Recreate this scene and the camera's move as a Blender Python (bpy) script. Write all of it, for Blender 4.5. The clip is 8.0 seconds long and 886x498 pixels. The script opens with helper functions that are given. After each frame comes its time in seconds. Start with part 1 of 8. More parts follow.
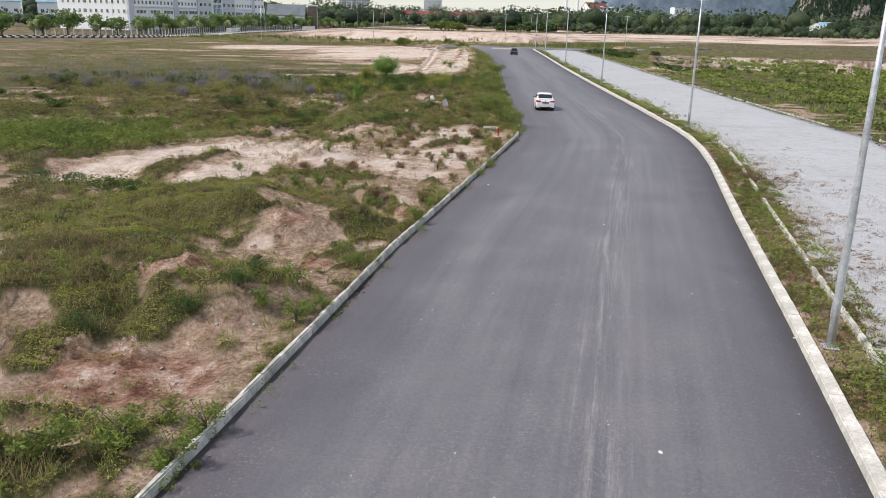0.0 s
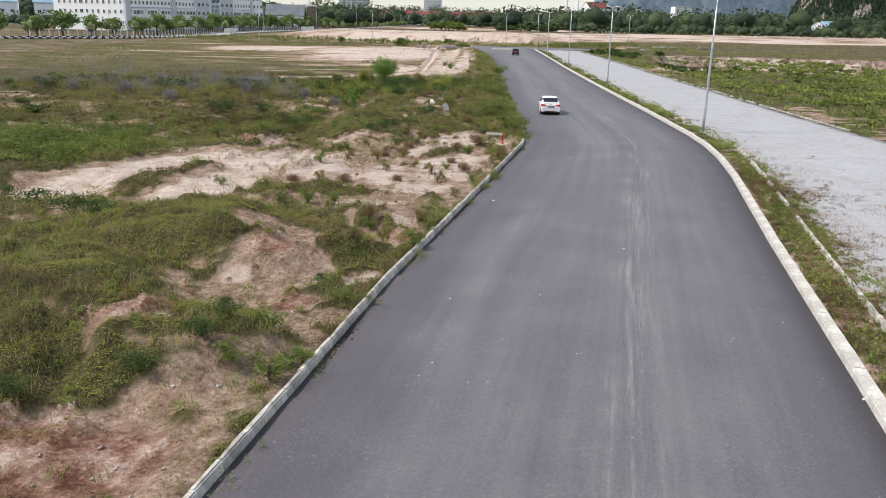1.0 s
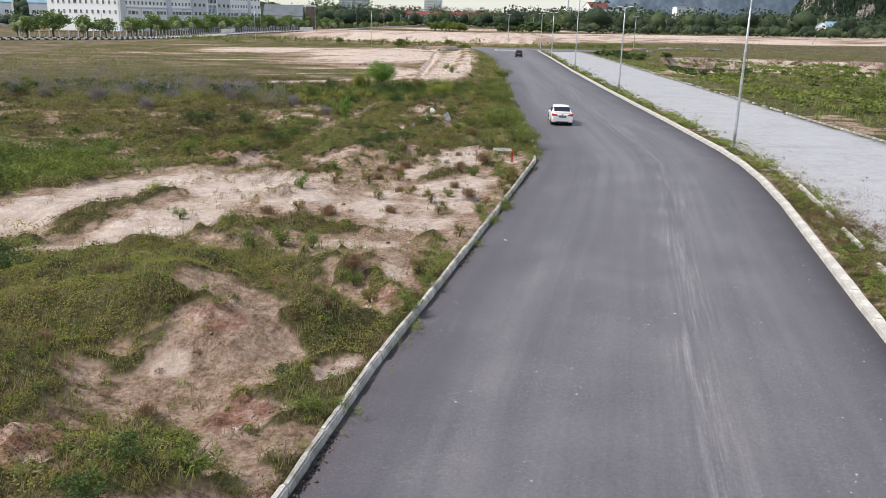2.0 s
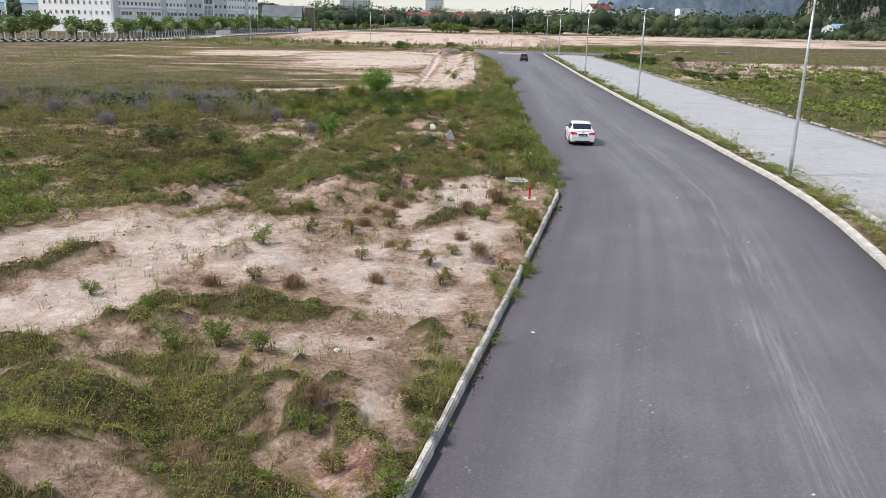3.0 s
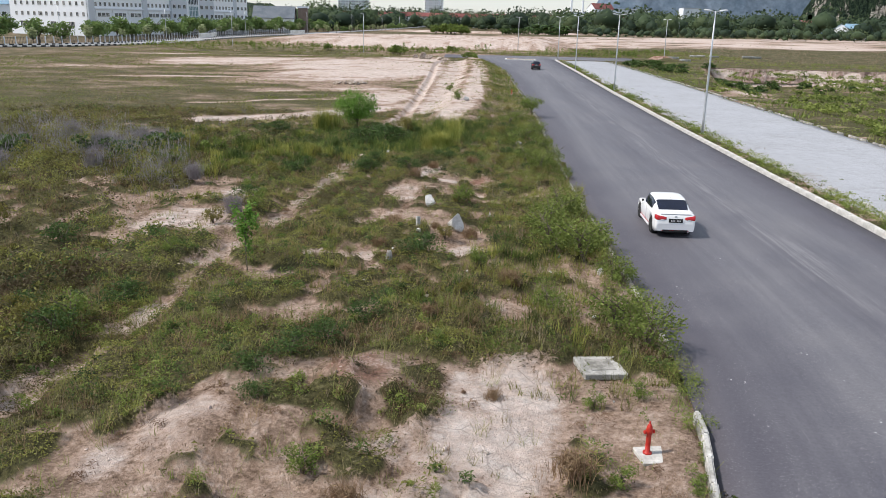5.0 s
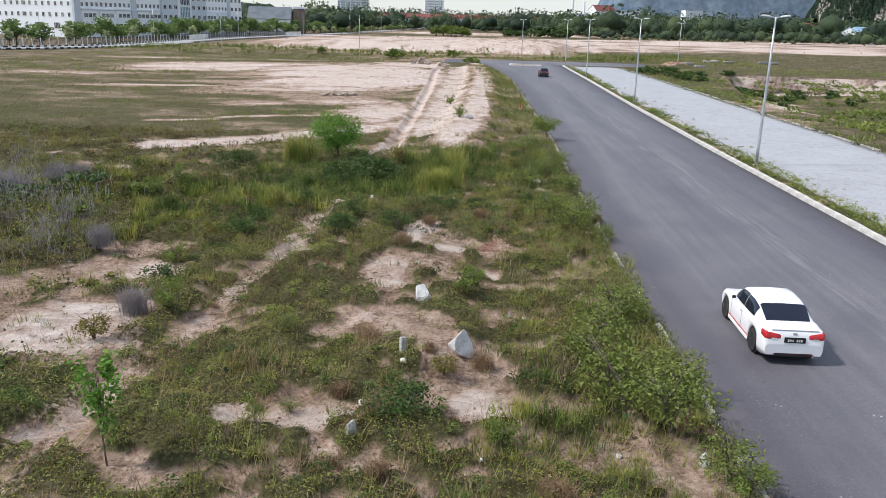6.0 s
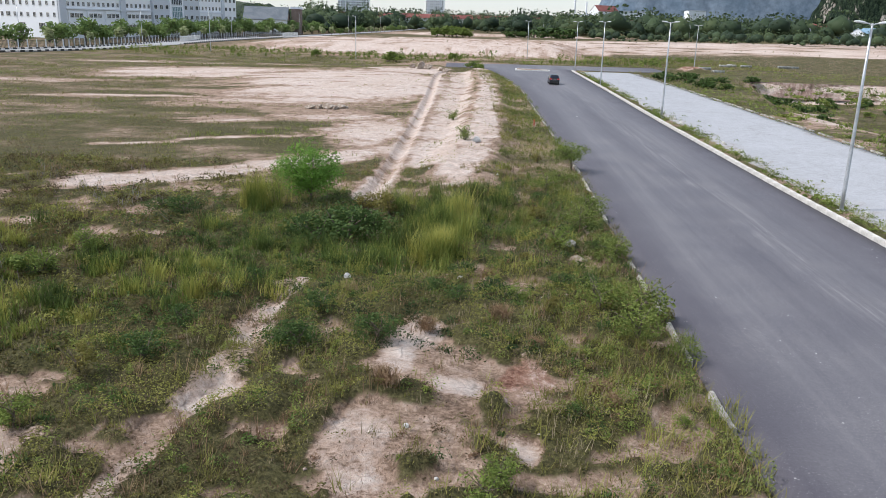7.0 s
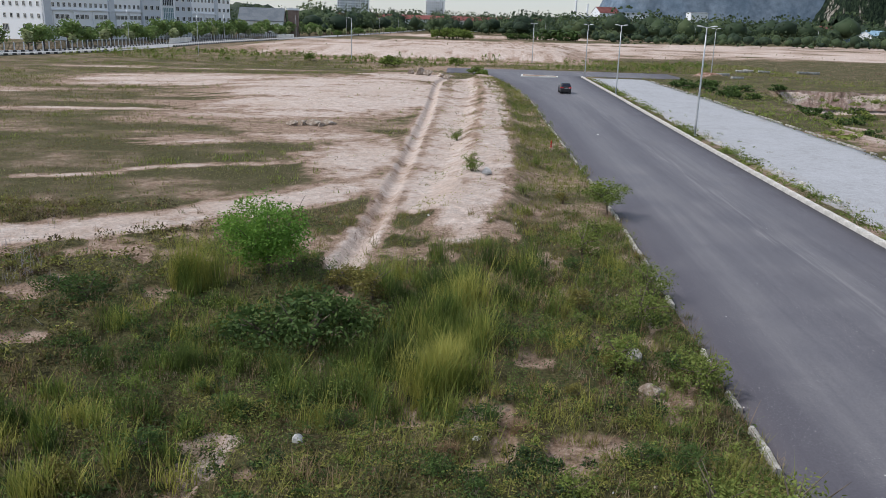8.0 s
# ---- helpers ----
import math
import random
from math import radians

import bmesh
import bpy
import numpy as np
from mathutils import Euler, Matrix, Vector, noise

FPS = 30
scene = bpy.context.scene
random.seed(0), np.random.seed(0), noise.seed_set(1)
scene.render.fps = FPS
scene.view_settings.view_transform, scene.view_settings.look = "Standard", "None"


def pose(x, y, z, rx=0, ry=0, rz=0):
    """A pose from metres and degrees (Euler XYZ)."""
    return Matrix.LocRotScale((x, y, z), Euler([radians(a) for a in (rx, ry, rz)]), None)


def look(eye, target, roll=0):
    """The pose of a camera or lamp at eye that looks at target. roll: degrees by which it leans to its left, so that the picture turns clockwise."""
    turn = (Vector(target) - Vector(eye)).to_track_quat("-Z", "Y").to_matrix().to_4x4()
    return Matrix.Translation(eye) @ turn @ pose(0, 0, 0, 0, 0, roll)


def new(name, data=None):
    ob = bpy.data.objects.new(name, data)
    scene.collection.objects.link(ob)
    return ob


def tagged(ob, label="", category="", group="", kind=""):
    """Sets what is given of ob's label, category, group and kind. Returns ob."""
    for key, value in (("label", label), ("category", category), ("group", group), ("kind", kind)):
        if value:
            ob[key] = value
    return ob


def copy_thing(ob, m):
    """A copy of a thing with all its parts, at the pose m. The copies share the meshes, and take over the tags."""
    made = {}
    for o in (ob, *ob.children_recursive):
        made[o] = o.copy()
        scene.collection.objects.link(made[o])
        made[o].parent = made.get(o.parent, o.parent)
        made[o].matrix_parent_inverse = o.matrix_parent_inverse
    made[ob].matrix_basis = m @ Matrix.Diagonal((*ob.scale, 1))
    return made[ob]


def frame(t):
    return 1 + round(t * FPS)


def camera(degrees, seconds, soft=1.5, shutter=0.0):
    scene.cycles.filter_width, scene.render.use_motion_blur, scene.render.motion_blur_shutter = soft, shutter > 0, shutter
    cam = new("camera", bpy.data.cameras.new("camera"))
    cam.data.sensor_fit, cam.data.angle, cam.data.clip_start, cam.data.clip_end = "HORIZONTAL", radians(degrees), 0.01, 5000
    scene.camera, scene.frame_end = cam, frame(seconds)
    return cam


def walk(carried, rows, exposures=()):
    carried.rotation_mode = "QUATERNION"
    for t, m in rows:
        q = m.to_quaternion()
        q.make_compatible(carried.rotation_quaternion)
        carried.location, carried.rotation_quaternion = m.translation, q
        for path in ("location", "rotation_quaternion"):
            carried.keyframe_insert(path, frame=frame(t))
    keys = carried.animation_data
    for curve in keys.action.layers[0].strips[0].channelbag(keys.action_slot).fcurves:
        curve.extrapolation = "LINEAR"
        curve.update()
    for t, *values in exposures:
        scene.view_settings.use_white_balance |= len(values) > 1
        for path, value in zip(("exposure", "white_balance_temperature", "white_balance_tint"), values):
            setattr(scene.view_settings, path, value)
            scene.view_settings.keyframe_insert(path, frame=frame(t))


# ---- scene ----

from functools import lru_cache

# ---------------------------------------------------------------- camera
cam = camera(58.0, 8.0, soft=0.8)
PATH = [
    (0, (5.943, 3.469, 7.402), (5.915, 5.391, 6.847), 1.4),
    (0.5, (5.898, 4.761, 7.362), (5.87, 6.682, 6.807), 1.4),
    (1, (5.854, 6.8, 7.408), (5.825, 8.721, 6.853), 1.3),
    (2.5, (5.545, 16.606, 7.542), (5.514, 18.528, 6.988), 1.3),
    (3, (5.414, 20.974, 7.623), (5.382, 22.896, 7.071), 1.4),
    (3.5, (5.282, 25.817, 7.731), (5.248, 27.739, 7.179), 1.3),
    (4, (5.119, 31.019, 7.831), (5.084, 32.941, 7.279), 1.2),
    (4.5, (4.955, 36.458, 7.931), (4.921, 38.38, 7.378), 1.2),
    (6, (4.567, 53.122, 8.374), (4.536, 55.045, 7.824), 1.5),
    (6.5, (4.442, 58.783, 8.529), (4.408, 60.706, 7.979), 1.5),
    (7, (4.215, 64.19, 8.673), (4.183, 66.113, 8.123), 1.6),
    (7.5, (4.044, 69.431, 8.8), (4.011, 71.353, 8.25), 1.6),
    (8, (3.795, 74.634, 8.891), (3.764, 76.557, 8.344), 1.7),
]
walk(cam, [(t, look(eye, target, roll)) for t, eye, target, roll in PATH], [(0, 0.36, 6720, 12), (3, 0.36, 6650, 12), (4.5, 0.34, 6550, 12), (6, 0.38, 6250, 12), (7, 0.38, 6250, 12), (7.5, 0.16, 6250, 12), (8, 0.0, 6250, 12)])

# ---------------------------------------------------------------- light
SUN_ELEV, SUN_TURN = 50.0, -98.0  # degrees; turn from +y towards +x
world = bpy.data.worlds.new("sky")
scene.world = world
world.use_nodes = True
wn = world.node_tree.nodes
bg = wn["Background"]
sky = wn.new("ShaderNodeTexSky")
sky.sky_type, sky.sun_disc = "NISHITA", False
sky.sun_elevation, sky.sun_rotation = radians(SUN_ELEV), radians(SUN_TURN)
sky.air_density, sky.dust_density, sky.ozone_density = 1.0, 0.2, 1.0
haze = wn.new("ShaderNodeMix")
haze.data_type = "RGBA"
haze.inputs[0].default_value = 0.5
haze.inputs[7].default_value = (7.1, 7.8, 8.6, 1)  # thin even cloud
world.node_tree.links.new(sky.outputs[0], haze.inputs[6])
world.node_tree.links.new(haze.outputs[2], bg.inputs[0])
bg.inputs[1].default_value = 0.092
sun_data = bpy.data.lights.new("sun", "SUN")
sun_data.energy, sun_data.angle, sun_data.color = 3.3, radians(6), (1.0, 0.94, 0.86)
sun = new("sun", sun_data)
se, st = radians(SUN_ELEV), radians(SUN_TURN)
sun_dir = Vector((math.sin(st) * math.cos(se), math.cos(st) * math.cos(se), math.sin(se)))
sun.matrix_world = look(sun_dir * 300, (0, 0, 0))

# ---------------------------------------------------------------- materials


class Nodes:
    """A short way to wire a node material."""

    def __init__(self, name):
        self.mat = bpy.data.materials.new(name)
        self.mat.use_nodes = True
        self.n, self.l = self.mat.node_tree.nodes, self.mat.node_tree.links
        self.bsdf = self.n["Principled BSDF"]

    def add(self, kind, **inputs):
        node = self.n.new(kind)
        for k, v in inputs.items():
            self.put(node.inputs[k.replace("_", " ")], v)
        return node

    def put(self, socket, v):
        if isinstance(v, bpy.types.NodeSocket):
            self.l.new(v, socket)
        else:
            socket.default_value = v

    def coords(self, scale=(1, 1, 1), what="Object"):
        tc = self.n.new("ShaderNodeTexCoord")
        m = self.add("ShaderNodeMapping", Vector=tc.outputs[what], Scale=scale)
        return m.outputs[0]

    def noise(self, vec, scale, detail=4.0, rough=0.6):
        f = self.add("ShaderNodeTexNoise", Vector=vec, Scale=scale, Detail=detail, Roughness=rough).outputs["Fac"]
        return self.math("MULTIPLY_ADD", f, 1.7, -0.35)

    def ramp(self, fac, stops):
        r = self.add("ShaderNodeValToRGB", Fac=fac)
        e = r.color_ramp.elements
        while len(e) < len(stops):
            e.new(0.5)
        for el, (p, c) in zip(e, stops):
            el.position, el.color = p, (*c, 1)
        return r.outputs[0]

    def mix(self, fac, a, b, blend="MIX"):
        m = self.n.new("ShaderNodeMix")
        m.data_type, m.blend_type = "RGBA", blend
        for i, v in ((0, fac), (6, a), (7, b)):
            if not isinstance(v, bpy.types.NodeSocket) and i and len(v) == 3:
                v = (*v, 1)
            self.put(m.inputs[i], v)
        return m.outputs[2]

    def math(self, op, a, b=0.0, c=0.0):
        m = self.n.new("ShaderNodeMath")
        m.operation = op
        for i, v in enumerate((a, b, c)):
            self.put(m.inputs[i], v)
        return m.outputs[0]

    def step(self, v, lo, hi):
        m = self.n.new("ShaderNodeMapRange")
        m.interpolation_type = "SMOOTHSTEP"
        self.put(m.inputs[0], v)
        m.inputs[1].default_value, m.inputs[2].default_value = lo, hi
        return m.outputs[0]

    def bump(self, height, strength=0.4, distance=0.02):
        b = self.add("ShaderNodeBump", Height=height, Strength=strength, Distance=distance)
        self.l.new(b.outputs[0], self.bsdf.inputs["Normal"])

    def done(self, color=None, rough=0.8, metal=0.0, spec=0.4):
        if color is not None:
            if not isinstance(color, bpy.types.NodeSocket) and len(color) == 3:
                color = (*color, 1)
            self.put(self.bsdf.inputs["Base Color"], color)
        self.put(self.bsdf.inputs["Roughness"], rough)
        self.put(self.bsdf.inputs["Metallic"], metal)
        self.put(self.bsdf.inputs["Specular IOR Level"], spec)
        return self.mat


def worn(name, a, b, scale=3.0, rough=0.8, metal=0.0, bump=0.3, dist=0.01, spec=0.4, vary=0.15, fine=12.0):
    """A surface that runs from colour a to b in broad stains, with fine grain and small differences from object to object."""
    k = Nodes(name)
    v = k.coords()
    big, small = k.noise(v, scale, 5), k.noise(v, scale * fine, 3)
    col = k.mix(k.step(big, 0.3, 0.7), a, b)
    grain = k.math("MULTIPLY_ADD", small, 0.5, 0.75)
    info = k.n.new("ShaderNodeObjectInfo")
    var = k.math("MULTIPLY_ADD", info.outputs["Random"], vary * 2, 1 - vary)
    grain = k.math("MULTIPLY", grain, var)
    g3 = k.add("ShaderNodeCombineColor", Red=grain, Green=grain, Blue=grain).outputs[0]
    col = k.mix(1.0, col, g3, "MULTIPLY")
    k.bump(small, bump, dist)
    return k.done(col, k.math("MULTIPLY_ADD", big, 0.15, rough - 0.07), metal, spec)


def glossy(name, a, b, rough, spec=0.5):
    """Lacquer or glass: near plain, with a film of dust in soft patches."""
    k = Nodes(name)
    n = k.noise(k.coords(), 1.6, 3)
    return k.done(k.mix(n, a, b), k.math("MULTIPLY_ADD", n, 0.08, rough), 0.0, spec)


def plant(name, a, b, c, rough=0.6, glow=0.25):
    """Leaves: every leaf or blade takes its own tint between a, b and c, and tufts differ by their tint attribute."""
    k = Nodes(name)
    geo = k.n.new("ShaderNodeNewGeometry")
    att = k.n.new("ShaderNodeAttribute")
    att.attribute_name = "tint"
    f = k.math("MULTIPLY_ADD", geo.outputs["Random Per Island"], 0.24, -0.12)
    f = k.math("ADD", f, att.outputs["Fac"])
    col = k.ramp(f, [(0.0, a), (0.5, b), (1.0, c)])
    k.done(col, rough, 0.0, 0.12)
    tr = k.add("ShaderNodeBsdfTranslucent", Color=col)
    m = k.add("ShaderNodeMixShader", Fac=glow)
    k.l.new(k.bsdf.outputs[0], m.inputs[1])
    k.l.new(tr.outputs[0], m.inputs[2])
    k.l.new(m.outputs[0], k.n["Material Output"].inputs[0])
    return k.mat


def ground_material():
    k = Nodes("ground")
    v = k.coords()
    att = k.n.new("ShaderNodeAttribute")
    att.attribute_name = "soil"
    sep = k.add("ShaderNodeSeparateColor", Color=att.outputs["Color"])
    n1, n2, n3 = k.noise(v, 0.22, 5), k.noise(v, 1.3, 6, 0.65), k.noise(v, 9.0, 5, 0.7)
    grit = k.noise(v, 45.0, 3, 0.7)
    sand = k.ramp(k.math("MULTIPLY_ADD", n3, 0.35, k.math("MULTIPLY", n2, 0.7)),
                  [(0.2, (0.42, 0.325, 0.27)), (0.5, (0.585, 0.485, 0.425)), (0.78, (0.695, 0.625, 0.575))])
    sand = k.mix(k.math("MULTIPLY", k.step(n1, 0.4, 0.8), 0.8), sand, (0.53, 0.42, 0.35))
    cell = k.n.new("ShaderNodeTexVoronoi")
    cell.feature = "DISTANCE_TO_EDGE"
    k.put(cell.inputs["Vector"], k.mix(0.12, v, k.add("ShaderNodeTexNoise", Vector=v, Scale=2.0).outputs["Color"]))
    cell.inputs["Scale"].default_value = 1.5
    crack = k.math("MULTIPLY", k.math("SUBTRACT", 1.0, k.step(cell.outputs["Distance"], 0.0, 0.035)), k.step(n2, 0.35, 0.75))
    sand = k.mix(k.math("MULTIPLY", crack, 0.55), sand, (0.20, 0.155, 0.125))
    red = k.ramp(k.math("MULTIPLY_ADD", n3, 0.4, k.math("MULTIPLY", n2, 0.6)), [(0.30, (0.110, 0.048, 0.032)), (0.45, (0.262, 0.146, 0.104)), (0.57, (0.38, 0.255, 0.200)), (0.72, (0.60, 0.485, 0.43))])
    litter = k.ramp(k.math("MULTIPLY_ADD", n3, 0.5, k.math("MULTIPLY", n2, 0.5)),
                    [(0.28, (0.125, 0.082, 0.055)), (0.5, (0.340, 0.242, 0.180)), (0.74, (0.56, 0.44, 0.365))])
    green = k.ramp(n3, [(0.2, (0.036, 0.034, 0.016)), (0.55, (0.092, 0.086, 0.036)), (0.85, (0.185, 0.166, 0.086))])
    veg = k.mix(k.step(k.math("ADD", sep.outputs["Blue"], k.math("ADD", k.math("MULTIPLY_ADD", n3, 0.5, -0.25), k.math("MULTIPLY_ADD", n1, 0.5, -0.25))), 0.3, 0.7), litter, green)
    edge = k.math("ADD", k.math("MULTIPLY_ADD", n3, 0.7, -0.35), k.math("MULTIPLY_ADD", n2, 0.7, -0.35))
    fr = k.step(k.math("ADD", sep.outputs["Green"], edge), 0.35, 0.65)
    fs = k.step(k.math("ADD", sep.outputs["Red"], edge), 0.35, 0.62)
    sand = k.mix(k.step(k.math("ADD", sep.outputs["Red"], k.math("MULTIPLY", edge, 0.5)), 0.42, 0.95), (0.41, 0.30, 0.235), sand)
    col = k.mix(fs, k.mix(fr, veg, red), sand)
    spots = k.noise(v, 3.4, 6, 0.7)
    g = k.math("MULTIPLY", k.math("MULTIPLY_ADD", grit, 0.6, 0.7), k.math("MULTIPLY_ADD", spots, 0.7, 0.65))
    col = k.mix(1.0, col, k.add("ShaderNodeCombineColor", Red=g, Green=g, Blue=g).outputs[0], "MULTIPLY")
    k.bump(k.math("ADD", k.math("MULTIPLY", n2, 1.2), k.math("MULTIPLY_ADD", n3, 0.9, k.math("MULTIPLY", grit, 0.35))), 0.8, 0.085)
    return k.done(col, 0.95, 0.0, 0.15)


def asphalt_material():
    k = Nodes("asphalt")
    v = k.coords()
    uv = k.n.new("ShaderNodeUVMap").outputs[0]
    along = k.add("ShaderNodeMapping", Vector=uv, Scale=(26.0, 0.06, 1.0)).outputs[0]
    wide = k.add("ShaderNodeMapping", Vector=uv, Scale=(5.0, 0.025, 1.0)).outputs[0]
    streak, lane = k.noise(along, 1.0, 4, 0.6), k.noise(wide, 1.0, 3, 0.5)
    patch, fine, grit = k.noise(v, 0.35, 5), k.noise(v, 14.0, 4, 0.7), k.noise(v, 90.0, 2, 0.6)
    f = k.math("ADD", k.math("MULTIPLY", streak, 0.28), k.math("ADD", k.math("MULTIPLY", lane, 0.4), k.math("MULTIPLY", patch, 0.32)))
    col = k.ramp(f, [(0.28, (0.095, 0.091, 0.106)), (0.5, (0.130, 0.126, 0.140)), (0.72, (0.176, 0.171, 0.180))])
    u = k.add("ShaderNodeSeparateXYZ", Vector=uv).outputs[0]
    uw = k.math("ADD", u, k.math("MULTIPLY_ADD", patch, 0.10, -0.05))
    side = k.math("SUBTRACT", 1.0, k.math("MULTIPLY", k.step(uw, 0.02, 0.26), k.math("SUBTRACT", 1.0, k.step(uw, 0.78, 0.97))))
    col = k.mix(k.math("MULTIPLY", side, 0.8), col, (0.072, 0.065, 0.080))
    # pale trail of dust beside the middle, and loose pale chips
    off = k.math("ABSOLUTE", k.math("SUBTRACT", uw, 0.60))
    trail = k.math("MULTIPLY", k.math("SUBTRACT", 1.0, k.step(off, 0.004, 0.075)), k.step(k.noise(along, 2.0, 6, 0.85), 0.40, 0.90))
    col = k.mix(k.math("MULTIPLY", trail, 0.6), col, (0.36, 0.35, 0.345))
    vor = k.add("ShaderNodeTexVoronoi", Vector=v, Scale=3.4)
    lanes = k.math("MULTIPLY_ADD", k.noise(wide, 2.2, 4, 0.7), 0.6, k.math("MULTIPLY", k.noise(v, 0.45, 4), 0.6))
    chip = k.math("MULTIPLY", k.math("LESS_THAN", vor.outputs["Distance"], 0.085), k.step(lanes, 0.62, 0.80))
    col = k.mix(k.math("MULTIPLY", chip, 0.9), col, (0.66, 0.65, 0.63))
    tiny = k.add("ShaderNodeTexVoronoi", Vector=v, Scale=15.0)
    col = k.mix(k.math("MULTIPLY", k.math("LESS_THAN", tiny.outputs["Distance"], 0.16), k.step(lanes, 0.35, 0.85)), col, (0.36, 0.355, 0.35))
    g = k.math("MULTIPLY_ADD", grit, 0.55, k.math("MULTIPLY_ADD", fine, 0.5, 0.47))
    col = k.mix(1.0, col, k.add("ShaderNodeCombineColor", Red=g, Green=g, Blue=g).outputs[0], "MULTIPLY")
    k.bump(k.math("ADD", grit, k.math("MULTIPLY", fine, 0.6)), 0.35, 0.008)
    return k.done(col, k.math("MULTIPLY_ADD", patch, 0.2, 0.52), 0.0, 0.5)


def gravel_material():
    k = Nodes("crushed stone")
    v = k.coords()
    vor = k.add("ShaderNodeTexVoronoi", Vector=v, Scale=24.0)
    big, mid = k.noise(v, 0.25, 5), k.noise(v, 1.6, 6, 0.7)
    col = k.ramp(k.math("MULTIPLY_ADD", mid, 0.6, k.math("MULTIPLY", big, 0.4)),
                 [(0.15, (0.285, 0.285, 0.285)), (0.45, (0.385, 0.395, 0.415)), (0.85, (0.455, 0.468, 0.495))])
    u = k.add("ShaderNodeSeparateXYZ", Vector=k.n.new("ShaderNodeUVMap").outputs[0]).outputs[0]
    thin = k.math("ADD", k.math("MULTIPLY", k.math("ABSOLUTE", k.math("SUBTRACT", u, 0.52)), 1.5), k.math("MULTIPLY_ADD", mid, 0.7, k.math("MULTIPLY_ADD", big, 0.5, -0.62)))
    col = k.mix(k.math("MULTIPLY", k.step(thin, 0.55, 0.95), 0.75), col, (0.24, 0.205, 0.165))
    rnd = k.add("ShaderNodeSeparateColor", Color=vor.outputs["Color"]).outputs[0]
    g = k.math("MULTIPLY_ADD", rnd, 0.34, 0.80)
    col = k.mix(1.0, col, k.add("ShaderNodeCombineColor", Red=g, Green=g, Blue=g).outputs[0], "MULTIPLY")
    k.bump(vor.outputs["Distance"], 0.45, 0.02)
    return k.done(col, 0.9, 0.0, 0.2)


def bank_material():
    k = Nodes("eroded clay face")
    v = k.coords((1, 1, 0.16))
    n1, n2, n3 = k.noise(v, 0.5, 4), k.noise(v, 1.8, 6, 0.7), k.noise(k.coords(), 4.0, 5, 0.7)
    col = k.ramp(k.math("MULTIPLY_ADD", n1, 0.3, k.math("MULTIPLY_ADD", n2, 0.5, k.math("MULTIPLY", n3, 0.2))),
                 [(0.28, (0.13, 0.085, 0.068)), (0.46, (0.32, 0.225, 0.185)), (0.6, (0.47, 0.375, 0.33)), (0.8, (0.60, 0.53, 0.48))])
    k.bump(k.math("ADD", n2, k.math("MULTIPLY", n3, 0.4)), 0.9, 0.3)
    return k.done(col, 0.95, 0.0, 0.1)


def cliff_material():
    k = Nodes("limestone cliff")
    v = k.coords((1, 1, 0.45))
    n1, n2, n3 = k.noise(v, 0.018, 5, 0.6), k.noise(v, 0.09, 6, 0.7), k.noise(v, 0.4, 4, 0.7)
    rock = k.ramp(n3, [(0.3, (0.20, 0.17, 0.14)), (0.5, (0.42, 0.38, 0.34)), (0.7, (0.60, 0.56, 0.50))])
    wood = k.ramp(n3, [(0.3, (0.010, 0.018, 0.014)), (0.5, (0.026, 0.044, 0.028)), (0.7, (0.050, 0.076, 0.042))])
    geo = k.n.new("ShaderNodeNewGeometry")
    up = k.add("ShaderNodeSeparateXYZ", Vector=geo.outputs["Normal"]).outputs[2]
    bare = k.step(k.math("SUBTRACT", k.math("MULTIPLY_ADD", n1, 0.9, k.math("MULTIPLY", n2, 0.5)), k.math("MULTIPLY", up, 0.4)), 0.72, 0.82)
    k.bump(k.math("ADD", n2, k.math("MULTIPLY", n3, 0.5)), 0.9, 6.0)
    return k.done(k.mix(bare, wood, rock), 0.95, 0.0, 0.1)


M_GROUND, M_ASPHALT, M_GRAVEL, M_CLIFF = ground_material(), asphalt_material(), gravel_material(), cliff_material()
M_CONCRETE = worn("weathered concrete", (0.31, 0.30, 0.27), (0.55, 0.535, 0.50), 2.5, 0.9, bump=0.5, dist=0.01, vary=0.2)
M_KERB = worn("pale kerb concrete", (0.44, 0.425, 0.39), (0.62, 0.60, 0.56), 1.2, 0.9, bump=0.5, dist=0.01, vary=0.05)
M_CONCRETE_DARK = worn("stained concrete", (0.24, 0.23, 0.20), (0.46, 0.44, 0.40), 3.0, 0.9, bump=0.5, dist=0.01, vary=0.25)
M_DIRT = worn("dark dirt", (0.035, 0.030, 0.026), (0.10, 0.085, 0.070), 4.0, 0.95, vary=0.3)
M_FARROAD = worn("pale grey asphalt", (0.25, 0.258, 0.275), (0.33, 0.338, 0.352), 0.3, 0.85, bump=0.2)
M_BANK = bank_material()
M_CLAY = worn("pinkish clay", (0.34, 0.235, 0.195), (0.62, 0.53, 0.475), 0.9, 0.95, bump=0.8, dist=0.15, vary=0.35, fine=6.0)
M_ROCK = worn("pale limestone", (0.56, 0.545, 0.52), (0.78, 0.77, 0.75), 2.0, 0.85, bump=0.6, dist=0.03)
M_STONE = worn("brown stone", (0.26, 0.20, 0.15), (0.50, 0.44, 0.38), 3.0, 0.9, bump=0.6, dist=0.03)
M_GALV = worn("galvanised steel", (0.46, 0.48, 0.50), (0.60, 0.62, 0.64), 2.0, 0.45, 0.6, 0.1, 0.003, vary=0.06)
M_LAMPHEAD = worn("pale grey lamp housing", (0.60, 0.62, 0.63), (0.72, 0.73, 0.74), 3.0, 0.4, 0.1, 0.1, 0.002)
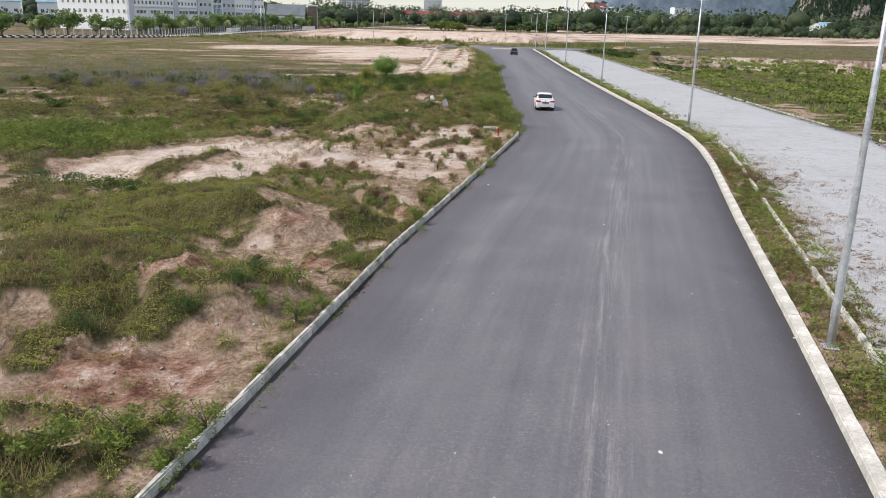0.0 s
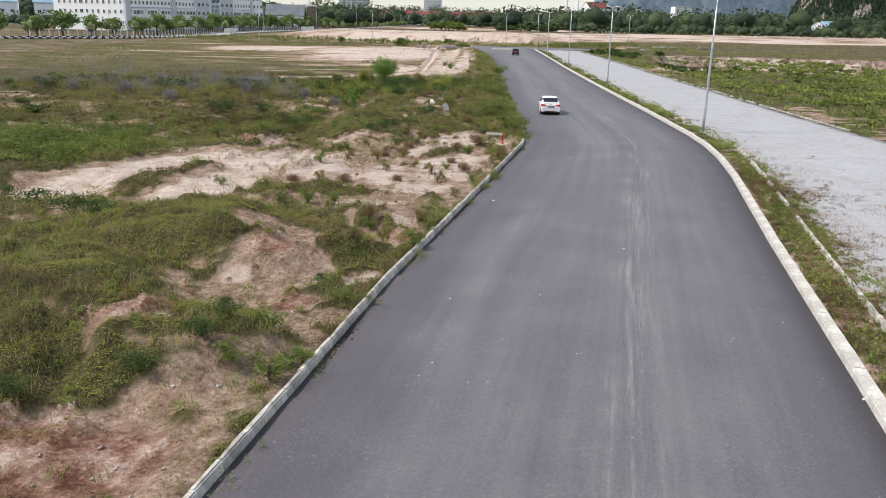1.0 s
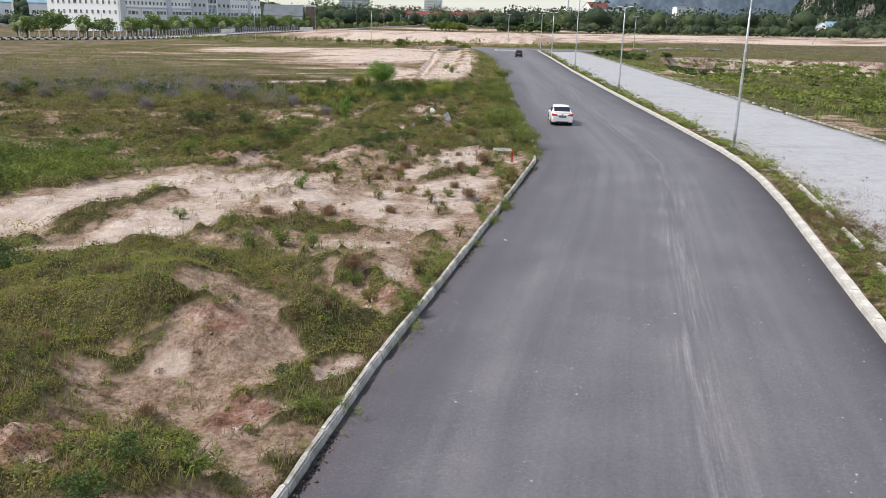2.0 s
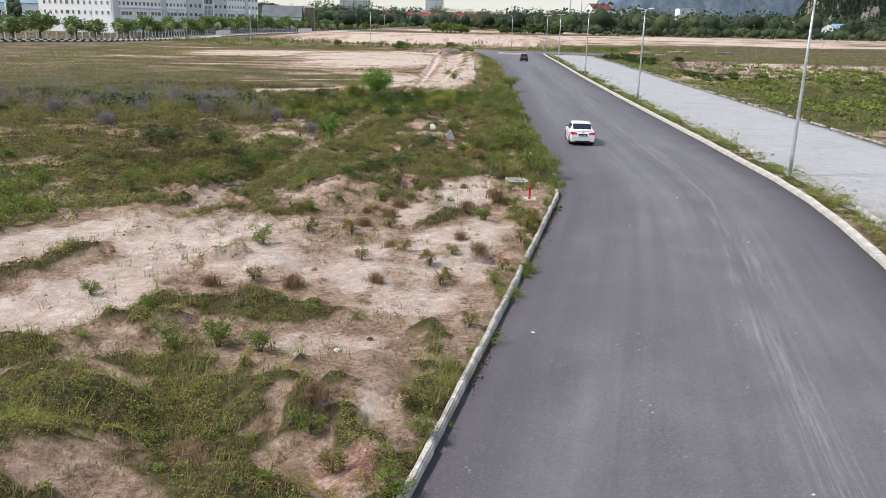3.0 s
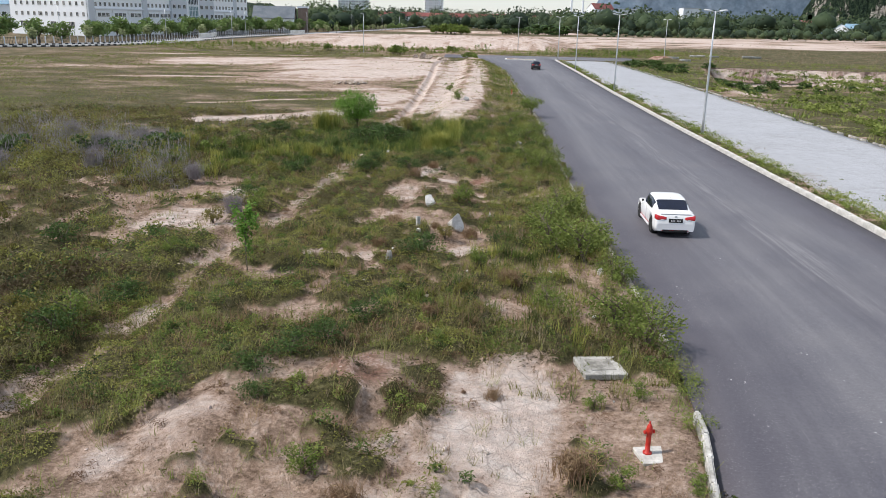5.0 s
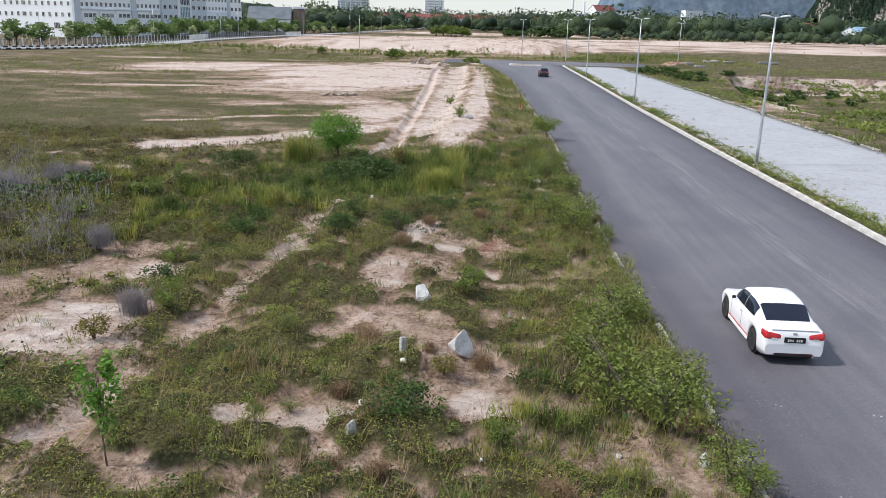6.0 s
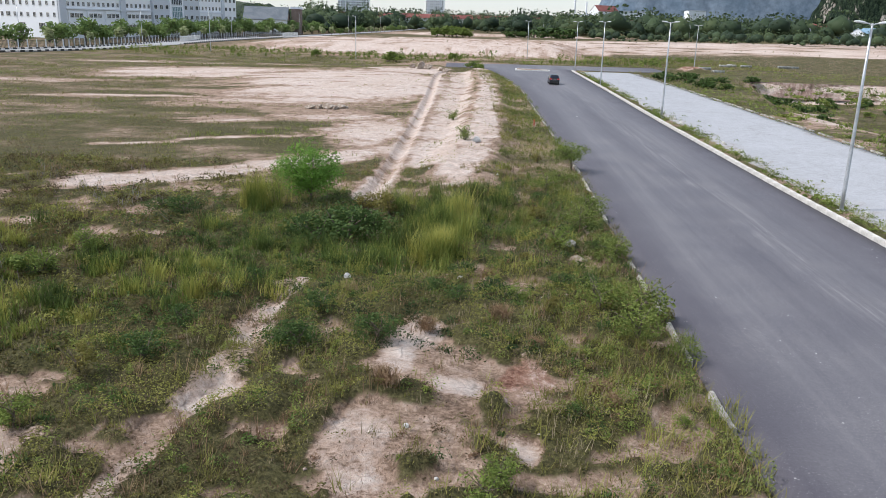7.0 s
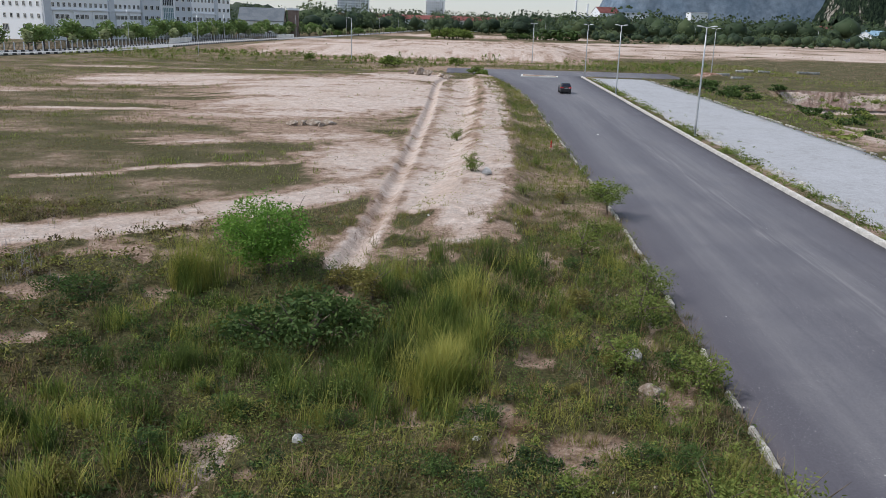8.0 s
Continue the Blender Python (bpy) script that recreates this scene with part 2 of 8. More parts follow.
M_LENS = worn("lamp glass", (0.65, 0.66, 0.66), (0.75, 0.76, 0.76), 3.0, 0.15, 0.0, 0.0, 0.001)
M_RED = worn("red hydrant paint", (0.42, 0.020, 0.012), (0.58, 0.045, 0.028), 6.0, 0.45, bump=0.2, dist=0.004)
M_WHITEPAINT = worn("dirty white paint", (0.62, 0.61, 0.57), (0.80, 0.79, 0.76), 4.0, 0.7, bump=0.3, dist=0.006)
M_BLACKPAINT = worn("black kerb paint", (0.020, 0.020, 0.021), (0.06, 0.06, 0.06), 4.0, 0.7)


M_CARWHITE = glossy("white car paint", (0.82, 0.82, 0.82), (0.86, 0.86, 0.855), 0.16, 0.6)
M_CARBLACK = glossy("black car paint", (0.012, 0.012, 0.014), (0.022, 0.022, 0.023), 0.18, 0.6)
M_GLASS_DARK = glossy("tinted car glass", (0.007, 0.010, 0.022), (0.013, 0.018, 0.038), 0.04, 0.5)
M_TYRE = worn("tyre rubber", (0.012, 0.012, 0.012), (0.028, 0.027, 0.026), 8.0, 0.85)
M_RIM = worn("black alloy", (0.02, 0.02, 0.022), (0.05, 0.05, 0.052), 6.0, 0.3, 0.7)
M_RIMLIP = worn("polished alloy lip", (0.45, 0.45, 0.46), (0.6, 0.6, 0.61), 6.0, 0.25, 0.9)
M_PLASTIC = worn("black plastic", (0.012, 0.012, 0.013), (0.022, 0.022, 0.022), 6.0, 0.6)
M_TAIL = worn("red lamp glass", (0.42, 0.012, 0.016), (0.58, 0.022, 0.026), 3.0, 0.12, spec=0.6)
M_CHROME = worn("chrome", (0.6, 0.6, 0.62), (0.7, 0.7, 0.72), 3.0, 0.12, 1.0)
M_REDLINE = worn("red trim line", (0.50, 0.02, 0.03), (0.60, 0.03, 0.04), 3.0, 0.3)
M_PLATEINK = worn("pale grey plate marks", (0.55, 0.55, 0.55), (0.65, 0.65, 0.65), 3.0, 0.5)
# slight blue of the white walls is distance haze, put into the colour
M_BUILDWHITE = glossy("off-white render wall with haze tint", (0.84, 0.87, 0.91), (0.88, 0.905, 0.93), 0.75, 0.2)
M_BUILDGREY = glossy("blue-grey render wall", (0.56, 0.605, 0.67), (0.62, 0.66, 0.71), 0.75, 0.2)
M_BUILDPALE = glossy("pale blue-grey wall", (0.74, 0.775, 0.83), (0.79, 0.82, 0.86), 0.75, 0.2)
M_WINDOW = worn("dark window glass", (0.035, 0.045, 0.055), (0.075, 0.09, 0.105), 0.5, 0.08, spec=0.6)
M_TEALGLASS = worn("teal curtain glass", (0.13, 0.22, 0.24), (0.20, 0.30, 0.32), 0.3, 0.1, spec=0.6)
M_ROOFGREY = worn("grey metal roof", (0.125, 0.145, 0.165), (0.165, 0.185, 0.205), 0.2, 0.85, bump=0.2, spec=0.15)
M_ROOFRED = worn("red clay roof tiles", (0.185, 0.060, 0.055), (0.27, 0.098, 0.085), 0.1, 0.85, bump=0.3)
M_ROOFBLUE = worn("blue metal roof", (0.20, 0.34, 0.46), (0.28, 0.43, 0.55), 0.2, 0.5)
M_BROWNWALL = worn("brown wall", (0.17, 0.12, 0.10), (0.24, 0.18, 0.15), 0.2, 0.8)
M_FENCE = worn("dark steel fence", (0.05, 0.052, 0.056), (0.09, 0.092, 0.097), 1.0, 0.6, 0.3)
M_BARK = worn("brown bark", (0.09, 0.07, 0.05), (0.19, 0.155, 0.12), 6.0, 0.9, bump=0.6)
# aerial haze over the far limestone is put into this base colour
M_HAZEHILL = worn("far limestone hill in haze blue", (0.115, 0.165, 0.225), (0.175, 0.225, 0.285), 0.006, 1.0, bump=0.15, dist=10.0, fine=8.0)
M_WOODHILL = worn("wooded hill", (0.028, 0.046, 0.030), (0.062, 0.085, 0.052), 0.02, 1.0, bump=1.0, dist=5.0, fine=10.0)
M_BLUEBAG = worn("blue plastic", (0.02, 0.25, 0.42), (0.05, 0.35, 0.52), 6.0, 0.4)
M_GRASS = plant("field grass", (0.235, 0.180, 0.108), (0.265, 0.255, 0.098), (0.225, 0.290, 0.070))
M_DRYGRASS = plant("dry grass", (0.221, 0.156, 0.118), (0.377, 0.305, 0.212), (0.338, 0.325, 0.169))
M_TALL = plant("tall green grass", (0.060, 0.090, 0.026), (0.150, 0.205, 0.044), (0.400, 0.385, 0.100))
# dark first stop, here and in olive scrub, serves as shade low in the plants
M_MAT = plant("low mat leaves", (0.110, 0.076, 0.042), (0.205, 0.184, 0.054), (0.335, 0.330, 0.080))
M_LEAF = plant("weed leaves", (0.091, 0.119, 0.038), (0.161, 0.218, 0.050), (0.252, 0.297, 0.078))
M_ROADLEAF = plant("roadside leaves", (0.100, 0.120, 0.036), (0.160, 0.205, 0.050), (0.255, 0.295, 0.078))
M_BRIGHT = plant("young bright leaves", (0.095, 0.190, 0.034), (0.150, 0.290, 0.050), (0.265, 0.400, 0.080))
M_DARKLEAF = plant("dark creeper leaves", (0.039, 0.066, 0.027), (0.072, 0.120, 0.036), (0.117, 0.174, 0.047))
# blue raised in the leaf colour to give the far woods haze
M_TREELEAF = plant("tree leaves", (0.036, 0.058, 0.036), (0.072, 0.106, 0.052), (0.140, 0.176, 0.080))
M_STREETLEAF = plant("street tree leaves", (0.105, 0.165, 0.058), (0.175, 0.255, 0.082), (0.265, 0.340, 0.115))
M_SCRUB = plant("olive scrub leaves", (0.090, 0.067, 0.040), (0.150, 0.143, 0.045), (0.285, 0.285, 0.078))
M_PALELEAF = plant("variegated leaves", (0.264, 0.312, 0.144), (0.432, 0.480, 0.264), (0.576, 0.600, 0.384))
M_TWIG = plant("grey bare twigs", (0.185, 0.165, 0.170), (0.270, 0.245, 0.258), (0.360, 0.332, 0.345), 0.9, 0.2)
M_BROWNTWIG = plant("brown dry stems", (0.168, 0.102, 0.066), (0.276, 0.186, 0.114), (0.384, 0.288, 0.168), 0.9, 0.2)

# ---------------------------------------------------------------- mesh helpers


def add_mesh(name, verts, faces, material, parent=None, label="", smooth=False, tint=None, uv=None):
    """A mesh object from arrays: faces is an array of triangles or quads."""
    verts, faces = np.asarray(verts, np.float32), np.asarray(faces, np.int32)
    me = bpy.data.meshes.new(name)
    n, k = faces.shape
    me.vertices.add(len(verts))
    me.vertices.foreach_set("co", verts.ravel())
    me.loops.add(n * k)
    me.loops.foreach_set("vertex_index", faces.ravel())
    me.polygons.add(n)
    me.polygons.foreach_set("loop_start", np.arange(0, n * k, k, dtype=np.int32))
    if smooth:
        me.polygons.foreach_set("use_smooth", np.ones(n, bool))
    me.update(calc_edges=True)
    if tint is not None:
        a = me.attributes.new("tint", "FLOAT", "POINT")
        a.data.foreach_set("value", np.asarray(tint, np.float32))
    if uv is not None:
        lay = me.uv_layers.new(name="uv")
        lay.data.foreach_set("uv", np.asarray(uv, np.float32)[faces.ravel()].ravel())
    me.materials.append(material)
    ob = new(name, me)
    if parent is not None:
        ob.parent = parent
    if label:
        tagged(ob, label)
    return ob


def part(name, bm, material, parent, label="", smooth=False):
    """Links a bmesh as one mesh object under a thing or under a part."""
    me = bpy.data.meshes.new(name)
    bm.to_mesh(me)
    bm.free()
    if smooth:
        for p in me.polygons:
            p.use_smooth = True
    me.materials.append(material)
    ob = new(name, me)
    ob.parent = parent
    if label:
        tagged(ob, label)
    return ob


def shared(name, me, parent, m):
    """A piece of its own on a mesh that it shares with its like."""
    ob = new(name, me)
    ob.parent = parent
    ob.matrix_basis = m
    return ob


def thing(name, m, label, category, group="", kind=""):
    ob = new(name)
    ob.empty_display_size = 0.1
    ob.matrix_basis = m
    return tagged(ob, label, category, group, kind)


def box(sx, sy, sz, bevel=0.0, at=(0, 0, 0), seg=1):
    """A box on its base, bevelled."""
    bm = bmesh.new()
    bmesh.ops.create_cube(bm, size=1.0)
    for v in bm.verts:
        v.co = Vector((v.co.x * sx + at[0], v.co.y * sy + at[1], (v.co.z + 0.5) * sz + at[2]))
    if bevel:
        bmesh.ops.bevel(bm, geom=bm.edges[:], offset=bevel, segments=seg, affect="EDGES", profile=0.7)
    return bm


def tube(points, radii, n=8, cap=True):
    """A round bar along points, tapered."""
    bm = bmesh.new()
    rings = []
    pts = [Vector(p) for p in points]
    for i, p in enumerate(pts):
        d = (pts[min(i + 1, len(pts) - 1)] - pts[max(i - 1, 0)]).normalized()
        side = d.cross(Vector((0, 1, 0)) if abs(d.y) < 0.9 else Vector((1, 0, 0))).normalized()
        up = side.cross(d)
        rings.append([bm.verts.new(p + (side * math.cos(a) + up * math.sin(a)) * radii[i]) for a in np.linspace(0, 2 * math.pi, n, endpoint=False)])
    for a, b in zip(rings, rings[1:]):
        for i in range(n):
            bm.faces.new((a[i], a[(i + 1) % n], b[(i + 1) % n], b[i]))
    if cap:
        bm.faces.new(rings[0][::-1])
        bm.faces.new(rings[-1])
    bmesh.ops.recalc_face_normals(bm, faces=bm.faces)
    return bm


def merged(*bms):
    out = bmesh.new()
    for b in bms:
        me = bpy.data.meshes.new("tmp")
        b.to_mesh(me)
        b.free()
        out.from_mesh(me)
        bpy.data.meshes.remove(me)
    return out


# ---------------------------------------------------------------- fields over the plan
rng = np.random.default_rng(7)
LATTICE = rng.random((256, 256))


def value_noise(x, y):
    xi, yi = np.floor(x).astype(int), np.floor(y).astype(int)
    fx, fy = x - xi, y - yi
    fx, fy = fx * fx * (3 - 2 * fx), fy * fy * (3 - 2 * fy)
    a, b = LATTICE[xi & 255, yi & 255], LATTICE[(xi + 1) & 255, yi & 255]
    c, d = LATTICE[xi & 255, (yi + 1) & 255], LATTICE[(xi + 1) & 255, (yi + 1) & 255]
    return (a * (1 - fx) + b * fx) * (1 - fy) + (c * (1 - fx) + d * fx) * fy


def fbm(x, y, scale, octaves=4, shift=0.0):
    """Soft noise of about -0.5 to 0.5, with features of that many metres."""
    out, amp, tot = 0.0, 1.0, 0.0
    for o in range(octaves):
        f = 2.0 ** o / scale
        out = out + amp * value_noise(x * f + 17.3 * o + shift, y * f + 9.1 * o - shift)
        tot += amp
        amp *= 0.55
    return out / tot - 0.5


def smooth(v, lo, hi):
    t = np.clip((v - lo) / (hi - lo), 0, 1)
    return t * t * (3 - 2 * t)


def blob(x, y, cx, cy, rx, ry, turn=0.0):
    """1 in the middle of an ellipse, 0.5 on its line, 0 outside."""
    c, s = math.cos(radians(turn)), math.sin(radians(turn))
    dx, dy = x - cx, y - cy
    u, v = (dx * c + dy * s) / rx, (-dx * s + dy * c) / ry
    return 1 - smooth(np.sqrt(u * u + v * v), 0.55, 1.45)


def band(x, y, pts, width):
    """1 on a line through pts, 0.5 at that half width."""
    best = np.full(np.shape(x), 1e9)
    for (ax, ay), (bx, by) in zip(pts, pts[1:]):
        dx, dy = bx - ax, by - ay
        t = np.clip(((x - ax) * dx + (y - ay) * dy) / (dx * dx + dy * dy), 0, 1)
        best = np.minimum(best, np.hypot(x - ax - t * dx, y - ay - t * dy))
    return 1 - smooth(best / width, 0.5, 1.5)


# the road's two edges, and the lines beside it: x against y
LEFT_Y, LEFT_X = (-40, 15.3, 28.9, 42.8, 56.3, 61, 80, 90, 113, 140, 172, 197, 224), (-9.9, 1.5, 4.0, 7.1, 10.0, 10.45, 10.6, 10.8, 11.6, 11.9, 12.3, 11.2, 8.0)
RIGHT_Y, RIGHT_X = (-40, 15.1, 22.8, 34.4, 47, 52.5, 57, 62, 76, 91, 110, 140, 180, 224), (1.2, 12.95, 14.6, 17.0, 19.75, 20.75, 21.35, 21.7, 22.0, 22.15, 22.4, 23.0, 24.2, 25.3)
GRAV_L_Y, GRAV_L_X = (-40, 20.4, 31.2, 41.5, 52, 57, 72, 114, 140, 180, 218), (2.8, 15.9, 18.4, 20.7, 22.3, 22.85, 23.3, 23.7, 24.3, 25.4, 26.4)
GRAV_R_Y, GRAV_R_X = (-40, 20, 40, 58, 80, 115, 140, 183, 218), (14, 26.5, 31, 34.6, 34.6, 35.0, 35.6, 36.3, 36.3)


def line_x(y, ys, xs):
    return np.interp(y, ys, xs)


def left_x(y):
    return line_x(y, LEFT_Y, LEFT_X)


def right_x(y):
    return line_x(y, RIGHT_Y, RIGHT_X)


TRACK = [(-5.6, 50), (-5.2, 53.3), (-4.5, 59), (-3.8, 64.2), (-3.2, 70.7), (-2.5, 76), (-1.8, 82), (-1.4, 89)]
RUT = [(-0.3, 103), (0.1, 112), (0.3, 122), (0.5, 139), (0.6, 167), (0.4, 196), (1.5, 215)]
BERM = [(3.8, 108), (4.8, 113), (6.0, 126), (6.8, 145), (8.0, 178), (7.6, 208)]


def bank_y(x, y):
    """Where the pit's far bank runs."""
    wob = 5 * fbm(x, 0 * y, 24, 3, 3)
    return 201 - 0.05 * (x - 52) + wob - 30 * smooth(-x, -52, -43)


def height(x, y):
    """The lie of the land, without the road's cut."""
    x, y = np.asarray(x, float), np.asarray(y, float)
    left = smooth(left_x(y) - x, 0.2, 3.0)
    near = 1 - smooth(y, 150, 260)
    z = left * (0.30 * fbm(x, y, 9, 4) + 0.16 * fbm(x, y, 2.2, 3, 40)) * near * (1 - 0.93 * smooth(y, 98, 112))
    z += 0.04
    # hummocks of soil
    close = 1 - smooth(y, 92, 108)
    for cx, cy, rx, ry, h in ((-0.2, 23.4, 1.8, 1.6, 0.7), (-4.5, 25, 3, 4, 0.7), (0.2, 31, 2.6, 2.2, 0.8), (-3.5, 33, 3, 3, 0.7), (2.6, 36.6, 1.6, 1.4, 0.5),
                              (4.4, 33.2, 0.8, 1.4, 0.35), (-1.2, 46.3, 1.6, 2.2, 0.45), (0.7, 57.6, 2.0, 2.6, 0.6), (2.9, 58.5, 1.0, 1.6, 0.5),
                              (-1.2, 54.5, 1.6, 2.0, 0.3), (3.2, 79, 2.0, 4.5, 0.4), (3.6, 73, 1.6, 2.0, 0.3), (-7, 57, 2.2, 5, 0.4),
                              (-12, 180, 15, 22, 1.0), (-14, 203, 9, 8, 0.6), (-36, 196, 16, 10, 0.7)):
        z = z + (0.62 + 0.4 * (1 - smooth(y, 30, 42))) * h * blob(x + 1.2 * close * fbm(x, y, 2.2, 3, 45), y + 1.6 * close * fbm(x, y, 2.4, 3, 46), cx, cy, rx, ry)
    z = z + (0.42 * np.abs(fbm(x, y, 1.9, 3, 47)) - 0.05) * smooth(left_x(y) - x, 0.6, 2.0) * (1 - smooth(y, 60, 90))
    # hollows
    for cx, cy, rx, ry, h in ((-1.4, 19, 2.2, 2.4, 0.22), (-12, 40, 6, 2.5, 0.5), (-9, 62, 3.5, 7, 0.35), (4.9, 30.5, 0.8, 1.4, 0.35), (-1.0, 94, 4.5, 4, 0.5), (6.7, 46.5, 0.6, 0.7, 0.55), (9.6, 69.3, 0.6, 0.7, 0.45), (10.0, 90.4, 0.5, 0.6, 0.4), (-4.4, 60.5, 1.0, 4.5, 0.3)):
        z = z - h * blob(x, y, cx, cy, rx, ry)
    z = z - 0.16 * band(x, y, TRACK, 0.8)
    z = z + 0.62 * band(x, y, BERM, 2.2) * (0.95 + 0.15 * fbm(x, y, 13, 2, 11) + 0.9 * fbm(x, y, 3.0, 3, 12)) * smooth(y, 103, 114)
    z = z - 0.32 * band(x, y, RUT, 0.36) + 0.05 * band(x, y, RUT, 1.6)
    # flat fills of sand in the distance, and the ditch before them
    fill = smooth(y, 280, 292) * (1 - smooth(x - 0.1 * (y - 300), 28, 40)) * smooth(x, -68, -48) * (1 - smooth(y, 372, 392))
    z = z + 1.9 * fill
    z = z - 0.9 * smooth(y, 222, 232) * (1 - smooth(y, 246, 262)) * (1 - smooth(x, -14, 2)) * smooth(x, -70, -40)
    z = z + 0.9 * smooth(x, 20, 50) * smooth(y, 280, 330) * (1 - smooth(y, 520, 600)) * (0.6 + fbm(x, y, 60, 3, 5))
    # the dug pit beyond the gravel, with its steep far bank
    bank = bank_y(x, y)
    pit = smooth(x, 38.5, 56) * smooth(bank - y, 0.0, 1.5) * smooth(y, 60, 128) * (1 - smooth(x, 190, 260))
    z = z - 2.9 * pit * (1 + 0.35 * fbm(x, y, 14, 4, 21))
    z = z + smooth(x, 37, 42) * (1 - smooth(y, 210, 300)) * 0.35 * fbm(x, y, 7, 4, 30)
    z = z + 1.1 * blob(x, y, 50.5, 229, 3, 2.2)
    return z


def cushions(x, y):
    """Rounded swells of the low scrub, 0 where the soil is bare."""
    g = smooth(soils(x, y)[2], 0.3, 0.95)
    b = np.clip(4.2 * np.abs(fbm(x, y, 1.7, 2, 131)) + 1.6 * np.abs(fbm(x, y, 0.7, 2, 133)), 0, 1.3)
    return g * (0.04 + 0.24 * b) * smooth(left_x(y) - x, 0.3, 0.9) * (1 - smooth(y, 96, 112)) * smooth(x, -34, -24)


def land(x, y):
    """Height of the ground sheet: under the road it dips away."""
    x, y = np.asarray(x, float), np.asarray(y, float)
    lx, rx = left_x(y), right_x(y)
    z = height(x, y) + cushions(x, y)
    inside = smooth(x, lx - 0.32, lx - 0.05) * (1 - smooth(x, rx + 0.12, rx + 0.4))
    cross = smooth(y, 223.0, 223.6) * (1 - smooth(y, 240.5, 241.5)) * smooth(x, 0, 0.8) * (1 - smooth(x, 45.2, 46))
    inside = np.maximum(inside * (1 - smooth(y, 223.8, 224.5)), cross)
    verge = smooth(x, rx, rx + 0.4) * (1 - smooth(x, 38, 42)) * (1 - smooth(y, 222, 226))
    z = z * (1 - verge) + 0.07 * verge
    gl, gr = line_x(y, GRAV_L_Y, GRAV_L_X), line_x(y, GRAV_R_Y, GRAV_R_X)
    z = z - 0.05 * smooth(x, gl + 0.3, gl + 0.8) * (1 - smooth(x, gr - 0.8, gr - 0.3)) * (1 - smooth(y, 218, 220))
    nearleft = (1 - smooth(np.abs(x - (lx - 0.45)), 0.2, 0.9)) * (1 - smooth(y, 214, 224))
    z = np.where(x < lx, z * (1 - 0.8 * nearleft) + 0.12 * 0.8 * nearleft, z)
    return z * (1 - inside) - 0.12 * inside


# bare sand as ellipses: middle, half axes, turn, strength
SAND_HEAP = [(-10.2, 44.4, 7.0, 1.7, 56, 1.0), (-5.2, 41.6, 4.8, 1.9, 60, 1.0), (-2.6, 47.6, 3.6, 4.2, 20, 0.95), (-6.4, 51.0, 2.4, 1.4, 10, 0.7), (-0.6, 55.4, 1.0, 2.2, -20, 0.72),
             (1.6, 46.5, 2.8, 4.6, 0, 0.62), (5.4, 47.6, 1.7, 5.4, -14, 0.92), (5.8, 57.0, 1.4, 3.8, -10, 1.0), (3.6, 53.4, 1.5, 3.0, 0, 0.68), (3.4, 42.6, 2.4, 1.8, 0, 0.66), (2.4, 38.8, 1.9, 1.2, 20, 0.7), (3.4, 28.9, 0.5, 0.6, 0, 0.9), (4.6, 36.2, 0.7, 1.6, -12, 0.6), (0.2, 31.0, 0.8, 0.4, 15, 0.6), (-0.5, 28.3, 0.6, 0.4, 0, 0.6)]
SAND_STRIP = [(-6.0, 72.8, 2.4, 2.0, 10, 0.8), (-6.0, 78.5, 2.0, 1.1, 15, 0.68),  (1.2, 68.7, 1.5, 0.9, 0, 0.72), (2.0, 74.0, 1.1, 1.5, 0, 0.6), (5.5, 69.0, 0.9, 0.8, 0, 0.85),
              (2.2, 78.2, 0.8, 1.8, -5, 0.62), (3.0, 84.0, 0.9, 2.3, -8, 0.62), (3.8, 74.0, 1.3, 0.9, 0, 0.6), (4.4, 81.6, 0.7, 0.9, 0, 0.6), (5.8, 79.2, 0.5, 0.7, 0, 0.6), (-1.4, 90.0, 0.8, 0.9, 0, 0.62), (10.0, 97.9, 0.5, 0.5, 0, 0.7), (6.4, 64.0, 0.7, 1.0, 0, 0.5)]


# where the low plants stand thicker (+) or thinner (-): middle, half axes, amount
MATS_NEAR = [(-3.4, 34.0, 4.0, 1.9, 0.4), (-1.2, 37.4, 2.0, 0.7, 0.25), (2.6, 38.6, 2.6, 2.6, -0.3), (-0.4, 41.2, 2.2, 0.5, 0.9), (7.0, 49.0, 1.0, 4.5, -0.45), (-4.0, 27.0, 4.0, 3.6, 0.2), (1.6, 33.0, 1.6, 0.8, -0.15), (-3.0, 30.5, 2.6, 2.0, 0.3), (-16, 49, 5, 5.5, 0.5), (1.4, 51.0, 3.0, 3.6, -0.1), (8.5, 57.0, 1.2, 3.4, -0.7)]
MATS_STRIP = [(-0.6, 75, 1.6, 7.0, 0.35), (-7.4, 61.5, 5.0, 5.2, 0.6), (-9.0, 67.0, 4.0, 2.2, 0.35), (-4.6, 68.0, 1.0, 2.6, 0.6), (-9.5, 72.0, 1.6, 2.0, 0.3), (-1.2, 68, 1.5, 4.0, 0.4), (-3.6, 77.5, 1.4, 2.6, 0.3), (-11, 86, 6, 5, 0.25), (8.2, 73, 1.8, 6, 0.3), (2.6, 62.6, 3.0, 2.4, 0.3), (-1.4, 60.0, 1.8, 4.0, 0.3), (5.6, 71.0, 1.6, 5.0, -0.15), (-12, 84, 9, 7, 0.3), (-4.0, 84, 1.8, 5, 0.35), (-1.0, 84, 1.6, 5, 0.2), (6.6, 79.6, 2.2, 4.0, 0.3)]


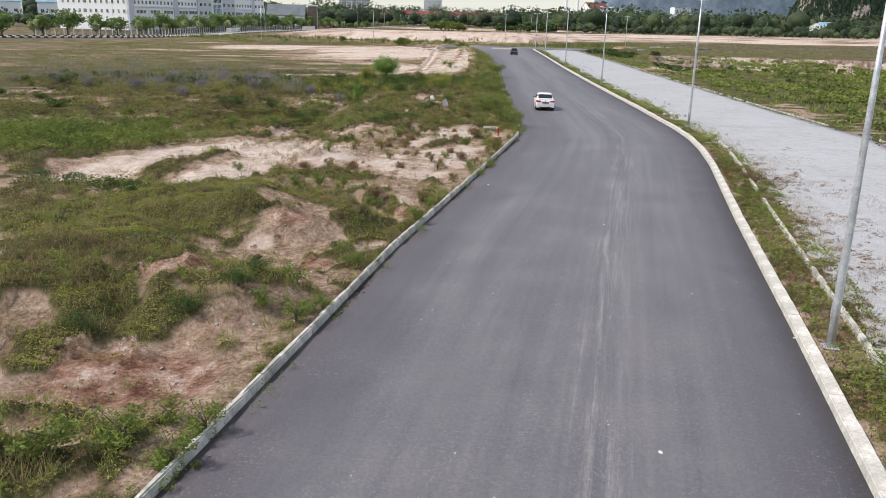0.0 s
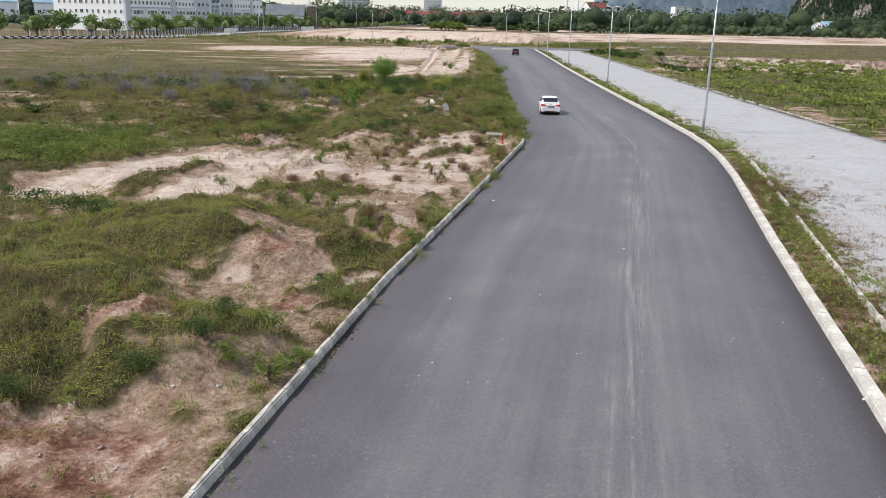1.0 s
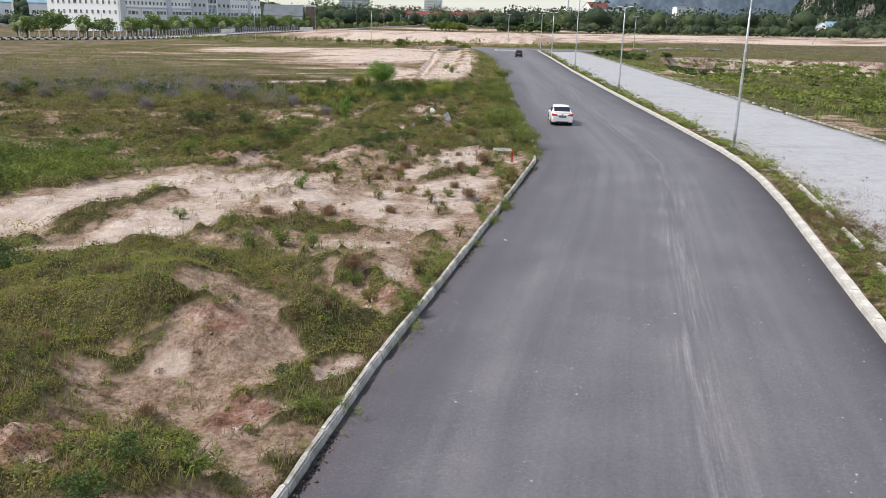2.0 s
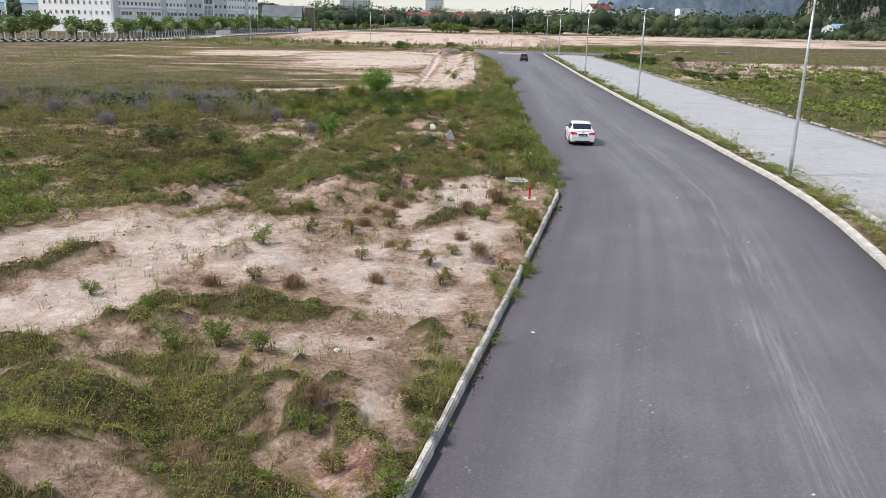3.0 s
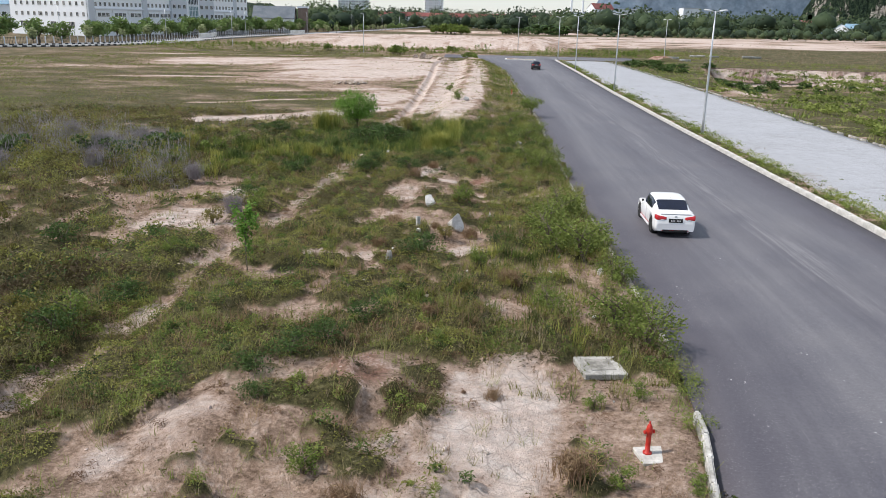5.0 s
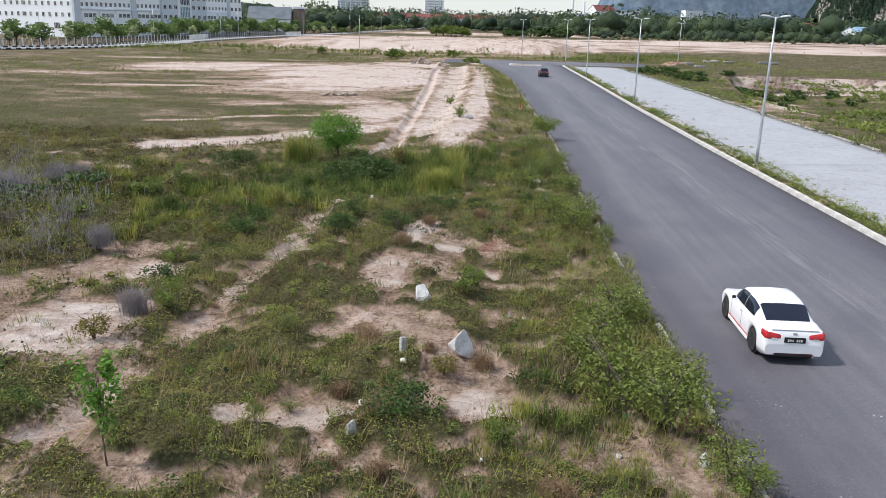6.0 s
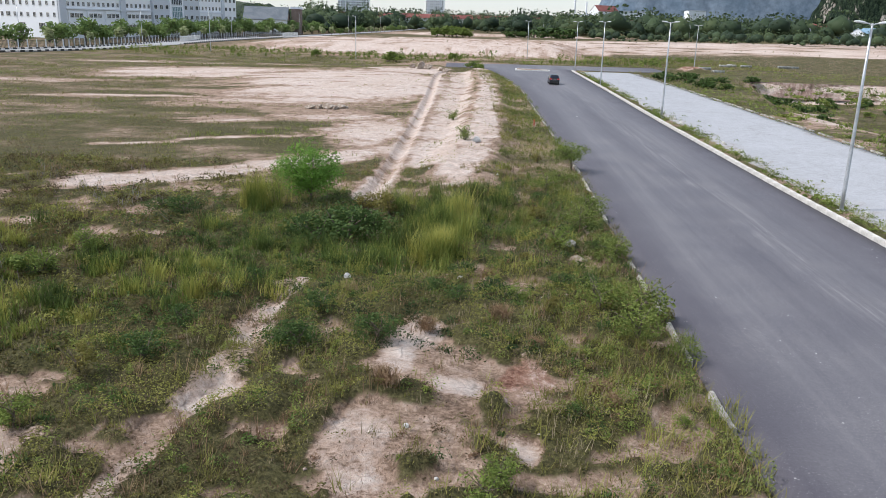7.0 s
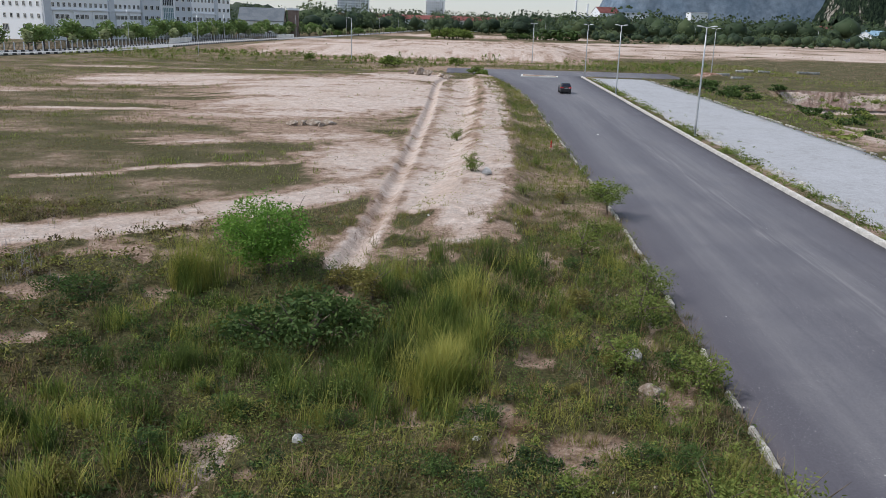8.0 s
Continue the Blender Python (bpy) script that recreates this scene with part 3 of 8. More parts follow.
def soils(x, y):
    """Sand, red soil and green cover, 0 to 1 each."""
    x, y = np.asarray(x, float), np.asarray(y, float)
    far_field = smooth(y, 98, 120)
    far_field = far_field * smooth(-x, 1.5, 8)
    warp = (1.6 + 2.6 * far_field) * fbm(x, y, 4, 4, 51) * (1 - 0.7 * smooth(x, -3, 0) * smooth(y, 98, 106))
    wx, wy = x + warp, y + (2.0 + 4.0 * far_field) * fbm(x * (1 - 0.5 * far_field), y, 5, 4, 77)
    s = np.zeros(np.shape(x))
    for cx, cy, rx, ry, turn, k in SAND_HEAP + SAND_STRIP:
        s = np.maximum(s, k * blob(wx, wy, cx, cy, rx, ry, turn))
    for cx, cy, rx, ry, turn, k in ((-16.3, 132.5, 4.2, 2.3, 10, 0.75), (-6.5, 137, 4.6, 3.6, 0, 0.8), (-2.8, 128, 3.2, 9, 0, 0.85), (-11, 172, 15, 22, 0, 1), (-14, 152, 10, 7, 0, 0.75),
                                    (-34, 186, 17, 9, 12, 0.8), (-48, 168, 9, 3, 5, 0.65), (-48, 212, 18, 3, 8, 0.7), (-5, 205, 7, 14, 0, 0.95), (44, 148, 5, 12, -14, 0.75), (52, 172, 4, 6, 0, 0.5)):
        s = np.maximum(s, k * blob(wx, wy, cx, cy, rx, ry, turn))
    for pts, w, k in ((TRACK, 0.66, 0.6), (RUT, 0.8, 0.95), (BERM, 1.25, 0.85), ([(2.4, 113), (3.2, 140), (4.2, 180), (4.0, 205)], 1.9, 0.9), ([(-15, 105), (-8.3, 110.8), (-3.8, 115.3), (0.5, 119)], 1.9, 0.85),
                      ([(-19, 118), (-13.4, 121.6), (-6.5, 124.3)], 0.75, 0.55), ([(-40, 150), (-24, 152), (-12, 146)], 1.2, 0.55)):
        s = np.maximum(s, k * band(wx, wy, pts, w))
    far = smooth(y, 262, 285) * (1 - smooth(y, 370, 392)) * smooth(x, -75, -45) * (1 - smooth(x, 26 + 0.1 * (y - 300), 50 + 0.1 * (y - 300)))
    rband = smooth(y - 0.33 * (x - 30), 285, 305) * (1 - smooth(y - 0.7 * (x - 30), 430, 500)) * smooth(x, 24, 45) * (1 - smooth(x, 330, 420))
    mid = (smooth(y, 560, 580) * (1 - smooth(y, 640, 690)) + smooth(y, 440, 455) * (1 - smooth(y, 480, 495))) * smooth(x, -60, -20) * (1 - smooth(x, 90, 150))
    patchy = 0.62 + 0.9 * fbm(x, y, 26, 4, 13)
    s = np.maximum(s, np.maximum(np.maximum(far * (patchy + 0.06), rband * (patchy + 0.12)), mid * (patchy + 0.1)))
    ragged = (1.1 + 0.5 * far_field) * fbm(x * (1 - 0.55 * far_field), y, 2.6, 4, 2) + 0.9 * fbm(x, y, 0.9, 3, 22)
    s = np.clip(s + ragged * smooth(s, 0.02, 0.35), 0, 1)
    d = bank_y(x, y) - y
    s = np.maximum(s, smooth(x, 46, 56) * smooth(d, -1.0, 0.0) * (1 - smooth(d, 1.8, 3.6)) * (0.85 + 0.5 * fbm(x, y, 6, 3, 19)) * (1 - smooth(x, 190, 230)))
    bare = np.clip(1.7 * (fbm(x, y, 11, 4, 33) - 0.17), 0, 0.6) * smooth(y, 56, 70) * (1 - smooth(y, 240, 260)) * (1 - blob(x, y, 0, 94, 14, 9))
    s = np.maximum(s, bare * (x < 11))
    r = np.zeros(np.shape(x))
    for cx, cy, rx, ry, turn, k in ((-0.9, 18.7, 1.9, 1.7, 10, 1), (0.3, 29.6, 0.9, 0.5, 10, 0.85), (1.8, 26.6, 0.8, 0.7, 30, 0.75), (-1.8, 23.7, 1.5, 0.9, 10, 0.95), (3.2, 32.9, 1.4, 0.9, 0, 0.6), (0.6, 21.0, 0.9, 0.7, 0, 0.6),
                                    (2.7, 58.9, 0.8, 1.2, 0, 0.9), (0.4, 49.4, 0.9, 0.6, 0, 0.6), (6.0, 82.2, 0.8, 1.5, 0, 0.7), (-6.8, 54.6, 1.0, 0.8, 0, 0.8), (8.3, 83.0, 0.7, 0.8, 0, 0.5), (6.7, 46.5, 0.7, 0.8, 0, 1.0), (9.6, 69.3, 0.7, 0.8, 0, 0.9), (62, 104, 8, 6, 0, 0.9), (74, 190, 9, 5, 0, 0.5), (-14, 262, 30, 3, 0, 0.7), (50.5, 229, 3, 2.2, 0, 0.9)):
        r = np.maximum(r, k * blob(wx, wy, cx, cy, rx, ry, turn))
    r = np.clip(r + 1.4 * ragged * smooth(r, 0.02, 0.35), 0, 1)
    r = np.maximum(r, np.clip(1.8 * (fbm(x, y, 8, 4, 90) - 0.16), 0, 0.55) * (y < 70) * (x < 10))
    r = np.clip(r, 0, 1)
    # low plants that thin out into bare soil
    v = 1.1 * fbm(x, y, 4.6, 4, 71) + 1.9 * fbm(x, y, 1.5, 3, 15) + 1.1 * fbm(x, y, 0.5, 2, 16)
    v = v + np.interp(y, (10, 20, 24, 33, 38, 42, 54, 60, 82, 87, 92, 104, 110), (0.1, 0.03, 0.08, 0.05, -0.06, -0.12, -0.02, 0.02, 0.1, 0.5, 0.5, 0.22, 0.1))
    for cx, cy, rx, ry, k in MATS_NEAR + MATS_STRIP:
        v = v + k * blob(x, y, cx, cy, rx, ry)
    w = 1.0 * fbm(x * 0.4, y, 4.5, 5, 61) + 0.16 + 0.3 * fbm(x * 0.5, y, 30, 2, 7)
    f = smooth(y, 104, 116)
    v = v * (1 - f) + w * f - 0.82 * s - 0.32 * r
    wide = smooth(np.abs(x - 7), 24, 60)
    v = v * (1 - 0.8 * wide) + (0.06 + 0.12 * smooth(x, 36, 40)) * smooth(np.abs(x - 7), 20, 32)
    return s, r, smooth(v, -0.3 + 0.03 * f, 0.3 - 0.07 * f) * (1 - 0.45 * f) + 0.13 * f * (1 - np.clip(1.5 * s, 0, 1))


def build_ground():
    def steps(lo, a, b, hi, fine, grow):
        mid = list(np.arange(a, b + fine / 2, fine))
        up, dn, d = [mid[-1]], [mid[0]], fine
        while up[-1] < hi:
            d *= grow
            up.append(up[-1] + d)
        d = fine
        while dn[-1] > lo:
            d *= grow
            dn.append(dn[-1] - d)
        return np.array(dn[:0:-1] + mid + up[1:])

    xs = steps(-4200, -12, 26, 4200, 0.4, 1.10)
    xs = np.unique(np.concatenate([xs[(xs < -9.2) | (xs > 10.7)], np.arange(-9.1, 10.7, 0.2)]))
    ys = steps(-400, 10, 208, 4600, 0.6, 1.065)
    ys = np.concatenate([ys[ys < 12], np.arange(12, 92, 0.28), ys[ys > 92.3]])
    X, Y = np.meshgrid(xs, ys)
    Z = land(X, Y)
    s, r, g = soils(X, Y)
    n, m = X.shape
    verts = np.stack([X.ravel(), Y.ravel(), Z.ravel()], 1)
    i = np.arange(n * m).reshape(n, m)
    faces = np.stack([i[:-1, :-1].ravel(), i[:-1, 1:].ravel(), i[1:, 1:].ravel(), i[1:, :-1].ravel()], 1)
    ob = add_mesh("ground", verts, faces, M_GROUND, smooth=True)
    a = ob.data.attributes.new("soil", "FLOAT_COLOR", "POINT")
    a.data.foreach_set("color", np.stack([s.ravel(), r.ravel(), g.ravel(), np.ones(n * m)], 1).astype(np.float32).ravel())
    return tagged(ob, "uneven field of pale sand, red soil and litter", "ground", kind="structure")


build_ground()


def earth_bank():
    """The eroded face of the dug pit: gullied clay under a straight edge of turf."""
    nx, nz = 520, 12
    u, w = np.linspace(52.4, 200, nx), np.linspace(0, 1, nz)
    X, W = np.meshgrid(u, w, indexing="ij")
    gully = fbm(X, 0.25 * W, 2.6, 4, 8) + 0.6 * fbm(X, 3 * W, 0.9, 3, 18)
    Y = bank_y(X, 0 * X) + 0.1 - W ** 1.5 * 1.5 - (1.7 * gully + 0.15) * np.sin(np.pi * np.clip(W * 0.8 + 0.12, 0, 1))
    deep = smooth(X, 52.6, 54.2)
    Z = 0.16 + 0.2 * fbm(X, X * 0, 4, 3, 4) - W * (0.5 + 2.0 * deep)
    i = np.arange(nx * nz).reshape(nx, nz)
    f = np.stack([i[:-1, :-1].ravel(), i[:-1, 1:].ravel(), i[1:, 1:].ravel(), i[1:, :-1].ravel()], 1)
    ob = add_mesh("earth_bank", np.stack([X.ravel(), Y.ravel(), Z.ravel()], 1), f, M_BANK, smooth=True)
    tagged(ob, "eroded pinkish clay face of the dug pit", "earth bank", kind="structure")


earth_bank()


def strip(name, ys, lo, hi, z, material, across=10, thick=0.1, crown=0.0, label="", category=""):
    """A slab along y between two edges."""
    ys = np.asarray(ys, float)
    u = np.linspace(0, 1, across + 1)
    X = lo[:, None] * (1 - u) + hi[:, None] * u
    Y = np.repeat(ys[:, None], across + 1, 1)
    Z = z + crown * (1 - (2 * u - 1) ** 2) + 0 * X
    n, m = X.shape
    top = np.stack([X.ravel(), Y.ravel(), Z.ravel()], 1)
    bot = top - (0, 0, thick)
    i = np.arange(n * m).reshape(n, m)
    f = np.stack([i[:-1, :-1].ravel(), i[:-1, 1:].ravel(), i[1:, 1:].ravel(), i[1:, :-1].ravel()], 1)
    rim = np.concatenate([i[0, :-1], i[:-1, -1], i[-1, :0:-1], i[:0:-1, 0]])
    nxt = np.roll(rim, -1)
    k = n * m
    side = np.stack([rim, rim + k, nxt + k, nxt], 1)
    uv = np.stack([np.repeat(u[None], n, 0).ravel(), Y.ravel()], 1)
    ob = add_mesh(name, np.concatenate([top, bot]), np.concatenate([f, side]), material, smooth=False, uv=np.concatenate([uv, uv]))
    return tagged(ob, label, category, kind="structure")


ry_ = np.arange(-40, 224.01, 1.0)
strip("road", ry_, left_x(ry_) - 0.02, right_x(ry_) + 0.02, 0.0, M_ASPHALT, 14, 0.1, 0.02, "worn grey asphalt road with pale dust streaks", "road")
cy_ = np.arange(224.0, 240.6, 0.8)
strip("road", cy_, np.full(len(cy_), 1.0), np.full(len(cy_), 45.0), 0.0, M_ASPHALT, 40, 0.1, 0.0, "grey asphalt cross road beyond the junction", "road")
gy_ = np.arange(-38, 218.01, 0.5)
jag = lambda k: 0.9 * fbm(gy_ * 1.0, gy_ * 0 + k, 4.0, 4) + 0.5 * fbm(gy_, gy_ * 0 + k, 0.9, 2, k)
strip("gravel_path", gy_, line_x(gy_, GRAV_L_Y, GRAV_L_X) + jag(3), line_x(gy_, GRAV_R_Y, GRAV_R_X) - 0.3 + jag(9), 0.085, M_GRAVEL, 14, 0.12, 0.03,
      "wide footpath of crushed white stone", "gravel path")


# ---------------------------------------------------------------- kerbs


def along(ys, xs, y0, y1, step):
    """Places and headings every step metres along a line given by x against y."""
    fine = np.arange(y0, y1, 0.05)
    fx = line_x(fine, ys, xs)
    run = np.concatenate([[0], np.cumsum(np.hypot(np.diff(fine), np.diff(fx)))])
    at = np.arange(step / 2, run[-1], step)
    py = np.interp(at, run, fine)
    px = line_x(py, ys, xs)
    turn = np.arctan2(-(line_x(py + 0.3, ys, xs) - line_x(py - 0.3, ys, xs)), 0.6)
    return list(zip(px, py, turn))


def kerb_mesh(w, length, h, batter, material, seed):
    """One kerb stone: rounded top edge, slightly leaning road face, chipped corners."""
    r = random.Random(seed)
    bm = box(w, length, h, 0.0)
    rough_ = 0.012 if w < 0.3 else 0.004
    for v in bm.verts:
        if v.co.z > h * 0.5:
            v.co.x *= batter
        v.co += Vector((r.uniform(-1, 1), r.uniform(-0.3, 0.3), r.uniform(-1, 1))) * rough_
    top_edges = [e for e in bm.edges if min(e.verts[0].co.z, e.verts[1].co.z) > h * 0.5 and abs(e.verts[0].co.y - e.verts[1].co.y) > length * 0.5]
    bmesh.ops.bevel(bm, geom=top_edges, offset=0.03, segments=2, affect="EDGES")
    me = bpy.data.meshes.new("kerb_stone")
    bm.to_mesh(me)
    bm.free()
    me.materials.append(material)
    return me


def kerb(label, ys, xs, y0, y1, step, w, h, shift, z, material, seed, skip=lambda y, r: False, tilt=1.0, batter=0.8):
    owner = thing("kerb", Matrix(), label, "kerb", kind="structure")
    meshes = [kerb_mesh(w, step - (0.012 if w < 0.3 else 0.004), h, batter, material, seed + i) for i in range(5)]
    r = random.Random(seed)
    for x, y, a in along(ys, xs, y0, y1, step):
        if skip(y, r):
            continue
        m = Matrix.Translation((x + shift * math.cos(a), y + shift * math.sin(a), z + r.uniform(-0.012, 0.012))) @ Matrix.Rotation(a + radians(r.gauss(0, 0.8 * tilt)), 4, "Z")
        m = m @ Matrix.Rotation(radians(r.gauss(0, 1.5 * tilt)), 4, "Y") @ Matrix.Rotation(radians(r.gauss(0, 0.5 * tilt)), 4, "X")
        shared("kerb_stone", r.choice(meshes), owner, m)
    return owner


kerb("weathered pale concrete kerb beside the overgrown field", LEFT_Y, LEFT_X, 6, 57.4, 0.92, 0.17, 0.34, -0.1, -0.13, M_CONCRETE, 11,
     lambda y, r: 19.4 < y < 19.9 or r.random() < 0.03, 1.1)
kerb("half-buried concrete kerb under weeds", LEFT_Y, LEFT_X, 61, 196, 0.92, 0.17, 0.30, -0.1, -0.14, M_CONCRETE_DARK, 23, lambda y, r: r.random() < 0.5, 1.5)
kerb("pale concrete kerb along the road and gravel verge", RIGHT_Y, RIGHT_X, 8, 222, 1.2, 0.34, 0.32, 0.17, -0.13, M_KERB, 37, tilt=0.12, batter=0.9)
V2_X = [x + d for x, d in zip(RIGHT_X, (1.5, 1.5, 1.55, 1.6, 1.6, 1.7, 1.8, 2.0, 1.9, 1.9, 1.9, 1.9, 1.9, 1.9))]
kerb("broken second kerb line in the grass verge", RIGHT_Y, V2_X, 8, 200, 0.95, 0.16, 0.26, 0.0, -0.02, M_CONCRETE, 41, lambda y, r: r.random() < (0.02 if y < 38 else 0.3 if y < 55 else 0.85), 1.2)
kerb("low concrete edging along the gravel path", GRAV_R_Y, GRAV_R_X, 40, 216, 0.98, 0.18, 0.26, 0.0, -0.07, M_CONCRETE_DARK, 47, lambda y, r: r.random() < 0.3, 1.6)


def traffic_island():
    pts = [(14.2, 217.6), (20.6, 217.2), (20.9, 219.5), (14.6, 222.2)]
    bm = bmesh.new()
    loop = []
    for i, p in enumerate(pts):
        q = pts[(i + 1) % 4]
        for k in range(6):
            t = k / 6
            loop.append((p[0] + (q[0] - p[0]) * t, p[1] + (q[1] - p[1]) * t))
    cx, cy = np.mean(loop, 0)
    rings = []
    for f, z in ((1.0, -0.05), (1.0, 0.2), (0.94, 0.22), (0.9, 0.2)):
        rings.append([bm.verts.new((cx + (x - cx) * f, cy + (y - cy) * f, z)) for x, y in loop])
    for a, b in zip(rings, rings[1:]):
        for i in range(len(loop)):
            bm.faces.new((a[i], a[(i + 1) % len(loop)], b[(i + 1) % len(loop)], b[i]))
    owner = thing("traffic_island", Matrix(), "low grassy island with a white kerb", "traffic island", kind="structure")
    part("kerb", bm, M_WHITEPAINT, owner)
    bm = bmesh.new()
    bm.faces.new([bm.verts.new((cx + (x - cx) * 0.9, cy + (y - cy) * 0.9, 0.19)) for x, y in loop])
    part("turf", bm, M_GROUND, owner, "grass-covered soil")


traffic_island()

# ---------------------------------------------------------------- street lamps


def lathe(profile, n=16):
    bm = bmesh.new()
    rings = [[bm.verts.new((r * math.cos(a), r * math.sin(a), z)) for a in np.linspace(0, 2 * math.pi, n, endpoint=False)] for r, z in profile]
    for a, b in zip(rings, rings[1:]):
        for i in range(n):
            bm.faces.new((a[i], a[(i + 1) % n], b[(i + 1) % n], b[i]))
    bm.faces.new(rings[0][::-1])
    bm.faces.new(rings[-1])
    return bm


def lamp_head(length):
    bm = bmesh.new()
    bmesh.ops.create_uvsphere(bm, u_segments=14, v_segments=8, radius=0.5)
    for v in bm.verts:
        x, y, z = v.co
        v.co = Vector((x * length, y * 0.27 * (1 - 0.25 * x), max(z, -0.15) * 0.17))
    return bm


def street_lamp(m, label, twin=True, h=9.0, group="street lamps along the road"):
    owner = thing("street_lamp", m, label, "street lamp", group)
    part("pole", tube([(0, 0, 0.02), (0, 0, 1.2), (0, 0, h * 0.6), (0, 0, h)], [0.10, 0.095, 0.075, 0.05], 12), M_GALV, owner, smooth=True)
    part("base_plate", box(0.36, 0.36, 0.03, 0.006, (0, 0, 0.0)), M_GALV, owner)
    part("access_door", box(0.012, 0.09, 0.35, 0.004, (-0.098, 0, 0.75)), M_GALV, owner)
    for sgn in ((-1, 1) if twin else (-1,)):
        arm = part("arm", tube([(0, 0, h - 0.12), (sgn * 0.14, 0, h - 0.02), (sgn * 0.34, 0, h + 0.01)], [0.03, 0.03, 0.028], 8), M_GALV, owner, smooth=True)
        head = part("lamp_head", lamp_head(0.66), M_LAMPHEAD, owner, smooth=True)
        head.matrix_basis = Matrix.Translation((sgn * 0.56, 0, h + 0.03)) @ Matrix.Rotation(radians(-7 * sgn), 4, "Y") @ Matrix.Rotation(0 if sgn > 0 else math.pi, 4, "Z")
        lens = part("lens", lathe([(0.05, -0.03), (0.1, -0.028), (0.1, -0.02)], 12), M_LENS, head)
        lens.matrix_basis = Matrix.Diagonal((1.7, 0.9, 1, 1))
    return owner


lamp = street_lamp(pose(14.97, 21.33, 0.08, 0, 0, -12), "tall galvanised twin-head street lamp in the verge")
for x, y, a in ((23.05, 63.35, -3), (23.4, 103.6, -1), (24.0, 143.84, -1), (24.7, 184.6, -1), (25.9, 221.5, -1), (20.3, 268, 0), (51.5, 232, 0)):
    copy_thing(lamp, pose(x, y, float(land(x, y)) + 0.01, 0, 0, a))
far_lamp = street_lamp(pose(-20.3, 253.4, float(land(-20.3, 253.4)), 0, 0, 20), "galvanised single-head street lamp in rough grass", False, 9.5, "single street lamps")
for x, y, a in ((-56, 260, 30), (-103, 262, 40), (-88, 300, 60), (-76, 350, 80), (-66, 420, 80), (-56, 500, 80), (-48, 590, 80), (-44, 690, 80), (-40, 800, 80), (60, 640, 0), (150, 600, 0), (210, 560, 0), (330, 700, 0)):
    copy_thing(far_lamp, pose(x, y, float(land(x, y)), 0, 0, a))

# ---------------------------------------------------------------- cars


def loft(rows):
    """Arrays for a surface through rows of points."""
    P = np.array(rows, float)
    n, m, _ = P.shape
    i = np.arange(n * m).reshape(n, m)
    return P.reshape(-1, 3), np.stack([i[:-1, :-1].ravel(), i[:-1, 1:].ravel(), i[1:, 1:].ravel(), i[1:, :-1].ravel()], 1)


def both_sides(half):
    """A whole cross-section from its right half, from the lower right edge over the top to the lower left edge."""
    return [*half, *[(-x, y, z) for x, y, z in half[-2::-1]]]


@lru_cache(None)
def wheel_meshes(radius, width):
    def keep(bm, material, name, smooth_):
        me = bpy.data.meshes.new(name)
        bm.to_mesh(me)
        bm.free()
        for p in me.polygons:
            p.use_smooth = smooth_
        me.materials.append(material)
        return me
    w, r = width / 2, radius
    tyre = lathe([(r * 0.68, -w * 0.8), (r * 0.9, -w), (r * 0.98, -w * 0.8), (r, -w * 0.4), (r, w * 0.4), (r * 0.98, w * 0.8), (r * 0.9, w), (r * 0.68, w * 0.8)], 32)
    dish = lathe([(r * 0.66, -w * 0.7), (r * 0.68, w * 0.3), (r * 0.2, w * 0.1), (0.01, w * 0.1)], 32)
    spokes = []
    for k in range(10):
        b = box(0.032, r * 0.56, 0.02, 0.006, (0, r * 0.38, w * 0.55))
        for v in b.verts:
            v.co.x *= 0.7 + 0.6 * v.co.y / r
        bmesh.ops.rotate(b, verts=b.verts, matrix=Matrix.Rotation(k * math.pi / 5 + (0.1 if k % 2 else -0.1), 3, "Z"))
        spokes.append(b)
    spokes.append(lathe([(0.05, w * 0.4), (0.06, w * 0.66), (0.03, w * 0.72)], 14))
    lip = lathe([(r * 0.655, w * 0.75), (r * 0.70, w * 0.83), (r * 0.70, w * 0.7)], 32)
    lip.faces.ensure_lookup_table()
    bmesh.ops.delete(lip, geom=[f for f in lip.faces if len(f.verts) > 4], context="FACES")
    return (keep(tyre, M_TYRE, "tyre", True), keep(dish, M_PLASTIC, "rim", True), keep(merged(*spokes), M_RIM, "spokes", False), keep(lip, M_RIMLIP, "rim_lip", True))


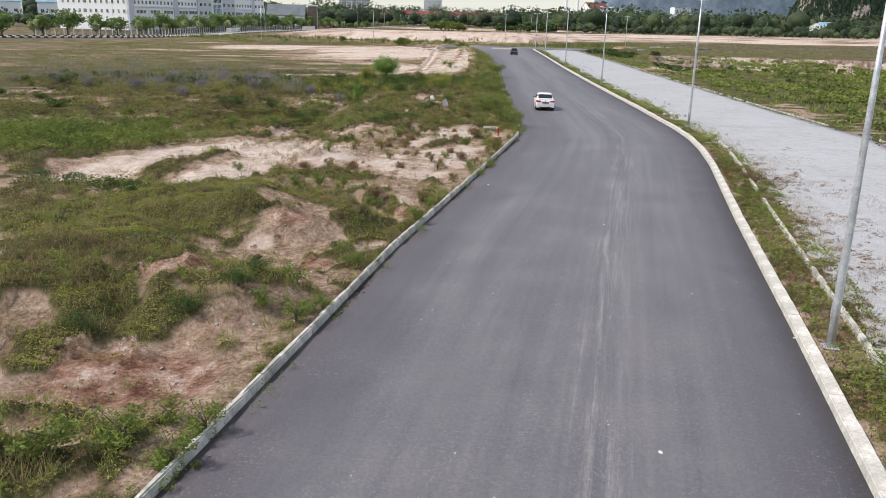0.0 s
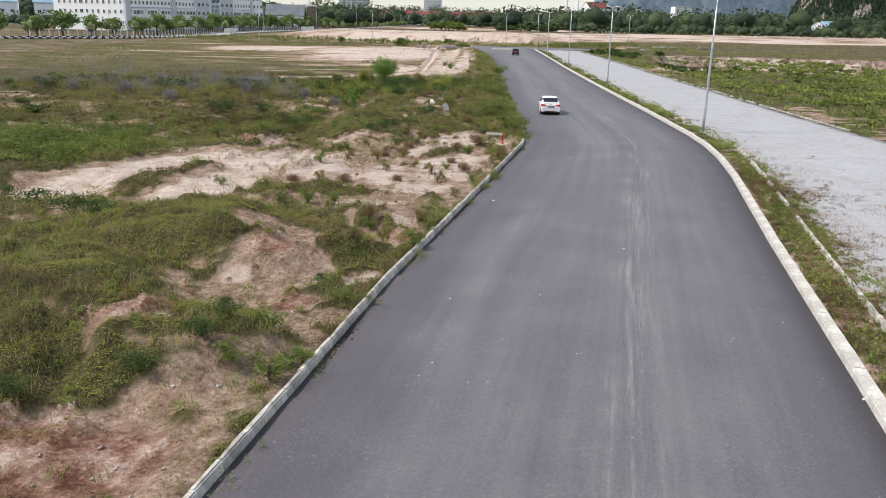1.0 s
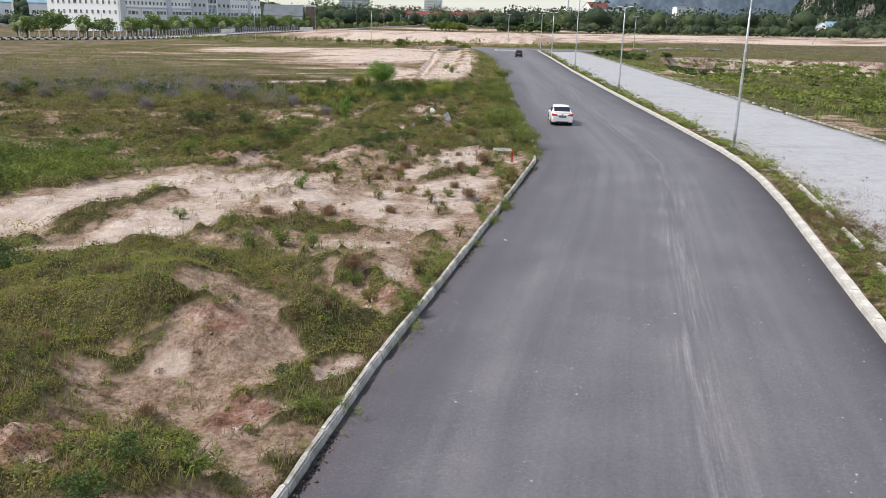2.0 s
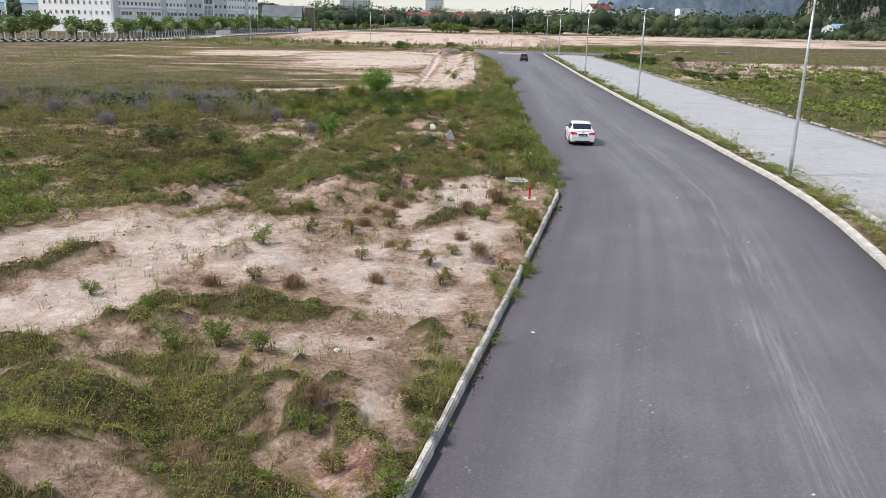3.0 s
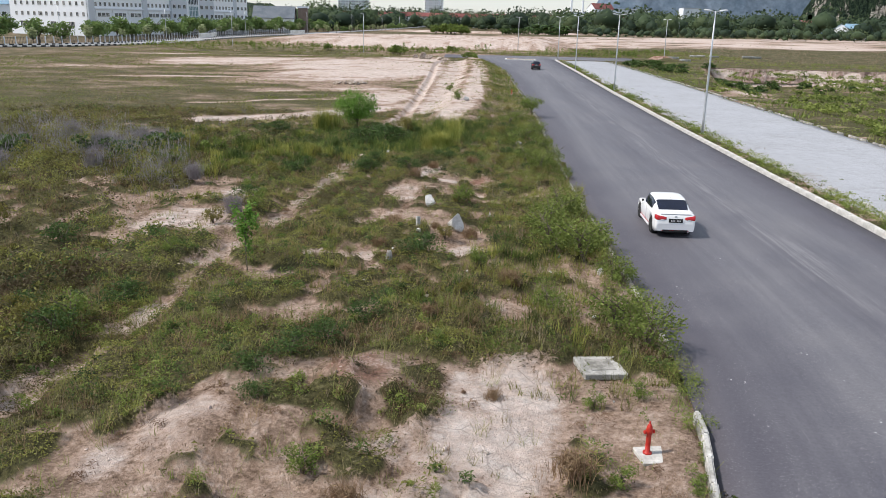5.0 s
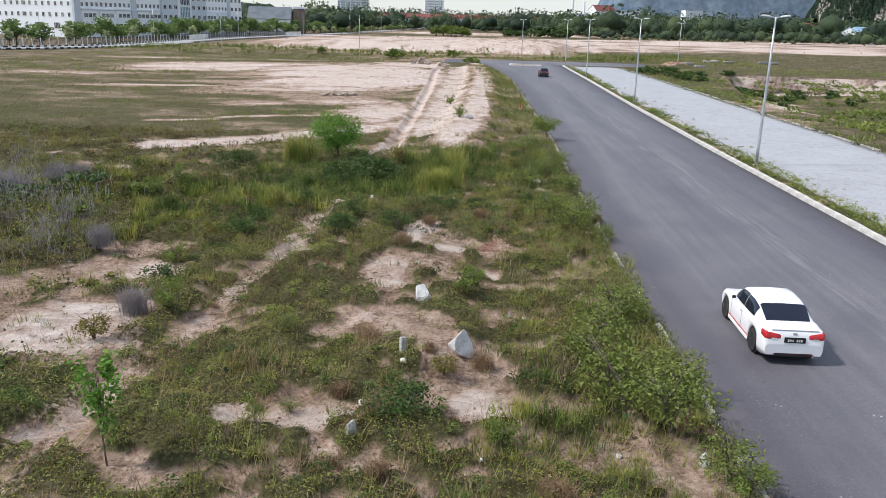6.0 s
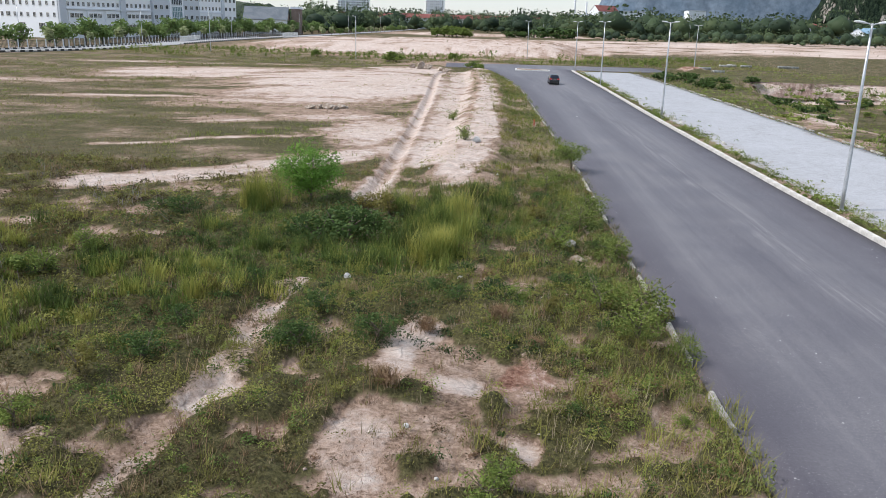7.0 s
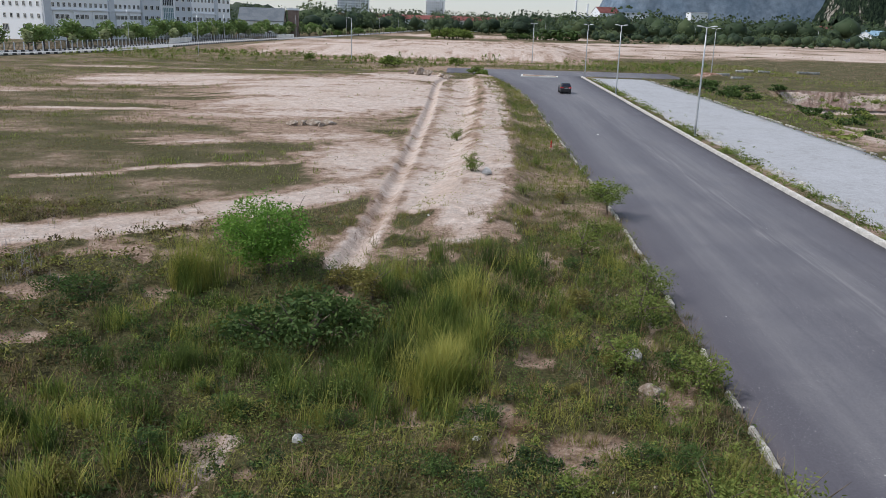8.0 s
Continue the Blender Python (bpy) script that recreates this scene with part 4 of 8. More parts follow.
def car(m, label, paint, L, W, H, hatch=False, trim=True):
    """A car with its nose along +y, standing on z = 0, its rear bumper at y = 0."""
    owner = thing("car", m, label, "car")
    k = L / 4.53
    ra, fa, R = 0.92 * k, 3.60 * k, 0.32
    deck = 0.70 if hatch else 1.0
    ty = np.array([0, 0.03, 0.07, 0.16, 0.6, 1.0, 2.0, 3.2, 3.7, 4.1, 4.35, 4.47, 4.53]) * k
    tz = np.array([0.60, 0.80, 0.955, 1.015, 1.02, 0.985, 0.955, 0.955, 0.895, 0.815, 0.72, 0.60, 0.48]) * H / 1.46
    wy = np.array([0, 0.05, 0.15, 0.5, 1.0, 2.2, 3.5, 4.05, 4.35, 4.47, 4.53]) * k
    ww = np.array([0.80, 0.835, 0.855, 0.88, 0.888, 0.88, 0.88, 0.85, 0.77, 0.68, 0.58]) * W / 1.775
    top, half = (lambda y: np.interp(y, ty, tz)), (lambda y: np.interp(y, wy, ww))

    def sill(y):
        b = 0.21 + 0.06 * (1 - smooth(y, 0, 0.25)) + 0.04 * smooth(y, L - 0.2, L)
        for a in (ra, fa):
            d = abs(y - a)
            if d < 0.375:
                b = max(b, 0.32 + math.sqrt(0.375 ** 2 - d * d))
        return float(b)

    FR = [(0.80, 0.0), (0.955, 0.0), (0.985, 0.22), (1.0, 0.48), (0.995, 0.66), (0.975, 0.80), (0.945, 0.92), (0.90, 0.975), (0.80, 1.0), (0.4, 1.012), (0.0, 1.016)]
    base_y = sorted({*np.round(np.linspace(0, L, 58), 3), *np.round([a + d for a in (ra, fa) for d in np.linspace(-0.38, 0.38, 25)], 3), *np.round(ty, 3)})
    rows = []
    for y in base_y:
        b, t, w = sill(y), top(y), half(y)
        flare = 1 + 0.012 * sum(math.exp(-((y - a) / 0.4) ** 2) for a in (ra, fa))
        rows.append(both_sides([(w * fx * (flare if 0 < i < 6 else 1), y, b + (t - b) * fz) for i, (fx, fz) in enumerate(FR)]))
    v, f = loft(rows)
    n, mm = len(rows), len(rows[0])
    body = add_mesh("body", v, f, paint, owner, smooth=True)
    for nm, r_, flip in (("rear_bumper", rows[0], False), ("front_bumper", rows[-1], True)):
        bm = bmesh.new()
        vs = [bm.verts.new(p) for p in r_]
        bm.faces.new(vs if flip else vs[::-1])
        part(nm, bm, paint, owner)
    part("underbody", box(W * 0.82, L * 0.92, 0.16, 0.0, (0, L * 0.5, 0.2)), M_PLASTIC, owner)
    for a in (ra, fa):
        for s in (-1, 1):
            arch = part("wheel_arch", lathe([(0.37, -0.10), (0.37, 0.10)], 24), M_PLASTIC, owner)
            arch.matrix_basis = Matrix.Translation((s * (W / 2 - 0.16), a, 0.33)) @ Matrix.Rotation(radians(90 * s), 4, "Y")

    # cabin
    if hatch:
        cy = np.array([0.12, 0.40, 0.70, 1.3, 2.1, 2.55, 3.25]) * k
        cz = np.array([0.985, 1.30, 1.40, 1.45, 1.45, 1.40, 0.94]) * H / 1.46
    else:
        cy = np.array([0.60, 0.85, 1.20, 1.50, 2.1, 2.5, 2.75, 3.30]) * k
        cz = np.array([1.02, 1.17, 1.36, 1.43, 1.46, 1.43, 1.345, 0.945]) * H / 1.46
    QF = [(0.0, 0.0), (0.32, 0.045), (0.66, 0.12), (0.92, 0.22), (1.0, 0.34), (1.03, 1.0)]

    def cabin(y, q):
        """A point of the cabin: q from 0 at the belt to 1 on the roof's middle."""
        r, b = np.interp(y, cy, cz), top(y) - 0.02
        hw = half(y) * 0.945 * (1 - 0.10 * smooth(y, 2.3 * k, 3.3 * k) - 0.045 * (1 - smooth(y, 0.5 * k, 1.5 * k)))
        i = min(int(q * 5), 4)
        g = q * 5 - i
        fz = QF[i][0] * (1 - g) + QF[i + 1][0] * g
        fx = QF[i][1] * (1 - g) + QF[i + 1][1] * g
        return Vector((hw * (1 - fx), y, b + max(r - b, 0.0) * fz))

    def patch(y0, y1, q0, q1, lift, n=14, whole=False, lean=0.0):
        rows_ = []
        for i in range(n + 1):
            row = []
            for j in range(9):
                q = q0 + (q1 - q0) * j / 8
                y = y0 + (y1 - y0) * i / n
                y = y + lean * (q - q0)
                p = cabin(y, q)
                e = 0.02
                n_ = (cabin(y + e, q) - cabin(y - e, q)).cross(cabin(y, min(q + e, 0.999)) - cabin(y, max(q - e, 0.001)))
                n_ = n_.normalized() if n_.length > 1e-9 else Vector((0, 0, 1))
                if n_.dot(Vector((p.x, 0, 0.4))) < 0:
                    n_ = -n_
                row.append(tuple(p + n_ * lift))
            rows_.append(both_sides(row) if whole else row)
        return rows_

    v, f = loft(patch(cy[0], cy[-1], 0, 1, 0.0, 44, True))
    add_mesh("roof", v, f, paint, owner, smooth=True)

    def glass(name, rows_):
        v, f = loft(rows_)
        return add_mesh(name, v, f, M_GLASS_DARK, owner, smooth=True)

    if hatch:
        glass("rear_window", patch(0.17 * k, 0.52 * k, 0.50, 1, 0.008, 12, True))
        sides = ((0.75, 1.42), (1.50, 2.35))
        wind = (2.66, 3.18)
    else:
        glass("rear_window", patch(0.66 * k, 1.22 * k, 0.60, 1, 0.008, 12, True))
        sides = ((1.10, 1.95), (1.98, 2.95))
        wind = (2.66, 3.22)
    glass("windscreen", patch(wind[0] * k, wind[1] * k, 0.58, 1, 0.008, 12, True))
    for y0, y1 in sides:
        rows_ = patch(y0 * k, y1 * k, 0.07, 0.54, 0.008, 10)
        glass("side_window", rows_)
        glass("side_window", [[(-x, y, z) for x, y, z in r_] for r_ in rows_])

    # wheels
    tyre, rim, spokes, lip = wheel_meshes(R, 0.21)
    for a in (ra, fa):
        for s in (-1, 1):
            wheel = new("wheel")
            wheel.parent = owner
            wheel.matrix_basis = Matrix.Translation((s * (W / 2 - 0.115), a, R)) @ Matrix.Rotation(radians(90 * s), 4, "Y")
            for nm, me in (("tyre", tyre), ("rim", rim), ("spokes", spokes), ("rim_lip", lip)):
                shared(nm, me, wheel, Matrix())
    # lamps, plate, mirrors, handles
    z1 = 0.83 * H / 1.46
    for s in (-1, 1):
        grid = []
        for i in range(15):
            a = i / 14
            mid, tall = z1 + 0.035 * a - 0.01, 0.05 + 0.17 * math.sin(math.pi * min(a * 0.72 + 0.1, 1.0))
            col_ = []
            for j in range(6):
                z = mid + tall * (j / 5 - 0.5)
                deep = float(np.interp(z, tz[:3], ty[:3]))
                edge = half(0.05) * 0.955
                wrap = max(a - 0.68, 0.0)
                lift = -0.02 if j in (0, 5) or i in (0, 14) else 0.012
                y = deep - lift if wrap == 0 else deep + 0.95 * wrap * k
                x = 0.36 * W / 1.775 + (edge - 0.36 * W / 1.775) * min(a / 0.68, 1.0) if wrap == 0 else half(y) * (0.985 - 0.10 * max(z - 0.80 * H / 1.46, 0)) + lift
                col_.append((s * x, y, z))
            grid.append(col_)
        v, f = loft(grid)
        t = add_mesh("tail_light", v, f, M_TAIL, owner, "red wrap-around tail light", smooth=True)
        part("lamp_inset", box(0.14, 0.012, 0.028, 0.004, (s * (half(0.06) - 0.24), 0.012, z1 - 0.075)), M_LENS, t, "pale reversing lamp")
        arm = part("mirror", box(0.11, 0.07, 0.085, 0.025, (s * (half(2.75 * k) + 0.015), 2.78 * k, top(2.75 * k) + 0.0), 2), M_PLASTIC, owner, "black door mirror", True)
        for y in ((2.05, 1.22) if not hatch else (1.55,)):
            part("door_handle", box(0.03, 0.17, 0.03, 0.008, (s * half(y * k) * 0.985, y * k, 0.80 * H / 1.46)), M_CHROME if trim else M_PLASTIC, owner)
        hl = box(0.26, 0.2, 0.11, 0.03, (s * 0.52 * W / 1.775, L - 0.24, 0.58), 2)
        part("headlight", hl, M_LENS, owner)
        for y0, y1 in ((1.05, 1.98), (1.98, 2.98)):
            part("door_seam", box(0.004, 0.008, 0.55, 0.0, (s * half(y1 * k) * 1.0, y1 * k, 0.33)), M_PLASTIC, owner)
        if trim:
            part("sill_stripe", box(0.008, 1.9 * k, 0.02, 0.0, (s * half(2.2) * 0.994, 2.25 * k, 0.30)), M_REDLINE, owner, "thin red stripe")
            part("sill_skirt", box(0.03, 1.9 * k, 0.10, 0.012, (s * half(2.2) * 0.985, 2.25 * k, 0.17)), paint, owner)
    plate = part("number_plate", box(0.54, 0.02, 0.15, 0.006, (0, -0.002, 0.655 * H / 1.46)), M_PLASTIC, owner, "black plate with pale marks")
    for i in range(7):
        if i != 3:
            part("plate_mark", box(0.036, 0.004, 0.062, 0.0, (-0.165 + i * 0.055, -0.014, 0.655 * H / 1.46 + 0.035)), M_PLATEINK, plate)
    part("badge", lathe([(0.058, 0), (0.05, 0.012)], 18), M_CHROME, owner).matrix_basis = Matrix.Translation((0, 0.047, 0.90 * H / 1.46)) @ Matrix.Rotation(radians(80), 4, "X") @ Matrix.Diagonal((1, 0.6, 1, 1))
    part("diffuser", box(1.12 * W / 1.775, 0.12, 0.13, 0.03, (0, 0.052, 0.215)), M_PLASTIC, owner, "black lower bumper")
    part("boot_seam", box(1.08 * W / 1.775, 0.006, 0.006, 0.0, (0, 0.014, 0.60)), M_PLASTIC, owner)
    part("exhaust", tube([(0.5, -0.015, 0.25), (0.5, 0.12, 0.25)], [0.035, 0.035], 12), M_CHROME, owner)
    if trim:
        part("bumper_line", box(1.15 * W / 1.775, 0.012, 0.014, 0.0, (0, -0.002, 0.285)), M_REDLINE, owner, "red line under the bumper")
        part("boot_lip", box(1.30 * W / 1.775, 0.14, 0.022, 0.01, (0, 0.13, 0.995 * H / 1.46), 2), paint, owner)
        strip_ = [[(0.22 + d_, y, top(y) * 1.016 + 0.004) for d_ in (0.0, 0.05, 0.10)] for y in np.linspace(3.3 * k, 4.1 * k, 8)]
        v, f = loft(strip_)
        add_mesh("bonnet_stripe", v, f, M_REDLINE, owner, "red bonnet stripe", smooth=True)
        part("aerial", box(0.03, 0.13, 0.06, 0.012, (0, 1.42 * k, 1.41 * H / 1.46)), paint, owner)
        for i in (-1, 1):
            wp = tube([(0.1 * i + 0.1, 3.26 * k, 0.965 * H / 1.46), (0.1 * i + 0.5, 3.2 * k, 0.995 * H / 1.46)], [0.008, 0.006], 6)
            part("wiper", wp, M_PLASTIC, owner)
    else:
        part("roof_spoiler", box(1.15 * W / 1.775, 0.22, 0.03, 0.012, (0, 0.42, 1.33 * H / 1.46), 2), paint, owner)
    return owner


car(pose(13.35, 72.4, 0.022, 0, 0, -2.0), "white sedan with tinted windows and red stripes on the road", M_CARWHITE, 4.25, 1.62, 1.36)
car(pose(17.9, 184, 0.022, 0, 0, -0.5), "small black hatchback far along the asphalt road", M_CARBLACK, 3.45, 1.50, 1.42, True, False)

# ---------------------------------------------------------------- hydrant, slabs, rocks


def hydrant():
    x, y = 8.62, 55.85
    z = float(land(x, y))
    owner = thing("fire_hydrant", pose(x, y, z + 0.06, 0, 0, 15) @ Matrix.Scale(0.88, 4), "red pillar fire hydrant on a white slab", "fire hydrant")
    part("barrel", lathe([(0.10, 0), (0.10, 0.03), (0.055, 0.04), (0.055, 0.46), (0.072, 0.48), (0.072, 0.56), (0.062, 0.64), (0.04, 0.69), (0.02, 0.72)], 20), M_RED, owner, smooth=True)
    for a in (0, 180):
        o = part("outlet", lathe([(0.036, 0.04), (0.036, 0.09), (0.045, 0.09), (0.045, 0.12), (0.02, 0.13)], 14), M_RED, owner)
        o.matrix_basis = pose(0, 0, 0.52, 0, 90, a)
    part("spindle", box(0.03, 0.03, 0.05, 0.004, (0, 0, 0.72)), M_RED, owner)
    slab = box(0.95, 0.62, 0.12, 0.015)
    s = thing("hydrant_slab", pose(x + 0.28, y - 0.02, z - 0.06, 0, 0, 8), "dirty white concrete slab under the hydrant", "concrete slab")
    part("slab", slab, M_KERB, s)
    x, y = 8.35, 59.75
    c = thing("chamber_cover", pose(x, y, float(land(x, y)) - 0.02, 0, 1, 8), "grey concrete chamber with a square cover", "chamber cover")
    part("surround", box(1.05, 1.05, 0.16, 0.02), M_CONCRETE, c)
    part("lid", box(0.62, 0.62, 0.02, 0.006, (0, 0, 0.162)), M_CONCRETE_DARK, c)


hydrant()


def marker(x, y, h):
    z = float(land(x, y))
    o = thing("marker_post", pose(x, y, z - 0.05, 2, -3, 20), "short orange-red marker post in the grass", "marker post")
    part("post", lathe([(0.05, 0), (0.045, h), (0.02, h + 0.03)], 10), M_RED, o)


marker(10.7, 134.5, 0.55)


@lru_cache(None)
def rock_mesh(seed, material):
    bm = bmesh.new()
    bmesh.ops.create_icosphere(bm, subdivisions=2 if seed >= 20 else 3, radius=0.5)
    r = random.Random(seed)
    o = Vector((r.uniform(0, 50), r.uniform(0, 50), r.uniform(0, 50)))
    cuts = [(Vector((r.gauss(0, 1), r.gauss(0, 1), r.gauss(0, 0.8))).normalized(), r.uniform(0.24, 0.42) if seed >= 20 else r.uniform(0.15, 0.30)) for _ in range(9 if seed >= 20 else 13)]
    for v in bm.verts:
        v.co *= 1 + 0.35 * noise.noise(v.co * 2.2 + o)
        for n_, d in cuts:
            e = v.co.dot(n_) - d
            if e > 0:
                v.co -= n_ * e * 0.92
        v.co *= 1 + 0.05 * noise.noise(v.co * 9 + o)
        v.co.z = max(v.co.z, -0.3)
        if seed < 20:
            t = 1 - 0.75 * max(v.co.z + 0.05, 0)
            v.co.x, v.co.y = v.co.x * t + 0.12 * max(v.co.z, 0), v.co.y * t
    me = bpy.data.meshes.new("rock")
    bm.to_mesh(me)
    bm.free()
    me.materials.append(bpy.data.materials[material])
    return me


def rock(x, y, sx, sy, sz, turn, seed, label, material="pale limestone", name="rock", group="", tilt=0):
    ob = new(name, rock_mesh(seed, material))
    ob.matrix_basis = pose(x, y, float(land(x, y)) + 0.22 * sz, tilt, 0, turn) @ Matrix.Diagonal((sx, sy, sz, 1))
    return tagged(ob, label, "rock", group)


rock(4.72, 71.9, 1.0, 0.9, 0.95, 65, 4, "large white boulder among the weeds", tilt=8)
rock(3.62, 75.9, 1.0, 0.7, 0.8, 60, 5, "grey-white boulder on bare soil")
rock(6.2, 75.2, 0.22, 0.2, 0.32, 10, 7, "small pale stone in the grass")
rock(5.45, 119.2, 1.1, 0.9, 0.9, 30, 9, "grey boulder on the sandy bank")
for x, y, d, k in ((2.6, 69.2, 0.2, 1.4), (2.5, 68.4, 0.18, 0.8), (0.6, 89.7, 0.3, 1.0), (2.7, 38.4, 0.24, 0.8), (5.2, 67.1, 0.2, 0.6), (8.0, 67.6, 0.16, 0.8), (9.6, 67.2, 0.3, 1.6), (6.6, 75.1, 0.18, 0.8), (3.4, 70.9, 0.22, 1.0), (4.4, 90.1, 0.28, 0.7)):
    rock(x, y, d, d * 0.8, d * k, 40 * x, 24, "pale broken stone on the weedy soil", group="pale stones on the strip")
rock(2.55, 67.6, 0.3, 0.22, 0.5, 15, 21, "grey concrete lump in the weeds", "weathered concrete", "rubble")
rock(9.3, 70.7, 0.8, 0.5, 0.4, 25, 23, "grey concrete slab end half buried", "stained concrete", "rubble")
rock(8.8, 95.0, 0.8, 0.5, 0.5, 65, 25, "grey stone lump in the roadside weeds", "stained concrete", "rubble")
rock(8.8, 93.0, 0.7, 0.5, 0.45, 15, 22, "brown stone lump in the roadside weeds", "brown stone", "rubble")
r0 = random.Random(5)
for _ in range(70):
    y = r0.uniform(20, 112)
    x = left_x(y) - r0.uniform(0.4, 9)
    d = r0.choice((0.06, 0.08, 0.1, 0.16))
    rock(x, y, d, d * r0.uniform(0.7, 1.3), d * 0.7, r0.uniform(0, 360), r0.randint(20, 26), "loose pale stone lying on the soil", r0.choice(("pale limestone", "brown stone")), "stone", "loose stones on the field")
for x, y, d in ((-9.6, 143.2, 0.9), (-8.6, 143.0, 1.1), (-10.4, 142.7, 0.8), (-7.6, 143.8, 0.9), (-8.0, 142.6, 0.6)):
    rock(x, y, d * 1.6, d, d * 0.8, r0.uniform(0, 90), r0.randint(20, 26), "broken beige stone lump in a heap", "brown stone", "rubble", "heap of rubble on the sand")
for x, y, d in ((-3.4, 214, 1.8), (-1.8, 213, 1.4), (-5.0, 215, 1.2), (0.5, 209, 1.2), (1.6, 206, 1.0)):
    rock(x, y, d * 1.4, d, d, r0.uniform(0, 90), r0.randint(20, 26), "brown-grey boulder at the head of the gully", "brown stone", "boulder", "boulders at the gully")


def clods(label, n, box_, seed, material, which):
    """Small broken lumps of dry soil, each a crooked octahedron; which: on sand, on red soil, or 3 for the road's edge."""
    g = np.random.default_rng(seed)
    x, y = g.uniform(box_[0], box_[1], n), g.uniform(box_[2], box_[3], n)
    if which == 3:
        x = left_x(y) + 0.01 + np.abs(g.normal(size=n)) * 0.09
        ok = g.random(n) < np.clip(0.15 + 3.2 * fbm(0 * x, y, 3.5, 3, seed), 0, 1)
    else:
        q = soils(x, y)[which]
        ok = (g.random(n) < q * q * np.clip(0.4 + 2.5 * fbm(x, y, 1.1, 3, seed), 0.05, 1)) & (x < left_x(y) - 0.35)
    x, y = x[ok], y[ok]
    d = (0.014 + 0.045 * g.random(len(x)) ** 5) * (0.8 if which == 3 else 1.0)
    base = np.array([(1, 0, 0), (0, 1, 0), (-1, 0, 0), (0, -1, 0), (0, 0, 0.8), (0, 0, -0.8)])
    P = base[None] * d[:, None, None] * g.uniform(0.6, 1.3, (len(x), 6, 1)) + g.normal(size=(len(x), 6, 3)) * d[:, None, None] * 0.2
    P += np.stack([x, y, np.where(x > left_x(y), 0.0, land(x, y)) + 0.3 * d], 1)[:, None]
    f = np.array([(0, 1, 4), (1, 2, 4), (2, 3, 4), (3, 0, 4), (1, 0, 5), (2, 1, 5), (3, 2, 5), (0, 3, 5)])
    F = (f[None] + (np.arange(len(x)) * 6)[:, None, None]).reshape(-1, 3)
    tagged(add_mesh("clods", P.reshape(-1, 3), F, material), label, "soil clods", kind="stuff")


clods("crumbled clods of red soil on the bare ground", 26000, (-6, 9, 14, 62), 71, M_CLAY, 1)
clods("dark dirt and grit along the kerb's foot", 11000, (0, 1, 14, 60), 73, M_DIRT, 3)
clods("pale crumbs of dry sandy soil", 14000, (-7, 9, 38, 90), 72, M_CLAY, 0)


def post(x, y, h, tilt):
    o = thing("concrete_post", pose(x, y, float(land(x, y)) - 0.1, tilt, 6, 25), "short broken concrete post in the soil", "concrete post")
    part("post", box(0.15, 0.13, h, 0.018), M_CONCRETE, o)


post(3.35, 71.3, 0.42, -14)
post(10.35, 71.3, 0.5, 4)


def pipes():
    r = random.Random(8)
    for x, y, a, n in ((53.2, 230.2, 80, 1), (55.6, 229.0, 98, 1), (64.6, 253.5, 60, 1), (67.2, 256.8, 30, 1), (69.6, 254, 75, 1), (78.4, 255, 88, 1), (80.9, 255.4, 84, 1)):
        o = thing("concrete_pipe", pose(x, y, float(land(x, y)) + 0.26, 0, 0, a), "pale concrete drain pipe lying in grass", "pipe", "drain pipes in the field")
        bm = bmesh.new()
        prof = [(0.22, 0), (0.28, 0), (0.28, 2.2), (0.33, 2.22), (0.33, 2.5), (0.24, 2.5), (0.22, 2.3), (0.22, 0)]
        rings = [[bm.verts.new((q * math.cos(t), z - 1.2, q * math.sin(t))) for t in np.linspace(0, 2 * math.pi, 16, endpoint=False)] for q, z in prof]
        for u, w in zip(rings, rings[1:]):
            for i in range(16):
                bm.faces.new((u[i], u[(i + 1) % 16], w[(i + 1) % 16], w[i]))
        part("barrel", bm, M_CONCRETE, o, smooth=True)


pipes()

bag = rock(8.45, 69.1, 0.22, 0.2, 0.2, 30, 12, "crumpled blue plastic bag in the weeds", "blue plastic", "plastic_bag")
bag["category"] = "litter"
for x, y, d in ((7.45, 40.0, 0.10), (15.5, 57.1, 0.08), (9.75, 16.3, 0.09), (14.4, 22.0, 0.08), (12.2, 51.5, 0.07), (15.6, 143, 0.2), (11.6, 33.0, 0.06)):
    o = rock(x, y, d * 1.5, d, d * 0.3, r0.uniform(0, 180), 21, "flat scrap of white litter on the asphalt", "dirty white paint", "paper_scrap", "litter on the road")
    o.location.z = 0.024
    o["category"] = "litter"

# ---------------------------------------------------------------- far buildings


def block(w, d, h, at=(0, 0, 0)):
    return box(w, d, h, 0.0, at)


@lru_cache(None)
def window_meshes(w, h, leaves):
    bm = merged(box(w, 0.10, 0.10, 0, (0, 0, h / 2 - 0.05)), box(w, 0.10, 0.10, 0, (0, 0, -h / 2 - 0.05)), *[box(0.09, 0.10, h, 0, (-w / 2 + w * i / leaves, 0, -h / 2)) for i in range(leaves + 1)])
    out = []
    for nm, b, mt in (("frame", bm, M_WHITEPAINT), ("pane", box(w, 0.04, h, 0, (0, 0.02, -h / 2)), M_WINDOW)):
        me = bpy.data.meshes.new(nm)
        b.to_mesh(me)
        b.free()
        me.materials.append(mt)
        out.append(me)
    return out


def window(parent, m, w, h, leaves=2):
    o = new("window")
    o.parent = parent
    o.matrix_basis = m
    for nm, me in zip(("frame", "pane"), window_meshes(round(w, 2), round(h, 2), leaves)):
        shared(nm, me, o, Matrix())


